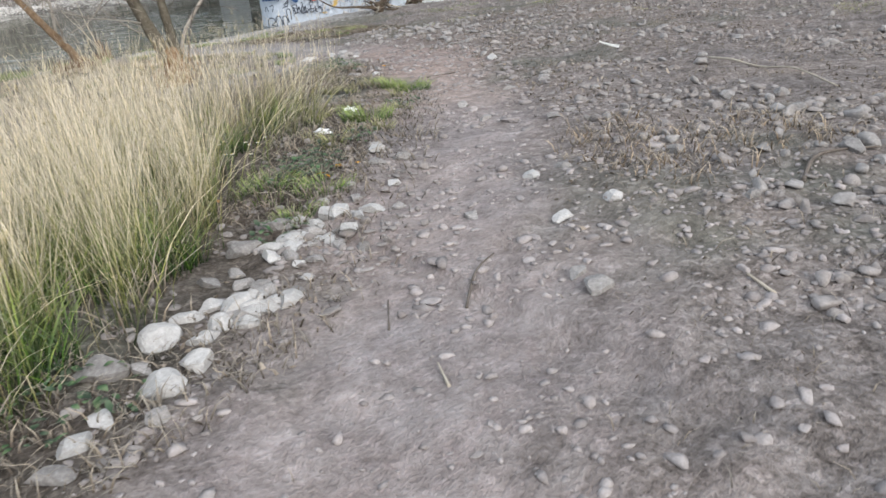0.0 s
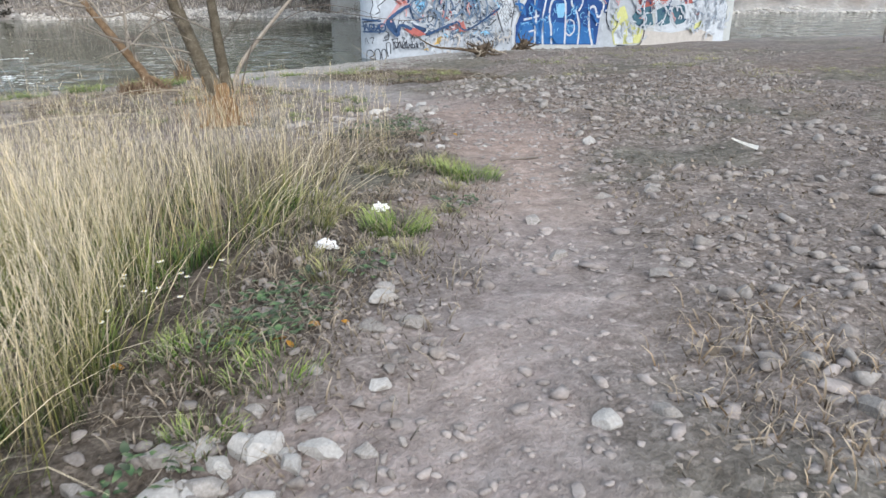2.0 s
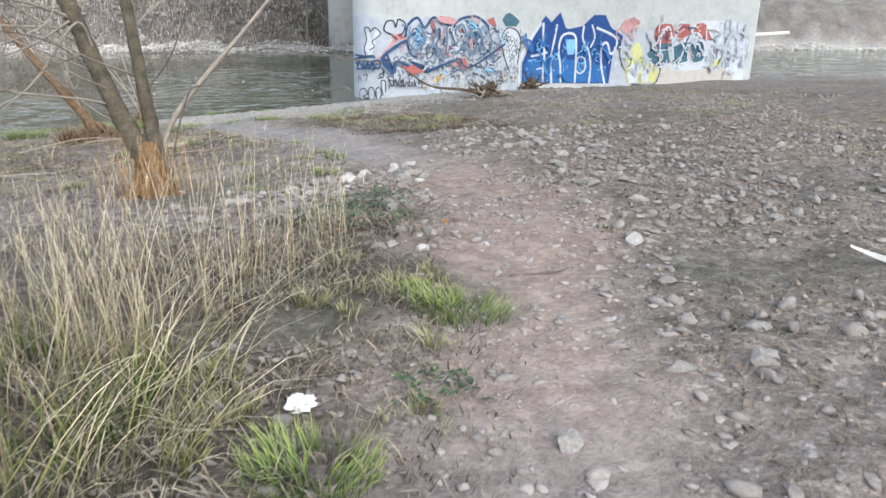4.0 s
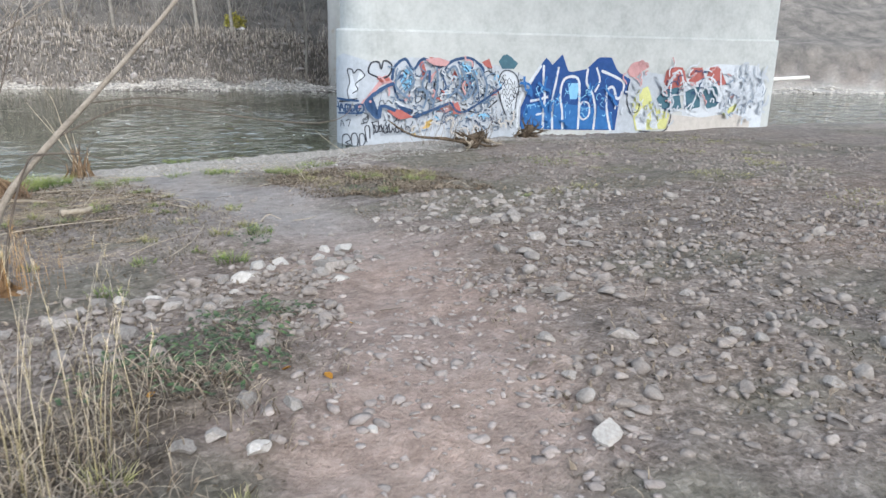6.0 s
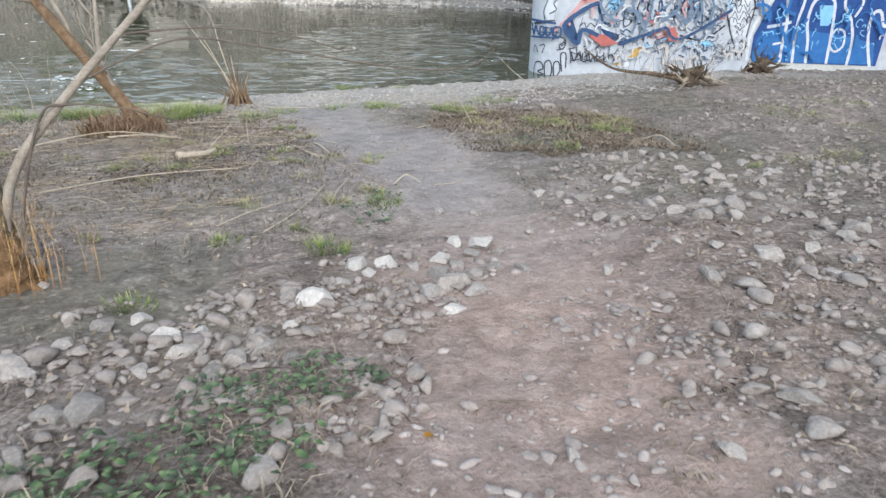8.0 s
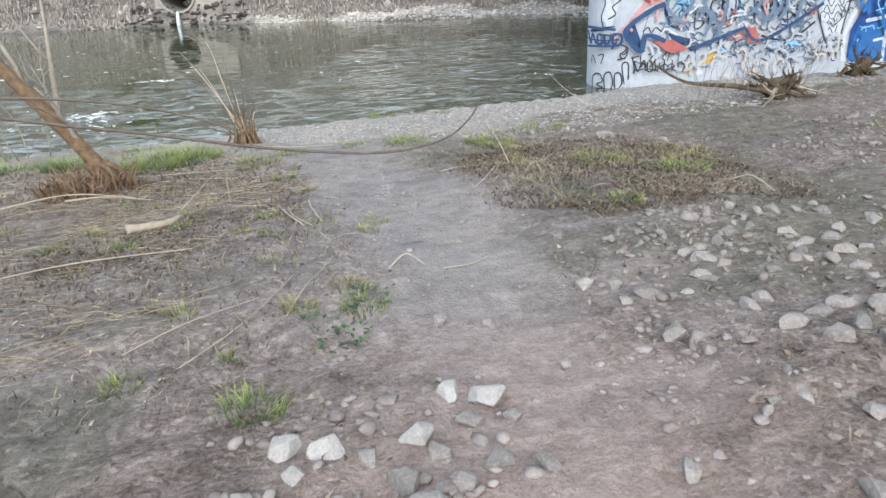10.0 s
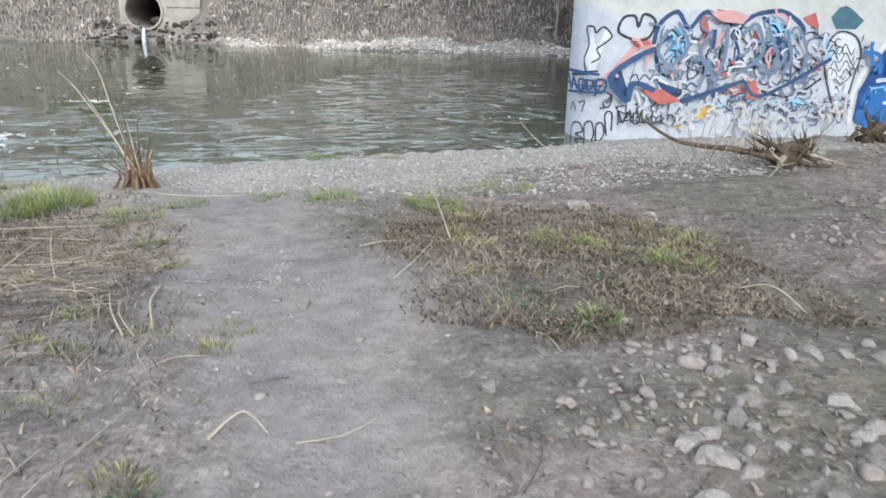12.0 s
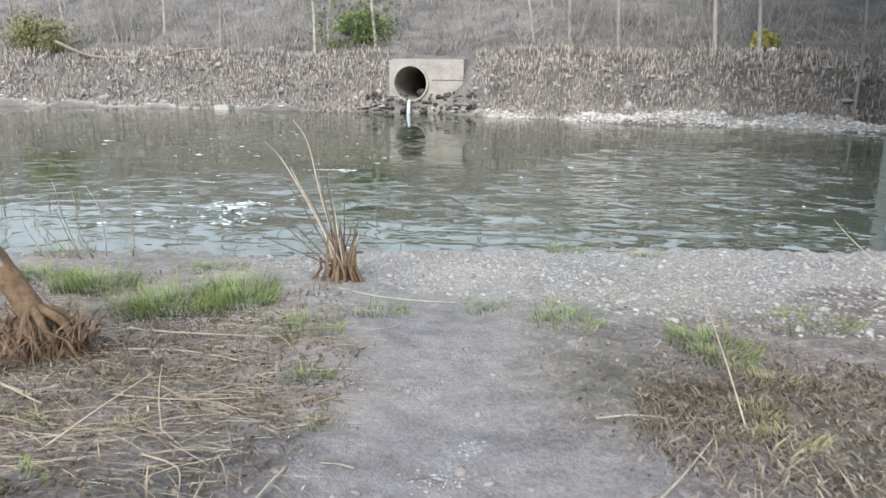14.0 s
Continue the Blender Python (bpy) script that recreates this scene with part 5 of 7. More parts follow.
TUSSOCK = blade_material("tussock_grass", (0.12, 0.085, 0.055), (0.27, 0.205, 0.14), (0.44, 0.36, 0.26))
litter("dead_weeds", [(2.6, 6.1), (3.7, 6.4), (4.9, 7.3), (5.3, 8.2), (5.2, 9.0), (4.4, 9.5), (3.4, 9.4), (2.6, 8.0)], 4200, 71, DEAD_WEED, "tangle of brown dead weeds", .04, .17, (.5, 1.33), .95)
litter("edge_litter", [(-.5, 1.8), (2.0, 3.0), (3.6, 4.6), (4.8, 6.4), (4.6, 7.4), (2.8, 6.2), (1.2, 4.2), (-1, 3.0)], 7000, 74, DEAD_WEED, "dead stems and leaves beside the path", .03, .12)
litter("dry_tussocks", [(3.4, 2.2), (4.9, 2.2), (5.4, 3.6), (4.6, 4.3), (3.5, 3.6)], 800, 77, TUSSOCK, "low tussocks of dead brown grass", .04, .14, (.5, 1.33), .85)
litter("straw_bits", [(1.5, -1), (12, 0), (14, 14), (12, 19), (8.5, 19.5), (7.4, 12), (5.5, 6.5), (3.0, 2.4)], 4500, 80, DEAD_WEED, "scattered bits of straw and twig on soil", .02, .08, (.9, 1.3), .5, (.003, .007))
litter("path_bits", [(-1, 0), (2.2, 0.4), (4.6, 4.2), (6.6, 8), (8, 13), (7.6, 18), (5.6, 19.5), (5.6, 15), (6.0, 10), (3, 4.6)], 2200, 83, DEAD_WEED, "bits of straw strewn on bare soil", .02, .07, (.9, 1.3), .4, (.003, .006))
litter("weedy_verge", [(4.0, 8.6), (5.9, 8.4), (6.1, 10.4), (4.5, 10.4), (3.6, 9.8)], 1000, 86, DEAD_WEED, "dead leaves and stems among stones", .03, .11, (.9, 1.33), 1.0)
litter("reed_mat", [(2.0, 12.7), (4.7, 12.8), (5.3, 13.6), (5.4, 14.8), (4.9, 16.2), (3.6, 17), (1.4, 16.5)], 1600, 89, FLAT_REED, "flattened mat of dry reeds", .10, .42, (1.18, 1.33), .6, (.005, .012), lie=.16, along=.25)
litter("strewn_reeds", [(1.0, 16.2), (4.4, 15.4), (5.6, 15.9), (5.9, 17.4), (5.2, 18.8), (3.4, 19.4), (1.0, 19.2)], 2100, 140, FLAT_REED, "broken reeds and stems strewn on the soil", .08, .40, (1.15, 1.33), 1.0, (.005, .012), lie=.16, along=.15)
litter("strandline", [(0.6, 19.6), (5.4, 19.2), (9.2, 19.0), (10.2, 20.2), (7, 21.2), (2, 21.4), (0.6, 21.2)], 1800, 143, FLAT_REED, "washed-up straw along the water", .04, .18, (1.2, 1.33), .6, (.004, .010), lie=.2, along=.15)
litter("mat_litter", [(1.0, 12), (5.6, 12.2), (6.3, 14.5), (5.7, 18.5), (4.6, 20), (1.0, 20)], 5200, 92, DEAD_WEED, "dead leaves and broken stems on grey soil", .03, .14, lie=1.0)
litter("right_verge", [(7.5, 15.3), (8.4, 14.5), (10.2, 14.8), (10.6, 16.2), (9.6, 18.3), (8.2, 18.8), (7.4, 17.4)], 4600, 95, DEAD_WEED, "low tangle of dead grass beside the path", .03, .12, (.8, 1.33), 1.05, lie=.85)
litter("right_straw", [(7.6, 15.6), (8.6, 14.7), (10.0, 15.0), (9.8, 17.0), (8.2, 18.0)], 350, 98, FLAT_REED, "pale broken straw", .05, .16, (.9, 1.33), 1.0, lie=.3)
litter("brown_leaves", [(3.1, 16.9), (3.7, 16.7), (4.05, 16.85), (4.1, 17.3), (3.8, 17.6), (3.2, 17.7)], 650, 101, plain("russet_leaves", [(0.11, 0.07, 0.045), (0.20, 0.135, 0.09), (0.32, 0.235, 0.165)], 8, 0.95, 0, island=0.4), "heap of russet dead leaves and stems", .08, .36, (.3, 1.2), .9, (.008, .03))

litter("pale_straw_bits", [(0.5, 12.5), (5.4, 12.4), (6.4, 14), (5.8, 18.6), (4.6, 19.6), (0.5, 19.8)], 1000, 110, STRAW, "pale bits of straw and leaf on grey soil", .02, .07, (.8, 1.33), .7, (.004, .014), lie=.3)
litter("bleached_straw", [(1.5, 15.4), (4.6, 14.9), (5.8, 15.6), (5.9, 17.4), (5.2, 18.9), (1.5, 19.0)], 450, 146, STRAW, "bleached straw lying on dead leaves", .06, .34, (1.2, 1.33), .7, (.005, .010), lie=.12, along=.2)
litter("dark_leaves", [(1.5, 14.6), (5.0, 14.4), (5.9, 16), (5.8, 18.0), (4.6, 19.2), (1.5, 19.2)], 4200, 149, plain("wet_leaves", [(0.05, 0.038, 0.028), (0.11, 0.085, 0.062), (0.2, 0.155, 0.115)], 8, 0.9, 0, island=0.4), "dark brown decaying leaves", .03, .08, (.9, 1.33), .9, (.008, .024), lie=.6)
litter("verge_dark_leaves", [(7.5, 15.2), (8.4, 14.6), (10.3, 14.8), (10.2, 17.2), (8.8, 18.2), (7.5, 17.4)], 3600, 161, bpy.data.materials["wet_leaves"], "dark brown decaying leaves in a verge", .03, .075, (.5, 1.33), 1.05, (.008, .024), lie=.75)
litter("verge_leaves", [(7.5, 15.4), (8.3, 14.9), (10.0, 15.0), (10.0, 16.8), (8.8, 17.9), (7.6, 17.2)], 4600, 152, LITTER, "curled dead leaves in a weedy verge", .02, .055, (.5, 1.33), 1.0, (.008, .022), lie=.7)
litter("verge_heap", [(7.55, 15.7), (8.1, 15.5), (8.6, 16.0), (8.3, 16.7), (7.7, 16.5)], 380, 113, DEAD_WEED, "heap of broken dead plant stems", .05, .2, (.4, 1.2), .3, (.004, .016), lie=.6)
litter("stony_straw", [(1.8, -0.5), (11, 0), (13, 13), (12, 18.5), (9.5, 16), (7.6, 11), (5.5, 6.5), (3.0, 2.6)], 4200, 116, DEAD_WEED, "dry stalks and leaf bits among gravel", .03, .11, (1.0, 1.33), .7, (.003, .010))
litter("fallen_leaves", [(1.5, 13.5), (5.2, 13.6), (6.1, 15.6), (5.9, 17.6), (4.6, 19.0), (1.5, 19.0)], 2400, 155, LITTER, "tan fallen leaves in drifts on grey soil", .025, .06, (.8, 1.33), 1.3, (.010, .028), lie=.5)
litter("verge_drift", [(7.5, 15.3), (8.4, 14.7), (10.2, 15.0), (10.2, 17.0), (8.8, 18.0), (7.6, 17.3)], 260, 158, LITTER, "tan fallen leaves caught in dead stems", .04, .085, (.7, 1.33), 1.0, (.012, .03), lie=.4)
lx, ly = scatter([(0.5, 2.6), (6, 2), (12, 8), (13, 18), (8, 19.5), (2, 20), (2, 12), (4.6, 10), (3.0, 6.4)], 8000, 104, .6)
ok = trail_distance(lx, ly) > .55
lx, ly = lx[ok], ly[ok]
r = np.random.default_rng(105)
tagged(blades("leaf_litter", lx, ly, r.uniform(.02, .05, len(lx)), r.uniform(1.0, 1.3, len(lx)), r.uniform(.012, .03, len(lx)), LITTER, 106, segments=2, sink=-.004), "curled brown dead leaves on the soil", "leaves", kind="stuff")


# ---- green weeds and tufts ----
def tuft(x, y, radius, height, count, seed, label, mat=None, wide=(.004, .008), lean=(.3, .9)):
    r = np.random.default_rng(seed)
    a, d = r.uniform(0, 2 * np.pi, count), radius * np.sqrt(r.uniform(0, 1, count))
    px, py = x + np.cos(a) * d, y + np.sin(a) * d
    z0 = z_at(x, y)
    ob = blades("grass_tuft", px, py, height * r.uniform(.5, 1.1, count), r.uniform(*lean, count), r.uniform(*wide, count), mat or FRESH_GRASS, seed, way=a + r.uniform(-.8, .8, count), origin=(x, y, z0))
    ob.location = (x, y, z0)
    return tagged(ob, label, "grass", "green tufts", "stuff")


for i, (x, y, rad, hgt, cnt) in enumerate(((3.50, 5.80, .22, .17, 420), (4.75, 6.98, .26, .14, 420), (2.28, 4.40, .2, .10, 220), (1.92, 4.12, .16, .10, 160), (4.65, 7.2, .2, .12, 200), (2.05, 4.75, .25, .12, 260), (5.81, 12.14, .16, .12, 150),
                                           (6.35, 13.25, .14, .10, 120), (8.1, 18.56, .35, .14, 320), (8.94, 16.7, .28, .12, 260), (9.65, 16.11, .25, .13, 260), (7.06, 18.83, .3, .09, 260), (4.07, 19.3, .4, .19, 480), (8.62, 14.93, .12, .11, 110),
                                           (1.63, 19.74, .4, .17, 380), (2.64, 19.26, .4, .24, 520), (3.76, 18.6, .42, .24, 640), (4.3, 18.83, .35, .22, 480), (5.17, 18.18, .28, .13, 220), (5.53, 18.89, .24, .10, 190), (6.36, 19.27, .22, .08, 150),
                                           (7.04, 19.14, .3, .09, 200), (8.93, 19.32, .4, .10, 300), (8.12, 18.23, .22, .11, 190), (6.86, 22.9, .3, .12, 240), (0.66, 21.3, .4, .14, 240), (5.54, 17.33, .16, .09, 120), (1.0, 18.9, .3, .15, 240), (4.5, 14.9, .14, .09, 90),
                                           (3.2, 20.4, .4, .10, 260), (10.2, 13.9, .1, .08, 70), (7.9, 22.6, .2, .09, 120), (5.1, 12.6, .12, .08, 80), (4.7, 11.2, .14, .09, 90), (12.5, 16.5, .5, .07, 260), (14, 17.5, .5, .07, 260))):
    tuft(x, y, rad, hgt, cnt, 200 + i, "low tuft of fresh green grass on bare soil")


def weed(x, y, size, leaves, seed, label="low broad-leaved green weed spreading on soil"):
    """A rosette of small pointed leaves on short stems."""
    r = random.Random(seed)
    z0 = z_at(x, y)
    bm = bmesh.new()
    along = []
    for _ in range(leaves):
        a, d = r.uniform(0, 6.28), size * math.sqrt(r.random())
        cx, cy = math.cos(a) * d, math.sin(a) * d
        cz = z_at(x + cx, y + cy) - z0 + r.uniform(.01, .09) * (1 - 0.5 * d / size)
        ln, wd, t, up = r.uniform(.025, .08), r.uniform(.013, .036), r.uniform(0, 6.28), r.uniform(-.2, .5)
        c, s = math.cos(t), math.sin(t)
        shape = ((0, 0, 0), (.35, .5, .05), (.7, .38, .04), (1, 0, -.08), (.7, -.38, .04), (.35, -.5, .05))
        vs = []
        for k, (u, v, w) in enumerate(shape):
            vs.append(bm.verts.new((cx + c * u * ln - s * v * wd, cy + s * u * ln + c * v * wd, cz + u * ln * up + w * ln)))
            along.append(u)
        bm.faces.new((vs[0], vs[1], vs[5]))
        bm.faces.new((vs[1], vs[2], vs[4], vs[5]))
        bm.faces.new((vs[2], vs[3], vs[4]))
    me = bpy.data.meshes.new("weed")
    bm.to_mesh(me)
    bm.free()
    me.materials.append(WEED_LEAF)
    ob = new("weed", me)
    ob.location = (x, y, z0)
    float_attribute(ob, "along", along)
    return tagged(ob, label, "weed", "green weeds", "stuff")


for i, (x, y, s, k) in enumerate(((5.74, 10.07, .22, 110), (5.50, 9.95, .2, 90), (5.32, 9.89, .24, 130), (5.04, 9.42, .3, 170), (4.78, 9.37, .28, 130), (5.25, 9.2, .3, 150), (5.5, 9.55, .2, 80), (4.6, 9.1, .3, 120), (5.0, 8.9, .26, 110), (2.5, 5.0, .28, 150),
                                  (2.33, 4.85, .25, 120), (2.62, 5.2, .2, 80), (6.37, 13.34, .16, 60), (6.24, 12.87, .16, 60), (6.1, 13.1, .14, 40), (8.45, 14.9, .2, 60), (9.3, 16.2, .2, 60), (8.3, 15.4, .16, 50), (3.05, 5.25, .18, 60), (4.2, 6.2, .2, 70),
                                  (1.7, 3.95, .16, 60), (0.3, 2.85, .3, 110), (8.9, 15.6, .14, 40), (2.9, 18.0, .2, 50))):
    weed(x, y, s, int(k * (.55 if y > 8 else .75)), 300 + i)

ox, oy = scatter([(2.6, 12.6), (6.2, 12.8), (6.4, 14.5), (5.6, 18), (2.6, 18.6), (1.2, 16)], 26, 120, .6)
for i, (x, y) in enumerate(zip(ox, oy)):
    tuft(float(x), float(y), .07 + .012 * (i % 9), .06 + .008 * (i % 7), 50 + 9 * (i % 8), 500 + i, "small yellow-green tuft on grey soil", OLIVE_GRASS if i % 3 else GREEN_GRASS)
for i, (x, y) in enumerate([(5.4, 15.1), (5.56, 15.46), (5.87, 16.65), (6.48, 15.26), (6.43, 14.95), (4.88, 15.28), (6.05, 15.11), (4.87, 15.68), (4.92, 16.36), (4.18, 16.29)]):
    tuft(x, y, .09 + .015 * (i % 4), .07 + .01 * (i % 3), 70, 900 + i, "small fresh green tuft among dead leaves", FRESH_GRASS if i % 2 else OLIVE_GRASS)
ox, oy = scatter([(7.6, 15.3), (9.8, 15.0), (10.3, 16.4), (9.4, 18.2), (8.0, 18.6)], 18, 123, .4)
for i, (x, y) in enumerate(zip(ox, oy)):
    tuft(float(x), float(y), .10 + .016 * (i % 9), .06 + .008 * (i % 7), 80 + 12 * (i % 8), 600 + i, "yellow-green grass among dead stems", OLIVE_GRASS)
ox, oy = scatter([(9, 1), (14, 6), (22, 14), (22, 23), (14, 19), (10.5, 14)], 40, 126, .5)
for i, (x, y) in enumerate(zip(ox, oy)):
    tuft(float(x), float(y), .2 + .04 * (i % 9), .05 + .006 * (i % 7), 110 + 12 * (i % 8), 700 + i, "thin yellowish grass on stony soil", OLIVE_GRASS)
ox, oy = scatter([(2.4, 4.4), (3.0, 4.7), (4.4, 6.4), (5.2, 7.8), (4.4, 8.2), (3.2, 6.6)], 22, 129, .3)
for i, (x, y) in enumerate(zip(ox, oy)):
    tuft(float(x), float(y), .06 + .012 * (i % 9), .07 + .01 * (i % 7), 50 + 9 * (i % 8), 800 + i, "small olive tuft among dead weeds", OLIVE_GRASS)

# ---- the tree by the path: two brown stems, a pale leaning one, thin twigs ----
tree = tagged(new("tree"), "bare riverside tree with two leaning brown stems and thin dark twigs", "tree")
TB = Vector((3.82, 11.78, z_at(3.82, 11.78) - .05))
tree.location = TB


def local(points):
    return [Vector(p) - TB for p in points]


bm = bmesh.new()
pts = polyline(local([(3.84, 11.78, TB.z), (3.80, 11.78, 0.0), (3.62, 11.80, 0.45), (3.40, 11.85, 1.1), (3.1, 11.9, 2.2), (2.9, 12.0, 3.4)]))
tube(bm, pts, taper(len(pts), .13, .045), 10, .12, 1)
for k in range(7):
    a = k * 0.9
    root = polyline([Vector((math.cos(a) * .03, math.sin(a) * .03, .30)), Vector((math.cos(a) * .12, math.sin(a) * .12, .12)), Vector((math.cos(a) * .26, math.sin(a) * .26, .0))], 4)
    tube(bm, root, taper(len(root), .075, .02), 6, .15, k)
part("trunk", bm, BARK, tree, "grey-brown trunk")
bm = bmesh.new()
pts = polyline(local([(3.86, 11.76, TB.z), (3.85, 11.76, -.25), (3.84, 11.77, -.05), (3.79, 11.78, .22)]))
tube(bm, pts, taper(len(pts), .215, .128), 11, .16, 5)
for k in range(9):
    a = k * 0.7 + .3
    root = polyline([Vector((math.cos(a) * .12, math.sin(a) * .12, .26)), Vector((math.cos(a) * .19, math.sin(a) * .19, .10)), Vector((math.cos(a) * .36, math.sin(a) * .36, .0))], 4)
    tube(bm, root, taper(len(root), .055, .012), 6, .2, k)
part("peeled_base", bm, PEELED_BARK, tree, "orange-brown peeling bark at the foot")
bm = bmesh.new()
pts = polyline(local([(3.86, 11.76, TB.z + .1), (3.90, 11.75, 0.1), (3.86, 11.75, 0.5), (3.80, 11.74, 1.15), (3.72, 11.7, 2.2), (3.75, 11.7, 3.3)]))
tube(bm, pts, taper(len(pts), .095, .035), 9, .1, 2)
part("stem", bm, BARK, tree)
bm = bmesh.new()
pts = polyline(local([(3.92, 11.74, -0.12), (4.05, 11.74, 0.36), (4.37, 11.75, 0.77), (4.88, 11.75, 1.31), (5.5, 11.8, 2.0), (6.0, 11.9, 2.7)]))
tube(bm, pts, taper(len(pts), .034, .012), 7, .08, 3)
part("leaning_stem", bm, GREY_BARK, tree, "pale grey leaning stem")
for s, points in enumerate(([(4.02, 11.72, -0.15), (4.10, 11.7, .25), (4.26, 11.7, .70), (4.40, 11.72, .755), (4.66, 11.75, .73), (5.0, 11.8, .62)], [(4.7, 11.75, 1.13), (5.2, 11.72, 1.17), (5.66, 11.72, 1.12), (6.0, 11.7, 1.02)],
                            [(4.45, 11.75, .86), (5.0, 11.75, 1.10), (5.53, 11.68, 1.06), (6.09, 11.58, .98), (6.45, 11.51, .955), (6.66, 11.49, .985), (6.76, 11.49, 1.05), (6.80, 11.49, 1.12)],
                            [(3.5, 11.82, .8), (3.1, 11.5, 1.2), (2.5, 11.2, 1.35), (1.9, 11.0, 1.3)], [(3.6, 11.8, .5), (3.2, 11.9, .75), (2.7, 12.1, .8), (2.2, 12.2, .95)],
                            [(3.4, 11.85, 1.1), (3.0, 11.3, 1.0), (2.6, 10.9, .85), (2.2, 10.7, .9)], [(3.84, 11.75, .7), (4.1, 11.5, 1.1), (4.3, 11.3, 1.7), (4.5, 11.2, 2.2)])):
    bm = bmesh.new()
    pts = polyline(local(points))
    tube(bm, pts, taper(len(pts), .007 if s else .012, .0025), 5, .1, s)
    branch = part("branch", bm, DARK_TWIG, tree)
    rr = random.Random(s)
    for _ in range(0 if s == 2 else 3):
        p = pts[rr.randint(len(pts) // 3, len(pts) - 2)]
        bm = bmesh.new()
        limb(bm, p, (rr.uniform(-1, 1), rr.uniform(-.6, .6), rr.uniform(-.1, 1)), rr.uniform(.08, .22), .0025, 0, rr, 4)
        part("twig", bm, DARK_TWIG, branch)

for s, (points, thick) in enumerate((([(3.45, 11.84, 1.05), (3.32, 11.7, 1.38), (2.95, 11.66, 0.92), (2.71, 11.6, 0.72), (2.41, 11.6, 0.61)], .016), ([(3.32, 11.87, 1.4), (2.89, 11.7, 1.56), (2.45, 11.65, 1.6), (2.0, 11.6, 1.58)], .018),
                                     ([(3.34, 11.87, 1.32), (2.76, 11.7, 1.35), (2.55, 11.7, 1.36), (2.15, 11.7, 1.21), (1.6, 11.65, 1.18)], .015), ([(3.32, 11.86, 1.42), (2.84, 11.6, 1.15), (2.37, 11.5, 1.09), (1.96, 11.5, 1.22)], .014),
                                     ([(2.3, 11.65, 1.6), (2.55, 11.65, 1.51), (2.7, 11.65, 1.46), (2.88, 11.65, 1.48)], .009), ([(2.95, 11.66, 1.10), (3.04, 11.65, 1.07), (3.25, 11.65, 0.91), (3.5, 11.68, 0.78)], .008),
                                     ([(1.72, 11.65, 1.45), (1.93, 11.65, 1.25), (2.06, 11.65, 1.05), (1.88, 11.6, 0.93)], .010), ([(3.2, 11.88, 1.75), (3.1, 11.7, 1.41), (2.85, 11.7, 1.26), (2.59, 11.65, 1.17)], .012))):
    bm = bmesh.new()
    pts = polyline(local(points))
    tube(bm, pts, taper(len(pts), thick, thick * .35), 6, .1, s + 40)
    branch = part("branch", bm, GREY_BARK, tree, "pale grey bare branch")
    rr = random.Random(s + 60)
    for _ in range(4):
        p = pts[rr.randint(len(pts) // 3, len(pts) - 2)]
        bm = bmesh.new()
        limb(bm, p, (rr.uniform(-1, .6), rr.uniform(-.6, .6), rr.uniform(-.6, 1)), rr.uniform(.2, .5), thick * .35, 1, rr, 4)
        part("twig", bm, GREY_BARK, branch)

rr = random.Random(31)
for p, d, ln in (((3.55, 11.8, .6), (-1, -.2, .35), 1.5), ((3.45, 11.82, .9), (-1, .2, .2), 1.7), ((3.38, 11.85, 1.15), (-1, -.4, .5), 1.6), ((3.83, 11.75, .85), (-.9, -.3, .6), 1.3), ((3.3, 11.87, 1.5), (-1, .1, -.1), 1.8), ((3.6, 11.8, .4), (-1, .5, .5), 1.2), ((3.8, 11.74, 1.3), (.8, .3, .8), 1.0)):
    bm = bmesh.new()
    limb(bm, Vector(p) - TB, d, ln, .013, 2, rr, 5)
    part("branch", bm, GREY_BARK, tree)

RUSSET_ROOT = plain("russet_root", [(0.10, 0.063, 0.04), (0.215, 0.145, 0.09), (0.34, 0.25, 0.165)], 14, 0.95, 0.9, 0.02)
# ---- leaning trunk at the water, and bare shrubs ----
lean_tree = tagged(new("tree"), "brown trunk leaning over the river bank, bare of leaves", "tree")
LB = Vector((3.80, 17.27, z_at(3.80, 17.27) - .05))
lean_tree.location = LB
bm = bmesh.new()
pts = polyline([Vector((0, 0, 0)), Vector((-.22, -.01, .46)), Vector((-.66, -.06, 1.13)), Vector((-1.2, -.15, 1.95)), Vector((-2.0, -.35, 3.3))])
tube(bm, pts, taper(len(pts), .095, .04), 9, .1, 7)
part("trunk", bm, RUSSET_ROOT, lean_tree)
for k in range(7):
    a = k * 0.9
    bm = bmesh.new()
    root = polyline([Vector((-.13, -.01, .36)), Vector((-.08 + math.cos(a) * .14, math.sin(a) * .14, .27)), Vector((math.cos(a) * .15, math.sin(a) * .15, .12)), Vector((math.cos(a) * .21, math.sin(a) * .21, .02))], 4)
    tube(bm, root, taper(len(root), .035, .008), 6, .25, k)
    part("root", bm, RUSSET_ROOT, lean_tree, "russet ragged root")
rr = random.Random(11)
for p, d, ln in ((pts[9], (.1, 0, 1), 1.6), (pts[12], (-.2, .3, 1), 1.4), (pts[16], (-1, -.3, .3), 1.5), (pts[6], (-.4, -.3, .9), 0.9)):
    bm = bmesh.new()
    limb(bm, p, d, ln, .035, 2, rr, 6)
    part("branch", bm, GREY_BARK, lean_tree)

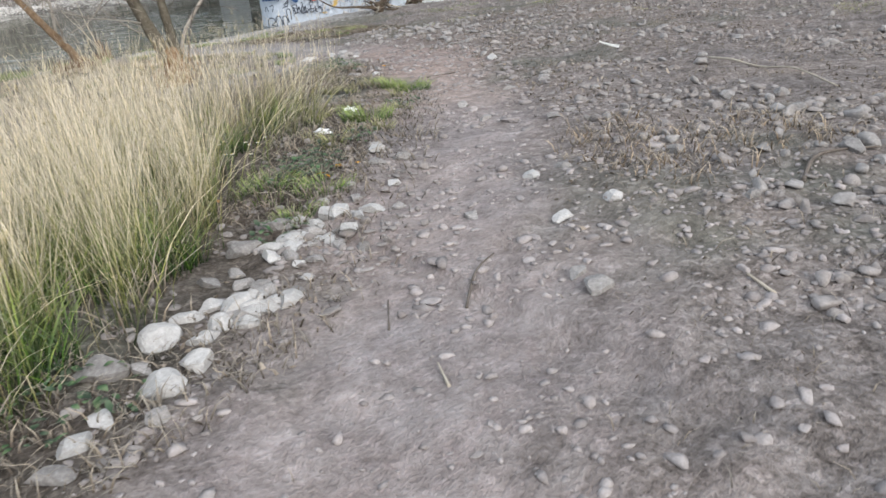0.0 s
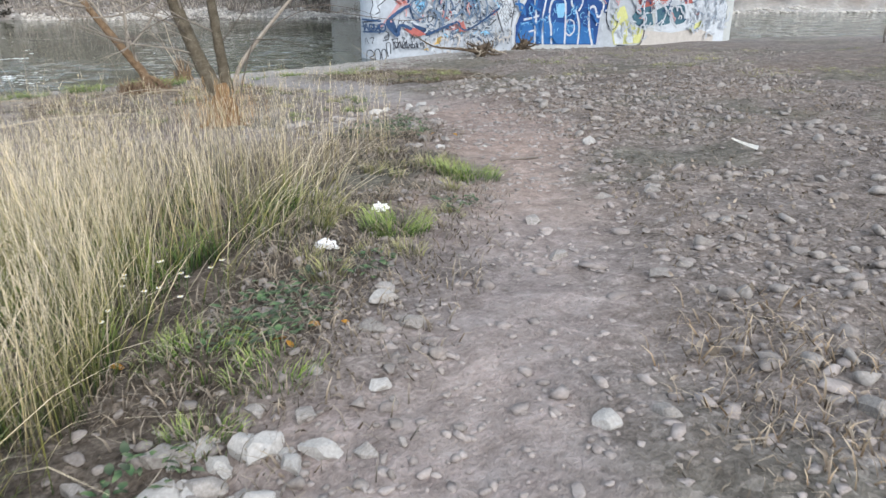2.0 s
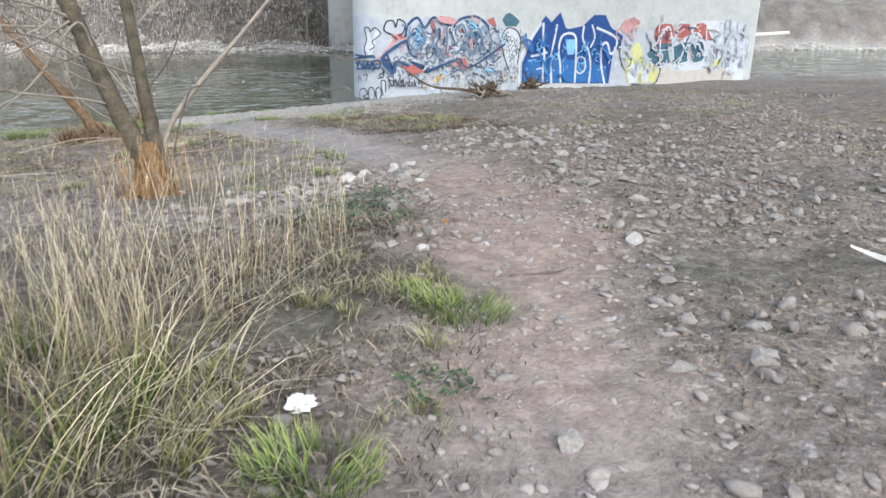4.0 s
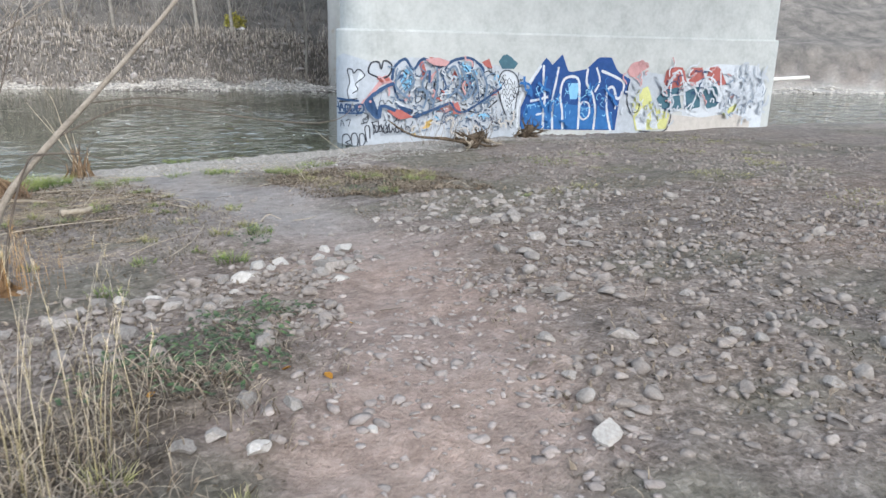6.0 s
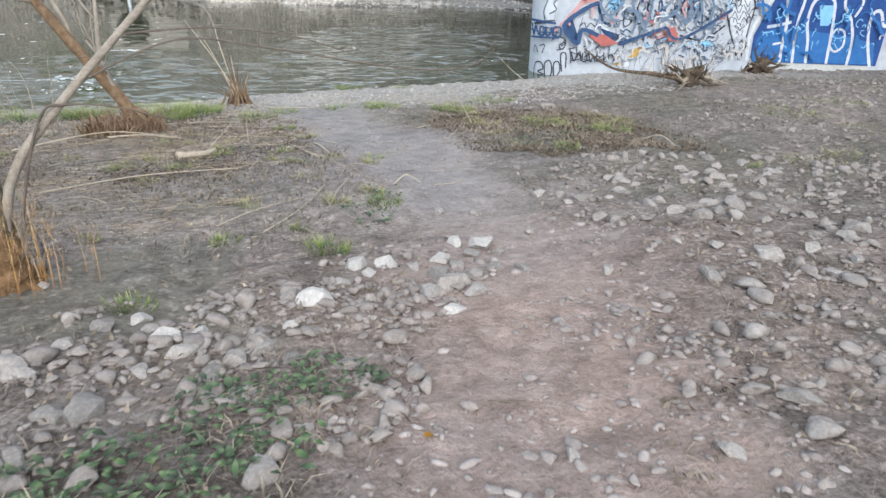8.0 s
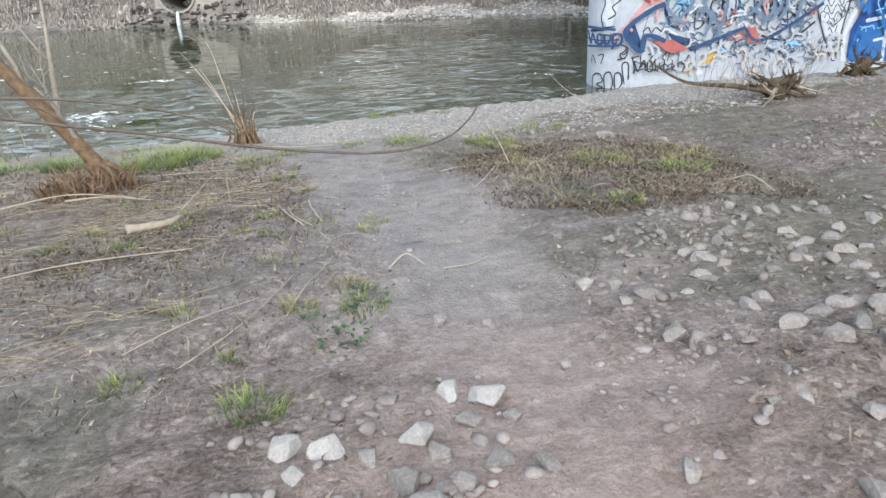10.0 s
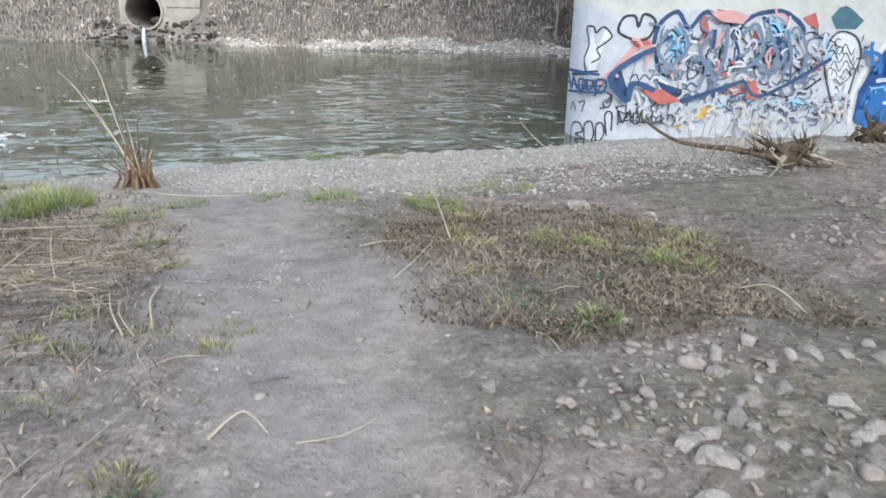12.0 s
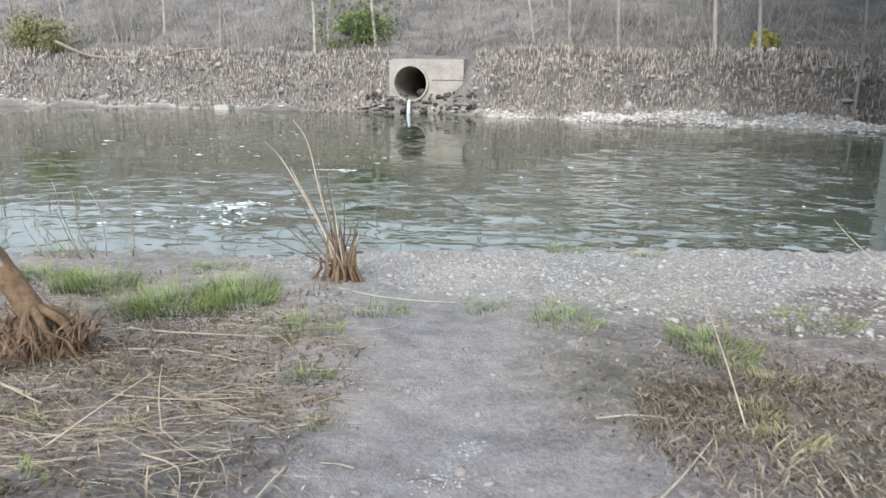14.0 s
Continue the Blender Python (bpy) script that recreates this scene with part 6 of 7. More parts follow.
shrub = tagged(new("shrub"), "coppiced shrub stump with pale dry shoots by the water", "shrub")
SB = Vector((4.82, 20.0, z_at(4.82, 20.0)))
shrub.location = SB
bm = bmesh.new()
rr = random.Random(5)
for k in range(26):
    a, q = k * 2.4, rr.uniform(.03, .2)
    x0, y0 = math.cos(a) * q, math.sin(a) * q * .8
    tube(bm, [Vector((x0 * 1.5, y0 * 1.5, -.03)), Vector((x0, y0, .12)), Vector((x0 + rr.uniform(-.1, .06), y0 + rr.uniform(-.05, .05), rr.uniform(.18, .55)))], [.026, .02, .005], 5, .25, k)
part("stump", bm, RUSSET_ROOT, shrub, "ragged russet stump")
for k, (dx, dz, bend) in enumerate(((-.40, 1.55, .12), (-.70, 1.34, .0), (-.24, 1.05, .0), (-.48, 1.10, .05), (.19, .46, 0), (-.05, .8, .0), (.1, .55, .03), (-.62, .52, .0), (-.9, .42, .02), (.02, .62, 0), (-.3, 1.25, .06), (-.16, 1.32, .02), (-.55, .95, .0), (.06, .9, .03), (-.34, .8, .0), (-.75, .7, .05), (.24, .7, .0))):
    bm = bmesh.new()
    foot = Vector((rr.uniform(-.1, .08), rr.uniform(-.06, .06), .1))
    pts = polyline([foot, Vector((dx * .45 + foot.x * .4, rr.uniform(-.05, .05), dz * .5 + .03)), Vector((dx * .85 + bend * .4, rr.uniform(-.1, .1), dz * .86)), Vector((dx, rr.uniform(-.1, .1), dz))])
    tube(bm, pts, taper(len(pts), .010, .003), 5, .05, k)
    part("shoot", bm, DRY_WOOD if k < 6 else DARK_TWIG, shrub)
for s, (bx0, by0, bz, count, label) in enumerate(((1.25, 21.1, .9, 7, "thin bare saplings at the water's edge"), (27.6, 17.2, 1.0, 14, "dark heap of bare branches"), (33.5, 19.5, 1.5, 16, "dark heap of bare branches"))):
    ob = tagged(new("shrub"), label, "shrub")
    ob.location = (bx0, by0, z_at(bx0, by0))
    for k in range(count):
        bm = bmesh.new()
        limb(bm, (rr.uniform(-.5, .5), rr.uniform(-.4, .4), -.02), (rr.uniform(-.7, .7), rr.uniform(-.4, .4), 1), bz * rr.uniform(.6, 1.2), .012 if s == 0 else .03, 0 if s == 0 else 1, rr, 5)
        part("shoot", bm, GREY_BARK if s == 0 else DARK_TWIG, ob)

# ---- driftwood roots in front of the pier ----
def root_clump(x, y, size, seed, label):
    ob = tagged(new("driftwood"), label, "driftwood")
    ob.location = (x, y, z_at(x, y))
    r = random.Random(seed)
    bm = bmesh.new()
    tube(bm, [Vector((-.12, 0, .0)) * size, Vector((0, .05, .16)) * size, Vector((.14, 0, .30)) * size, Vector((.2, 0, .38)) * size], [.13 * size, .17 * size, .12 * size, .03 * size], 9, .4, seed)
    part("root_mass", bm, DRIFTWOOD, ob, "dark broken root mass")
    for k in range(24):
        bm = bmesh.new()
        limb(bm, (r.uniform(-.3, .35) * size, r.uniform(-.1, .1) * size, r.uniform(.08, .3) * size), (r.uniform(-1, 1), r.uniform(-.6, .4), r.uniform(-.5, .6)), r.uniform(.15, .48) * size, r.uniform(.02, .05) * size, 1, r, 5)
        part("root", bm, DRIFTWOOD if k % 8 else DRY_WOOD, ob)
    return ob


drift = root_clump(12.75, 19.7, 0.95, 4, "dark driftwood stump with tangled roots before the pier")
bm = bmesh.new()
pts = polyline([Vector((-.15, 0, .12)), Vector((-.7, .1, .22)), Vector((-1.4, .3, .30)), Vector((-1.9, .5, .62))])
tube(bm, pts, taper(len(pts), .05, .012), 7, .15, 9)
part("log", bm, DRIFTWOOD, drift)
for k in range(26):
    bm = bmesh.new()
    limb(bm, (rr.uniform(-1.5, .5), rr.uniform(-.1, .3), .12), (rr.uniform(-.6, .6), rr.uniform(-.4, .3), 1), rr.uniform(.4, 0.95), .006, 1, rr, 4)
    part("twig", bm, GREY_BARK, drift)
root_clump(16.0, 22.6, 0.95, 8, "smaller driftwood root clump beside the pier")

bm = bmesh.new()
tube(bm, [Vector((27.6, 25.95, 0.30)), Vector((29.3, 25.93, 0.40)), Vector((31.45, 25.9, 0.475))], [.075, .075, .075], 10)
part("drain_pipe", bm, PLASTIC, pier, "white pipe sticking out behind the pier")

# ---- fallen sticks ----
def stick(points, radius, label, mat):
    bm = bmesh.new()
    base = points[0]
    pts = polyline([Vector((x - base[0], y - base[1], z_at(x, y) + h - z_at(*base[:2]))) for x, y, h in points])
    tube(bm, pts, taper(len(pts), radius, radius * .5), 6, .12, int(base[0] * 100))
    ob = part("stick", bm, mat, None)
    ob.location = (base[0], base[1], z_at(*base[:2]) + radius * .4)
    return tagged(ob, label, "stick", "fallen sticks")


for k in range(34):
    x0, y0, a0, ln = pick.uniform(2.6, 9.8), pick.uniform(12.6, 18.4), pick.uniform(0, 6.28), pick.uniform(.15, .5)
    x1, y1 = x0 + math.cos(a0) * ln * .5, y0 + math.sin(a0) * ln * .5
    stick([(x0, y0, 0), (x1, y1, .015), (x1 + math.cos(a0 + .4) * ln * .5, y1 + math.sin(a0 + .4) * ln * .5, .01)], pick.uniform(.003, .006), "thin dry twig lying on the soil", DRY_WOOD if k % 3 else DARK_TWIG)
for points, radius, mat in (([(5.35, 12.75, 0), (5.6, 13.1, .01), (5.75, 13.5, .01), (5.9, 13.95, .02)], .005, DRY_WOOD), ([(5.9, 13.2, 0), (6.0, 13.6, .03), (6.05, 13.85, .02), (6.16, 14.2, .03)], .005, DRY_WOOD), ([(6.55, 13.95, 0), (6.68, 14.1, .05), (6.8, 13.98, .01)], .008, DRY_WOOD),
                            ([(5.9, 16.1, 0), (5.95, 15.6, .06), (6.05, 15.2, .01)], .010, DRY_WOOD), ([(9.85, 15.6, .02), (9.95, 15.35, .1), (10.05, 15.1, .02)], .008, DRY_WOOD), ([(8.05, 17.0, .02), (8.0, 17.5, .2), (7.95, 18.2, .42)], .006, DRY_WOOD), ([(10.2, 21.0, 0), (9.9, 21.4, .3), (9.75, 21.8, .55)], .007, DRY_WOOD),
                            ([(1.9, 2.45, 0), (2.1, 2.62, .01), (2.3, 2.72, .01)], .008, DARK_TWIG), ([(1.55, 2.55, 0), (1.7, 2.78, .01)], .006, DARK_TWIG), ([(1.45, 2.0, 0), (1.52, 2.16, .01)], .007, DRY_WOOD), ([(2.75, 1.5, 0), (2.8, 1.66, .01)], .009, DRY_WOOD), ([(3.95, 2.05, 0), (4.3, 2.15, .02), (4.7, 2.0, .02)], .014, DARK_TWIG),
                            ([(7.19, 4.86, 0.03), (6.98, 4.45, 0.05), (6.92, 4.1, 0.03), (6.58, 3.58, 0.05), (6.21, 3.01, 0.03)], .014, DRY_WOOD), ([(5.35, 7.4, 0), (5.6, 7.3, .01), (5.8, 7.35, .0)], .010, DARK_TWIG), ([(7.7, 10.0, 0), (7.9, 10.15, .01)], .006, DARK_TWIG), ([(6.35, 9.8, 0), (6.5, 9.75, .01)], .005, DARK_TWIG), ([(5.0, 13.0, 0), (5.3, 13.3, .02), (5.7, 13.55, .02)], .005, DRY_WOOD),
                            ([(3.4, 14.2, .02), (4.2, 14.5, .08), (5.1, 14.6, .04)], .008, DRY_WOOD), ([(2.6, 16.1, .05), (3.5, 16.6, .1), (4.4, 16.4, .05)], .009, DRY_WOOD), ([(1.1, 13.2, .05), (2.0, 13.4, .1), (3.0, 13.9, .05)], .012, DRY_WOOD), ([(4.7, 16.0, 0), (4.85, 16.3, .15), (4.95, 16.6, .25)], .006, DRY_WOOD)):
    stick(points, radius, "dry broken stick lying on the soil", mat)
for points, radius in (([(4.45, 15.25, .03), (4.71, 15.43, .03), (4.80, 15.60, .03)], .045), ([(5.91, 15.10, .01), (5.74, 15.5, .02), (5.63, 15.87, .03)], .008), ([(5.97, 15.10, .01), (5.80, 15.45, .02), (5.73, 15.75, .02)], .006), ([(5.13, 16.34, 0), (5.12, 16.36, .2), (5.14, 16.38, .36)], .005),
                       ([(5.20, 16.06, .01), (5.45, 15.95, .02), (5.62, 15.67, .01)], .005), ([(3.5, 16.62, .03), (3.9, 16.57, .04), (4.25, 16.5, .02)], .012), ([(7.29, 17.04, .01), (7.5, 17.08, .02), (7.75, 17.06, .01)], .006), ([(7.50, 16.08, .01), (7.66, 16.35, .03), (7.84, 16.7, .06)], .007),
                       ([(4.2, 17.4, .02), (4.6, 17.5, .03), (5.1, 17.4, .02)], .006), ([(3.9, 17.9, .02), (4.4, 17.85, .04), (5.0, 18.0, .02)], .007), ([(4.6, 16.7, .01), (5.0, 16.75, .03), (5.4, 16.9, .01)], .005), ([(5.0, 19.4, .01), (5.5, 19.3, .02), (6.1, 19.35, .01)], .008)):
    stick(points, radius, "bleached dry stick lying among dead leaves", DRY_WOOD)

# ---- chalky crumbs trodden into the path ----
cr = np.random.default_rng(150)
cx = np.concatenate([6.62 + cr.normal(0, .07, 130), 6.68 + cr.normal(0, .05, 50)])
cy = np.concatenate([16.19 + cr.normal(0, .06, 130), 16.56 + cr.normal(0, .05, 50)])
tagged(pebbles("chalk_crumbs", cx, cy, cr.gamma(2.0, .004, 180) + .005, plain("chalk", [(0.38, 0.37, 0.36), (0.52, 0.51, 0.50)], 20, 0.95, 0.2, 0.003), 151, 0.35, 0.45), "white chalky crumbs trodden into the path", "crumbs", kind="stuff")

# ---- small white flowers and bright leaves beside the tall grass ----
PETAL = plain("white_petal", [(0.70, 0.70, 0.66), (0.80, 0.80, 0.77)], 30, 0.8, 0)
POLLEN = plain("yellow_floret", [(0.45, 0.33, 0.04), (0.60, 0.46, 0.08)], 40, 0.9, 0)
STALK = plain("green_stalk", [(0.05, 0.09, 0.025), (0.09, 0.14, 0.04)], 20, 0.8, 0)
AMBER = plain("amber_leaf", [(0.42, 0.20, 0.035), (0.62, 0.34, 0.07)], 20, 0.8, 0.3, 0.003)


def flower(x, y, height, seed):
    r = random.Random(seed)
    ob = tagged(new("wildflower"), "small white flower with a yellow centre on a thin stalk", "flower", "white wildflowers")
    ob.location = (x, y, z_at(x, y) - .01)
    tip = Vector((r.uniform(-.05, .05), r.uniform(-.06, .02), height))
    bm = bmesh.new()
    tube(bm, [Vector((0, 0, 0)), tip * .5 + Vector((.01, 0, 0)), tip], [.002, .0016, .0012], 4)
    part("stalk", bm, STALK, ob)
    bm = bmesh.new()
    for k in range(9):
        a = k * 2 * math.pi / 9 + r.uniform(-.1, .1)
        ca, sa = math.cos(a), math.sin(a)
        ring = [(.003, -.0022, 0), (.011, -.0032, .001), (.014, 0, .0), (.011, .0032, .001), (.003, .0022, 0)]
        bm.faces.new([bm.verts.new(tip + Vector((ca * u - sa * v, sa * u + ca * v, w))) for u, v, w in ring])
    part("petal_ring", bm, PETAL, ob)
    bm = bmesh.new()
    bmesh.ops.create_icosphere(bm, subdivisions=1, radius=.0045, matrix=Matrix.Translation(tip + Vector((0, 0, .002))))
    part("flower_centre", bm, POLLEN, ob)


for k, (x, y) in enumerate(((1.82, 5.31), (2.09, 5.44), (2.07, 5.02), (2.12, 5.06), (2.08, 4.93), (1.98, 5.08), (1.89, 5.0), (1.88, 5.25), (2.29, 5.21), (2.33, 5.28), (1.86, 5.34), (2.06, 5.38), (1.72, 4.85), (1.78, 4.95))):
    flower(x - .02, y + .05, .24 + .02 * (k % 4), k)


def leaf(x, y, size, seed):
    r = random.Random(seed)
    bm = bmesh.new()
    ring = [(-.5, 0), (-.25, .26), (.1, .3), (.35, .16), (.5, 0), (.35, -.16), (.1, -.3), (-.25, -.26)]
    vs = [bm.verts.new((u * size, v * size, size * (.25 * abs(v) * 2 + .12 * u * u))) for u, v in ring]
    mid = bm.verts.new((0, 0, 0))
    for k in range(8):
        bm.faces.new((vs[k], vs[(k + 1) % 8], mid))
    bmesh.ops.solidify(bm, geom=bm.faces[:], thickness=.0015)
    ob = part("fallen_leaf", bm, AMBER, None)
    ob.matrix_world = pose(x, y, z_at(x, y) + size * .12, r.uniform(-25, 25), r.uniform(-25, 25), r.uniform(0, 360))
    tagged(ob, "curled amber fallen leaf on dark soil", "leaf", "amber leaves")


for k, (x, y, size) in enumerate(((2.39, 4.66, .08), (2.42, 4.60, .06), (1.73, 4.88, .07), (2.58, 4.73, .07), (2.72, 4.68, .05), (5.62, 8.75, .07), (5.45, 8.95, .06), (6.05, 9.55, .06), (5.1, 9.0, .07), (4.75, 8.85, .06))):
    leaf(x, y, size, k)

# ---- litter that people left ----
def crumple(x, y, size, seed):
    r = random.Random(seed)
    bm = bmesh.new()
    bmesh.ops.create_icosphere(bm, subdivisions=3, radius=size / 2)
    for v in bm.verts:
        n1 = noise.noise(v.co * (7 / size * .5) + Vector((seed, 0, 0)))
        v.co *= 1 + 0.9 * n1 + 0.55 * noise.noise(v.co * (16 / size * .5))
        v.co.x *= 1.15
        v.co.z = max(-size * .12, v.co.z * .55)
    ob = part("tissue", bm, TISSUE, None, smooth=False)
    ob.location = (x, y, z_at(x, y) + size * .12)
    ob.rotation_euler[2] = r.uniform(0, 6)
    return tagged(ob, "crumpled white paper tissue lying in weeds", "tissue", "crumpled tissues")


crumple(3.63, 6.30, .095, 1)
crumple(3.02, 5.74, .10, 2)
bm = bmesh.new()
for i in range(13):
    t = i / 12
    w = .055 * math.sin(math.pi * (0.04 + 0.9 * t) ** 1.6 / math.pi ** 0.6) + .003
    x, y, z = (t - .5) * .25, .05 * (1 - (2 * t - 1) ** 2), .012 + .02 * (2 * t - 1) ** 2
    for s, h in ((-1, 0), (-.4, .016), (.4, .016), (1, 0)):
        bm.verts.new((x, y + s * w, z + h))
bm.verts.ensure_lookup_table()
for i in range(12):
    for k in range(3):
        bm.faces.new([bm.verts[j] for j in (4 * i + k, 4 * i + k + 1, 4 * i + k + 5, 4 * i + k + 4)])
bmesh.ops.solidify(bm, geom=bm.faces[:], thickness=.006)
scrap = part("plastic_scrap", bm, PLASTIC, None)
scrap.matrix_world = pose(7.32, 6.34, z_at(7.32, 6.34) + .05, 4, 14, -54)
tagged(scrap, "curved white scrap of plastic lying on soil", "scrap")
for x, y, s in ((14.9, 51.3, .35), (18.2, 50.5, .16), (16.3, 52.6, .14)):
    ob = crumple(x, y, s, int(x * 10))
    ob.name = "litter_bag"
    tagged(ob, "scrap of white litter on the far bank", "litter", "white litter")

# ---- culvert in the far bank ----
culvert = tagged(new("culvert"), "concrete culvert outfall with a round pipe in the far bank", "culvert")
culvert.location = (-1.86, 49.9, 0.18)
bm = bmesh.new()
N = 40
outer, inner, back_o, back_i = [], [], [], []
for k in range(N):
    a = 2 * math.pi * k / N
    c, s = math.cos(a), math.sin(a)
    m = max(abs(c) / 1.08, abs(s) / (1.16 if s > 0 else .95))
    outer.append(bm.verts.new((c / m, 0, s / m)))
    inner.append(bm.verts.new((c * .80, 0, s * .80)))
    back_o.append(bm.verts.new((c / m, 1.9, s / m)))
    back_i.append(bm.verts.new((c * .80, 9.0, s * .80)))
for k in range(N):
    j = (k + 1) % N
    bm.faces.new((outer[k], outer[j], inner[j], inner[k]))
    bm.faces.new((outer[j], outer[k], back_o[k], back_o[j]))
    bm.faces.new((inner[k], inner[j], back_i[j], back_i[k]))
bm.faces.new(back_i)
bmesh.ops.recalc_face_normals(bm, faces=bm.faces)
part("headwall", bm, OLD_CONCRETE, culvert, smooth=False)
bm = bmesh.new()
prof = ((.80, -.02), (.80, -.10), (.82, -.12), (.90, -.11), (.91, -.09), (.91, .002))
rings = [[bm.verts.new((r0 * math.cos(2 * math.pi * k / N), y0, r0 * math.sin(2 * math.pi * k / N))) for k in range(N)] for r0, y0 in prof]
for low, high in zip(rings, rings[1:]):
    for k in range(N):
        j = (k + 1) % N
        bm.faces.new((low[k], low[j], high[j], high[k]))
part("pipe", bm, OLD_CONCRETE, culvert)
for z0, z1 in ((-.93, .14), (.16, 1.15)):
    bm = bmesh.new()
    bmesh.ops.create_cube(bm, size=1, matrix=Matrix.LocRotScale((1.86, .55, (z0 + z1) / 2), None, (1.54, 1.3, z1 - z0)))
    bmesh.ops.bevel(bm, geom=bm.edges[:], offset=.03, segments=2, affect="EDGES")
    part("block", bm, OLD_CONCRETE, culvert, smooth=False)
bm = bmesh.new()
pts = polyline([Vector((0.02, -.35, -.79)), Vector((0.05, -.55, -.84)), Vector((0.06, -.68, -1.1)), Vector((0.06, -.72, -1.42))])
tube(bm, pts, taper(len(pts), .06, .11), 8, .15, 3)
part("water_jet", bm, plain("falling_water", [(0.45, 0.52, 0.56), (0.62, 0.68, 0.72)], 14, 0.15, 0.4, 0.02), culvert, "pale water running from the pipe")
bm = bmesh.new()
bmesh.ops.create_cube(bm, size=1, matrix=Matrix.LocRotScale((-405.4 / 42, -.4, -1.32), None, (.8, .5, .3)))
bmesh.ops.bevel(bm, geom=bm.edges[:], offset=.05, segments=2, affect="EDGES")
blk = part("concrete_block", bm, PALE, None, smooth=False)
blk.location = (-1.86, 49.6, 0.18)
tagged(blk, "pale concrete block at the far waterline", "block")

# ---- a fallen branch on the far bank, wet stones darkened for the shadow under the outfall ----
bough = tagged(new("fallen_branch"), "long bleached fallen branch lying on the far bank", "branch")
FB = Vector((-17.98, 51.3, 0.0))
FB.z = z_at(FB.x, FB.y)
bough.location = FB
bm = bmesh.new()
pts = polyline([Vector((x, y, max(z, z_at(x, y) + .08))) - FB for x, y, z in [(-22.22, 51.0, 2.15), (-20.14, 51.15, 1.38), (-17.98, 51.3, 1.14), (-16.09, 51.45, 1.25), (-14.82, 51.6, 1.72), (-13.28, 51.75, 1.84)]])
tube(bm, pts, taper(len(pts), .09, .05), 7, .12, 71)
part("bough", bm, GREY_BARK, bough)
rr = random.Random(72)
for k in (4, 9, 15, 21):
    bm = bmesh.new()
    limb(bm, pts[k], (rr.uniform(-.6, 1), rr.uniform(-.4, .2), rr.uniform(.1, .8)), rr.uniform(.8, 1.6), .035, 1, rr, 5)
    part("side_branch", bm, GREY_BARK, bough)
wr = np.random.default_rng(91)
wx = wr.uniform(-4.6, 1.6, 170)
tagged(pebbles("shaded_wet_rubble", wx, far_shore(wx) + wr.uniform(-.1, .7, 170), wr.gamma(2.0, .06, 170) + .1, plain("shaded_wet_stone", [(0.02, 0.019, 0.017), (0.05, 0.046, 0.04), (0.11, 0.10, 0.09)], 5, 0.35, 0.3, 0.01), 92, 0.6, 0.3, cuts=7), "wet rubble with the shadow under the culvert outfall in its colour", "rubble", kind="stuff")

# ---- foam on the river ----
fr = np.random.default_rng(77)
fxs, fys, fzs = [], [], []
for cx, cy, sx, sy, n in ((1.3, 29.6, .30, .10, 40), (1.25, 25.0, .30, .28, 70), (1.1, 24.0, .6, .3, 30), (1.7, 23.7, .4, .15, 12), (-8.1, 34.1, .5, .12, 14), (-11.5, 36.4, .3, .1, 5), (-1, 31, 7, 5, 130)):
    fxs.append(cx + fr.normal(0, sx, n)), fys.append(cy + fr.normal(0, sy, n))
fxs, fys = np.concatenate(fxs), np.concatenate(fys)
FOAM = plain("foam", [(0.55, 0.59, 0.60), (0.76, 0.79, 0.80)], 10, 0.5, 0.3, 0.01)
tagged(pebbles("foam", fxs, fys, fr.gamma(2.0, .03, len(fxs)) + .03, FOAM, 78, 0.07, 0.3, base=np.full(len(fxs), WATER - .002)), "flecks of pale foam on the river", "foam", kind="stuff")

# ---- far bank: reeds, bushes and bare trees ----
n = 15000
r = np.random.default_rng(81)
BANK_STALK = blade_material("bank_stubble", (0.09, 0.077, 0.066), (0.27, 0.24, 0.21), (0.47, 0.425, 0.38))
bx = r.uniform(-45, 24, n)
by = far_shore(bx) + gravel_width(bx) + .05 + 2.7 * r.beta(1.0, 1.2, n)
clear = ~((np.abs(bx + 1.0) < 2.2) & (by < 53))
bx, by, n = bx[clear], by[clear], int(clear.sum())
tagged(blades("bank_reeds", bx, by, r.uniform(.2, .5, n), r.uniform(.02, .35, n), r.uniform(.03, .085, n), BANK_STALK, 82, segments=2), "dead grey-brown reeds and grass on the far bank", "reeds", kind="stuff")
n = 12000
bx = r.uniform(-60, 40, n)
by = far_shore(bx) + 3 + r.uniform(0, 1, n) ** 1.5 * 28
tagged(blades("slope_grass", bx, by, r.uniform(.3, 1.0, n), r.uniform(.2, 1.0, n), r.uniform(.02, .06, n), REED, 83, segments=2), "dead grass and brush on the far slope", "grass", kind="stuff")


def bare_tree(height, seed, bushy):
    ob = tagged(new("tree"), "slender leafless tree with pale bark on the far slope", "tree", "bare trees on the far slope")
    r = random.Random(seed)
    bm = bmesh.new()
    pts = polyline([Vector((0, 0, -.2)), Vector((r.uniform(-.2, .2), 0, height * .3)), Vector((r.uniform(-.5, .5), r.uniform(-.3, .3), height * .65)), Vector((r.uniform(-.8, .8), 0, height))])
    tube(bm, pts, taper(len(pts), .045 + .007 * height, .012), 6, .08, seed)
    part("trunk", bm, FAR_TRUNK, ob)
    bm = bmesh.new()
    for _ in range(bushy):
        p = pts[r.randint(2, len(pts) - 2)]
        limb(bm, p, (r.uniform(-1, 1), r.uniform(-1, 1), r.uniform(.2, 1.1)), height * r.uniform(.18, .36), .022, 2, r, 3)
    tagged(part("branches", bm, FAR_TRUNK, ob), kind="stuff")
    return ob


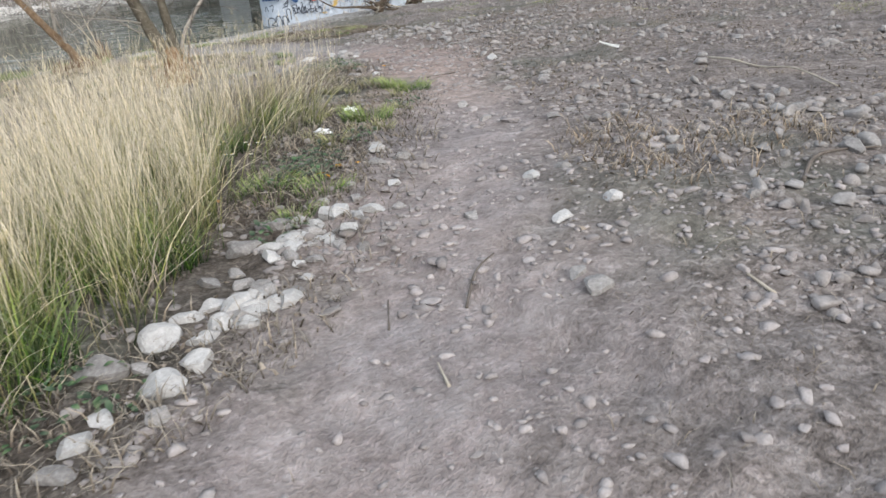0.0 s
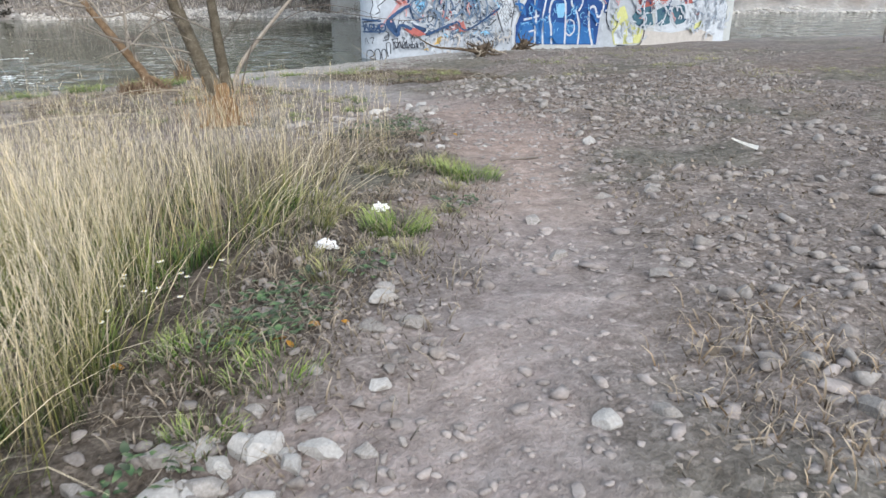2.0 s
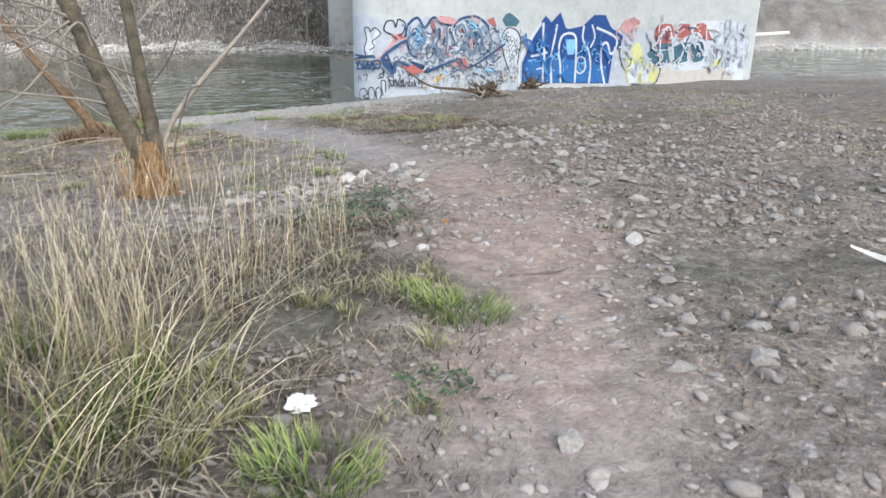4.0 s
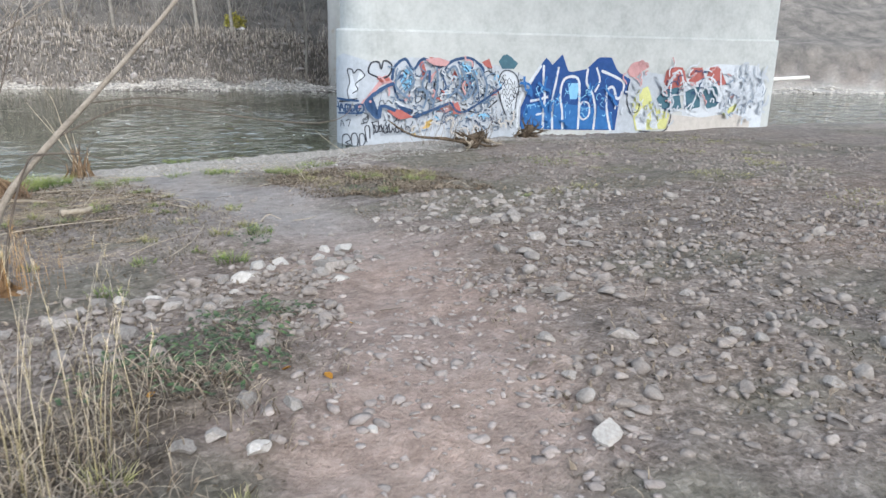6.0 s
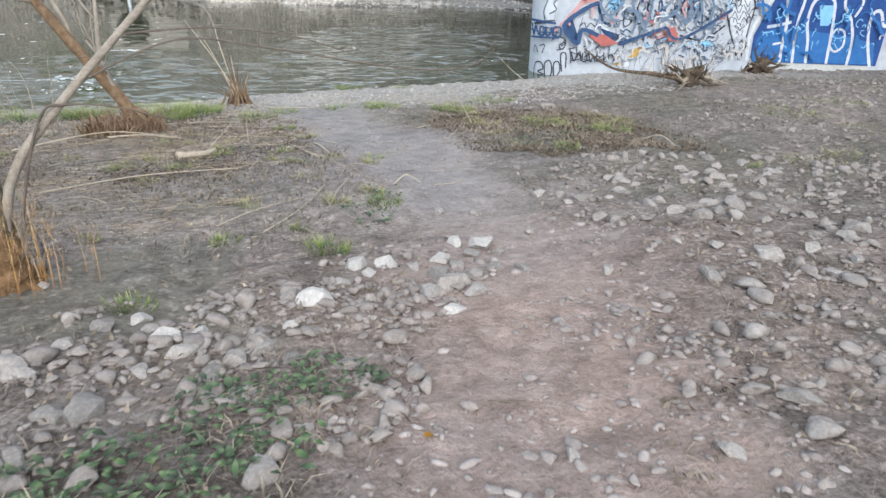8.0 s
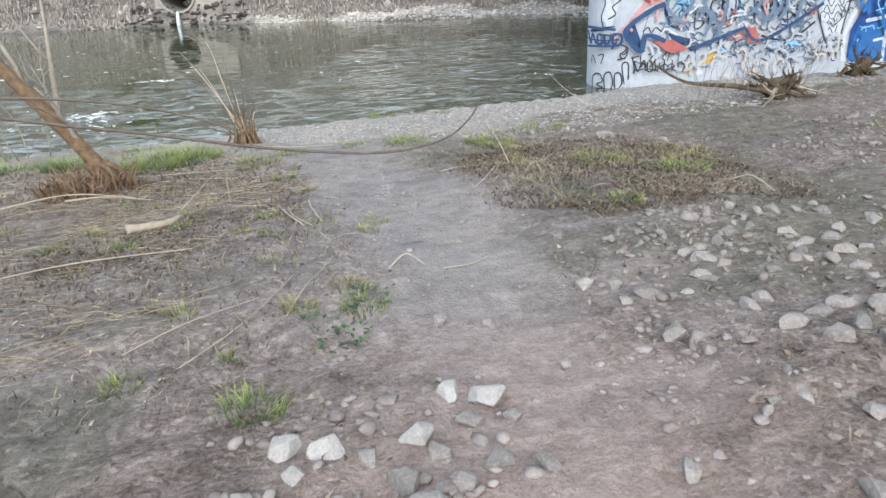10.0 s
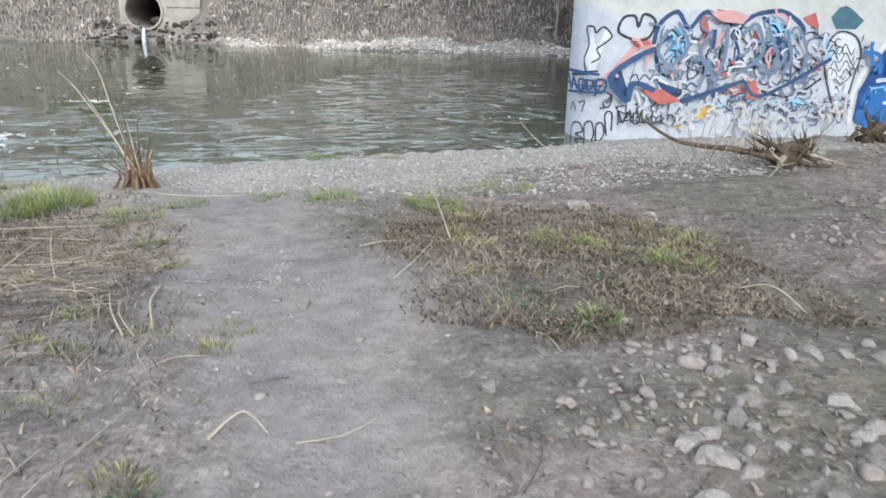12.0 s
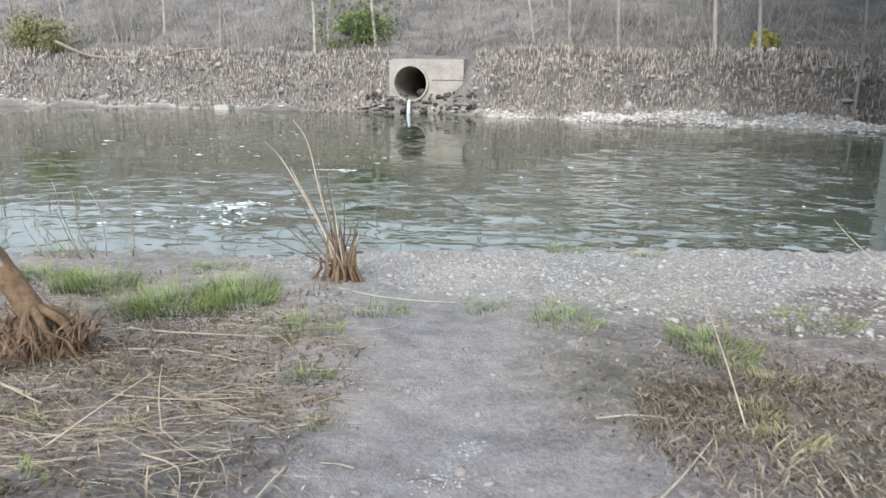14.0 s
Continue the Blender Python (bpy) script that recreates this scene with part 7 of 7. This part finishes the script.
protos = [bare_tree(8.5, 1, 13), bare_tree(6.5, 2, 12), bare_tree(10, 3, 14), bare_tree(4.5, 4, 12)]
spots = random.Random(9)
places = [(-7.8, 52.6), (-13.5, 53), (12.3, 50.6), (18.6, 51), (-4.6, 53.4)]
while len(places) < 46:
    x = spots.uniform(-38, 34)
    places.append((x, float(far_shore(x)) + 4 + spots.random() ** 1.3 * 22))
for i, (x, y) in enumerate(places):
    m = pose(x, y, z_at(x, y), spots.uniform(-6, 6), spots.uniform(-6, 6), spots.uniform(0, 360))
    if i < len(protos):
        protos[i].matrix_basis = m
    else:
        copy_thing(protos[i % 4], m)


def brush(x, y, size, seed, mat, label):
    """A bush of many small leaves on thin stems."""
    ob = tagged(new("bush"), label, "bush")
    z0 = z_at(x, y)
    ob.location = (x, y, z0)
    r = random.Random(seed)
    bm = bmesh.new()
    for _ in range(9):
        limb(bm, (r.uniform(-.3, .3) * size, r.uniform(-.3, .3) * size, -.05), (r.uniform(-.6, .6), r.uniform(-.6, .6), 1), size * r.uniform(.8, 1.3), .03, 1, r, 4)
    part("stems", bm, GREY_BARK, ob)
    q = np.random.default_rng(seed)
    k = 2600
    d = q.normal(0, 1, (k, 3)) * np.array([.42, .36, .38]) * size
    lumps = value_noise(d[:, 0] * 3, d[:, 2] * 3, size * .8, seed) > -.12
    d = d[lumps]
    k = len(d)
    lv = blades("leaves", x + d[:, 0], y + d[:, 1], q.uniform(.10, .22, k), q.uniform(.3, 1.2, k), q.uniform(.05, .11, k), mat, seed, base=z0 + np.abs(d[:, 2] + size * .65), segments=2, parent=ob, origin=(x, y, z0))
    return ob


IVY = blade_material("evergreen_leaf", (0.06, 0.09, 0.03), (0.13, 0.19, 0.055), (0.22, 0.28, 0.10))
OLIVE = blade_material("olive_leaf", (0.13, 0.13, 0.05), (0.22, 0.22, 0.09), (0.32, 0.31, 0.14))
YELLOW_LEAF = blade_material("yellow_leaf", (0.30, 0.27, 0.05), (0.46, 0.42, 0.08), (0.58, 0.54, 0.14))
brush(-6.2, 53.2, 1.7, 21, IVY, "evergreen bush on the far slope")
brush(-5.2, 54.2, 1.5, 22, IVY, "evergreen bush on the far slope")
brush(-25.0, 52.6, 1.5, 23, OLIVE, "olive-green bush on the far bank")
brush(-23.2, 52.2, 1.2, 24, OLIVE, "olive-green bush on the far bank")
brush(14.6, 51.6, .5, 25, YELLOW_LEAF, "small bush with yellow leaves")


def thicket(height, seed):
    ob = tagged(new("thicket"), "grey leafless thicket on the far slope", "bush", "thickets on the far slope")
    r = random.Random(seed)
    for _ in range(12):
        bm = bmesh.new()
        limb(bm, (r.uniform(-.9, .9), r.uniform(-.6, .6), -.1), (r.uniform(-.5, .5), r.uniform(-.5, .5), 1), height * r.uniform(.6, 1.2), .022, 2, r, 3)
        part("stem", bm, FAR_TRUNK, ob)
    return ob


bushes = [thicket(1.6, 1), thicket(2.2, 2), thicket(2.8, 3)]
for i in range(44):
    x = spots.uniform(-36, 34)
    y = float(far_shore(x)) + float(gravel_width(x)) + spots.uniform(3.0, 13)
    m = pose(x, y, z_at(x, y), 0, 0, spots.uniform(0, 360))
    if i < 3:
        bushes[i].matrix_basis = m
    else:
        copy_thing(bushes[i % 3], m)
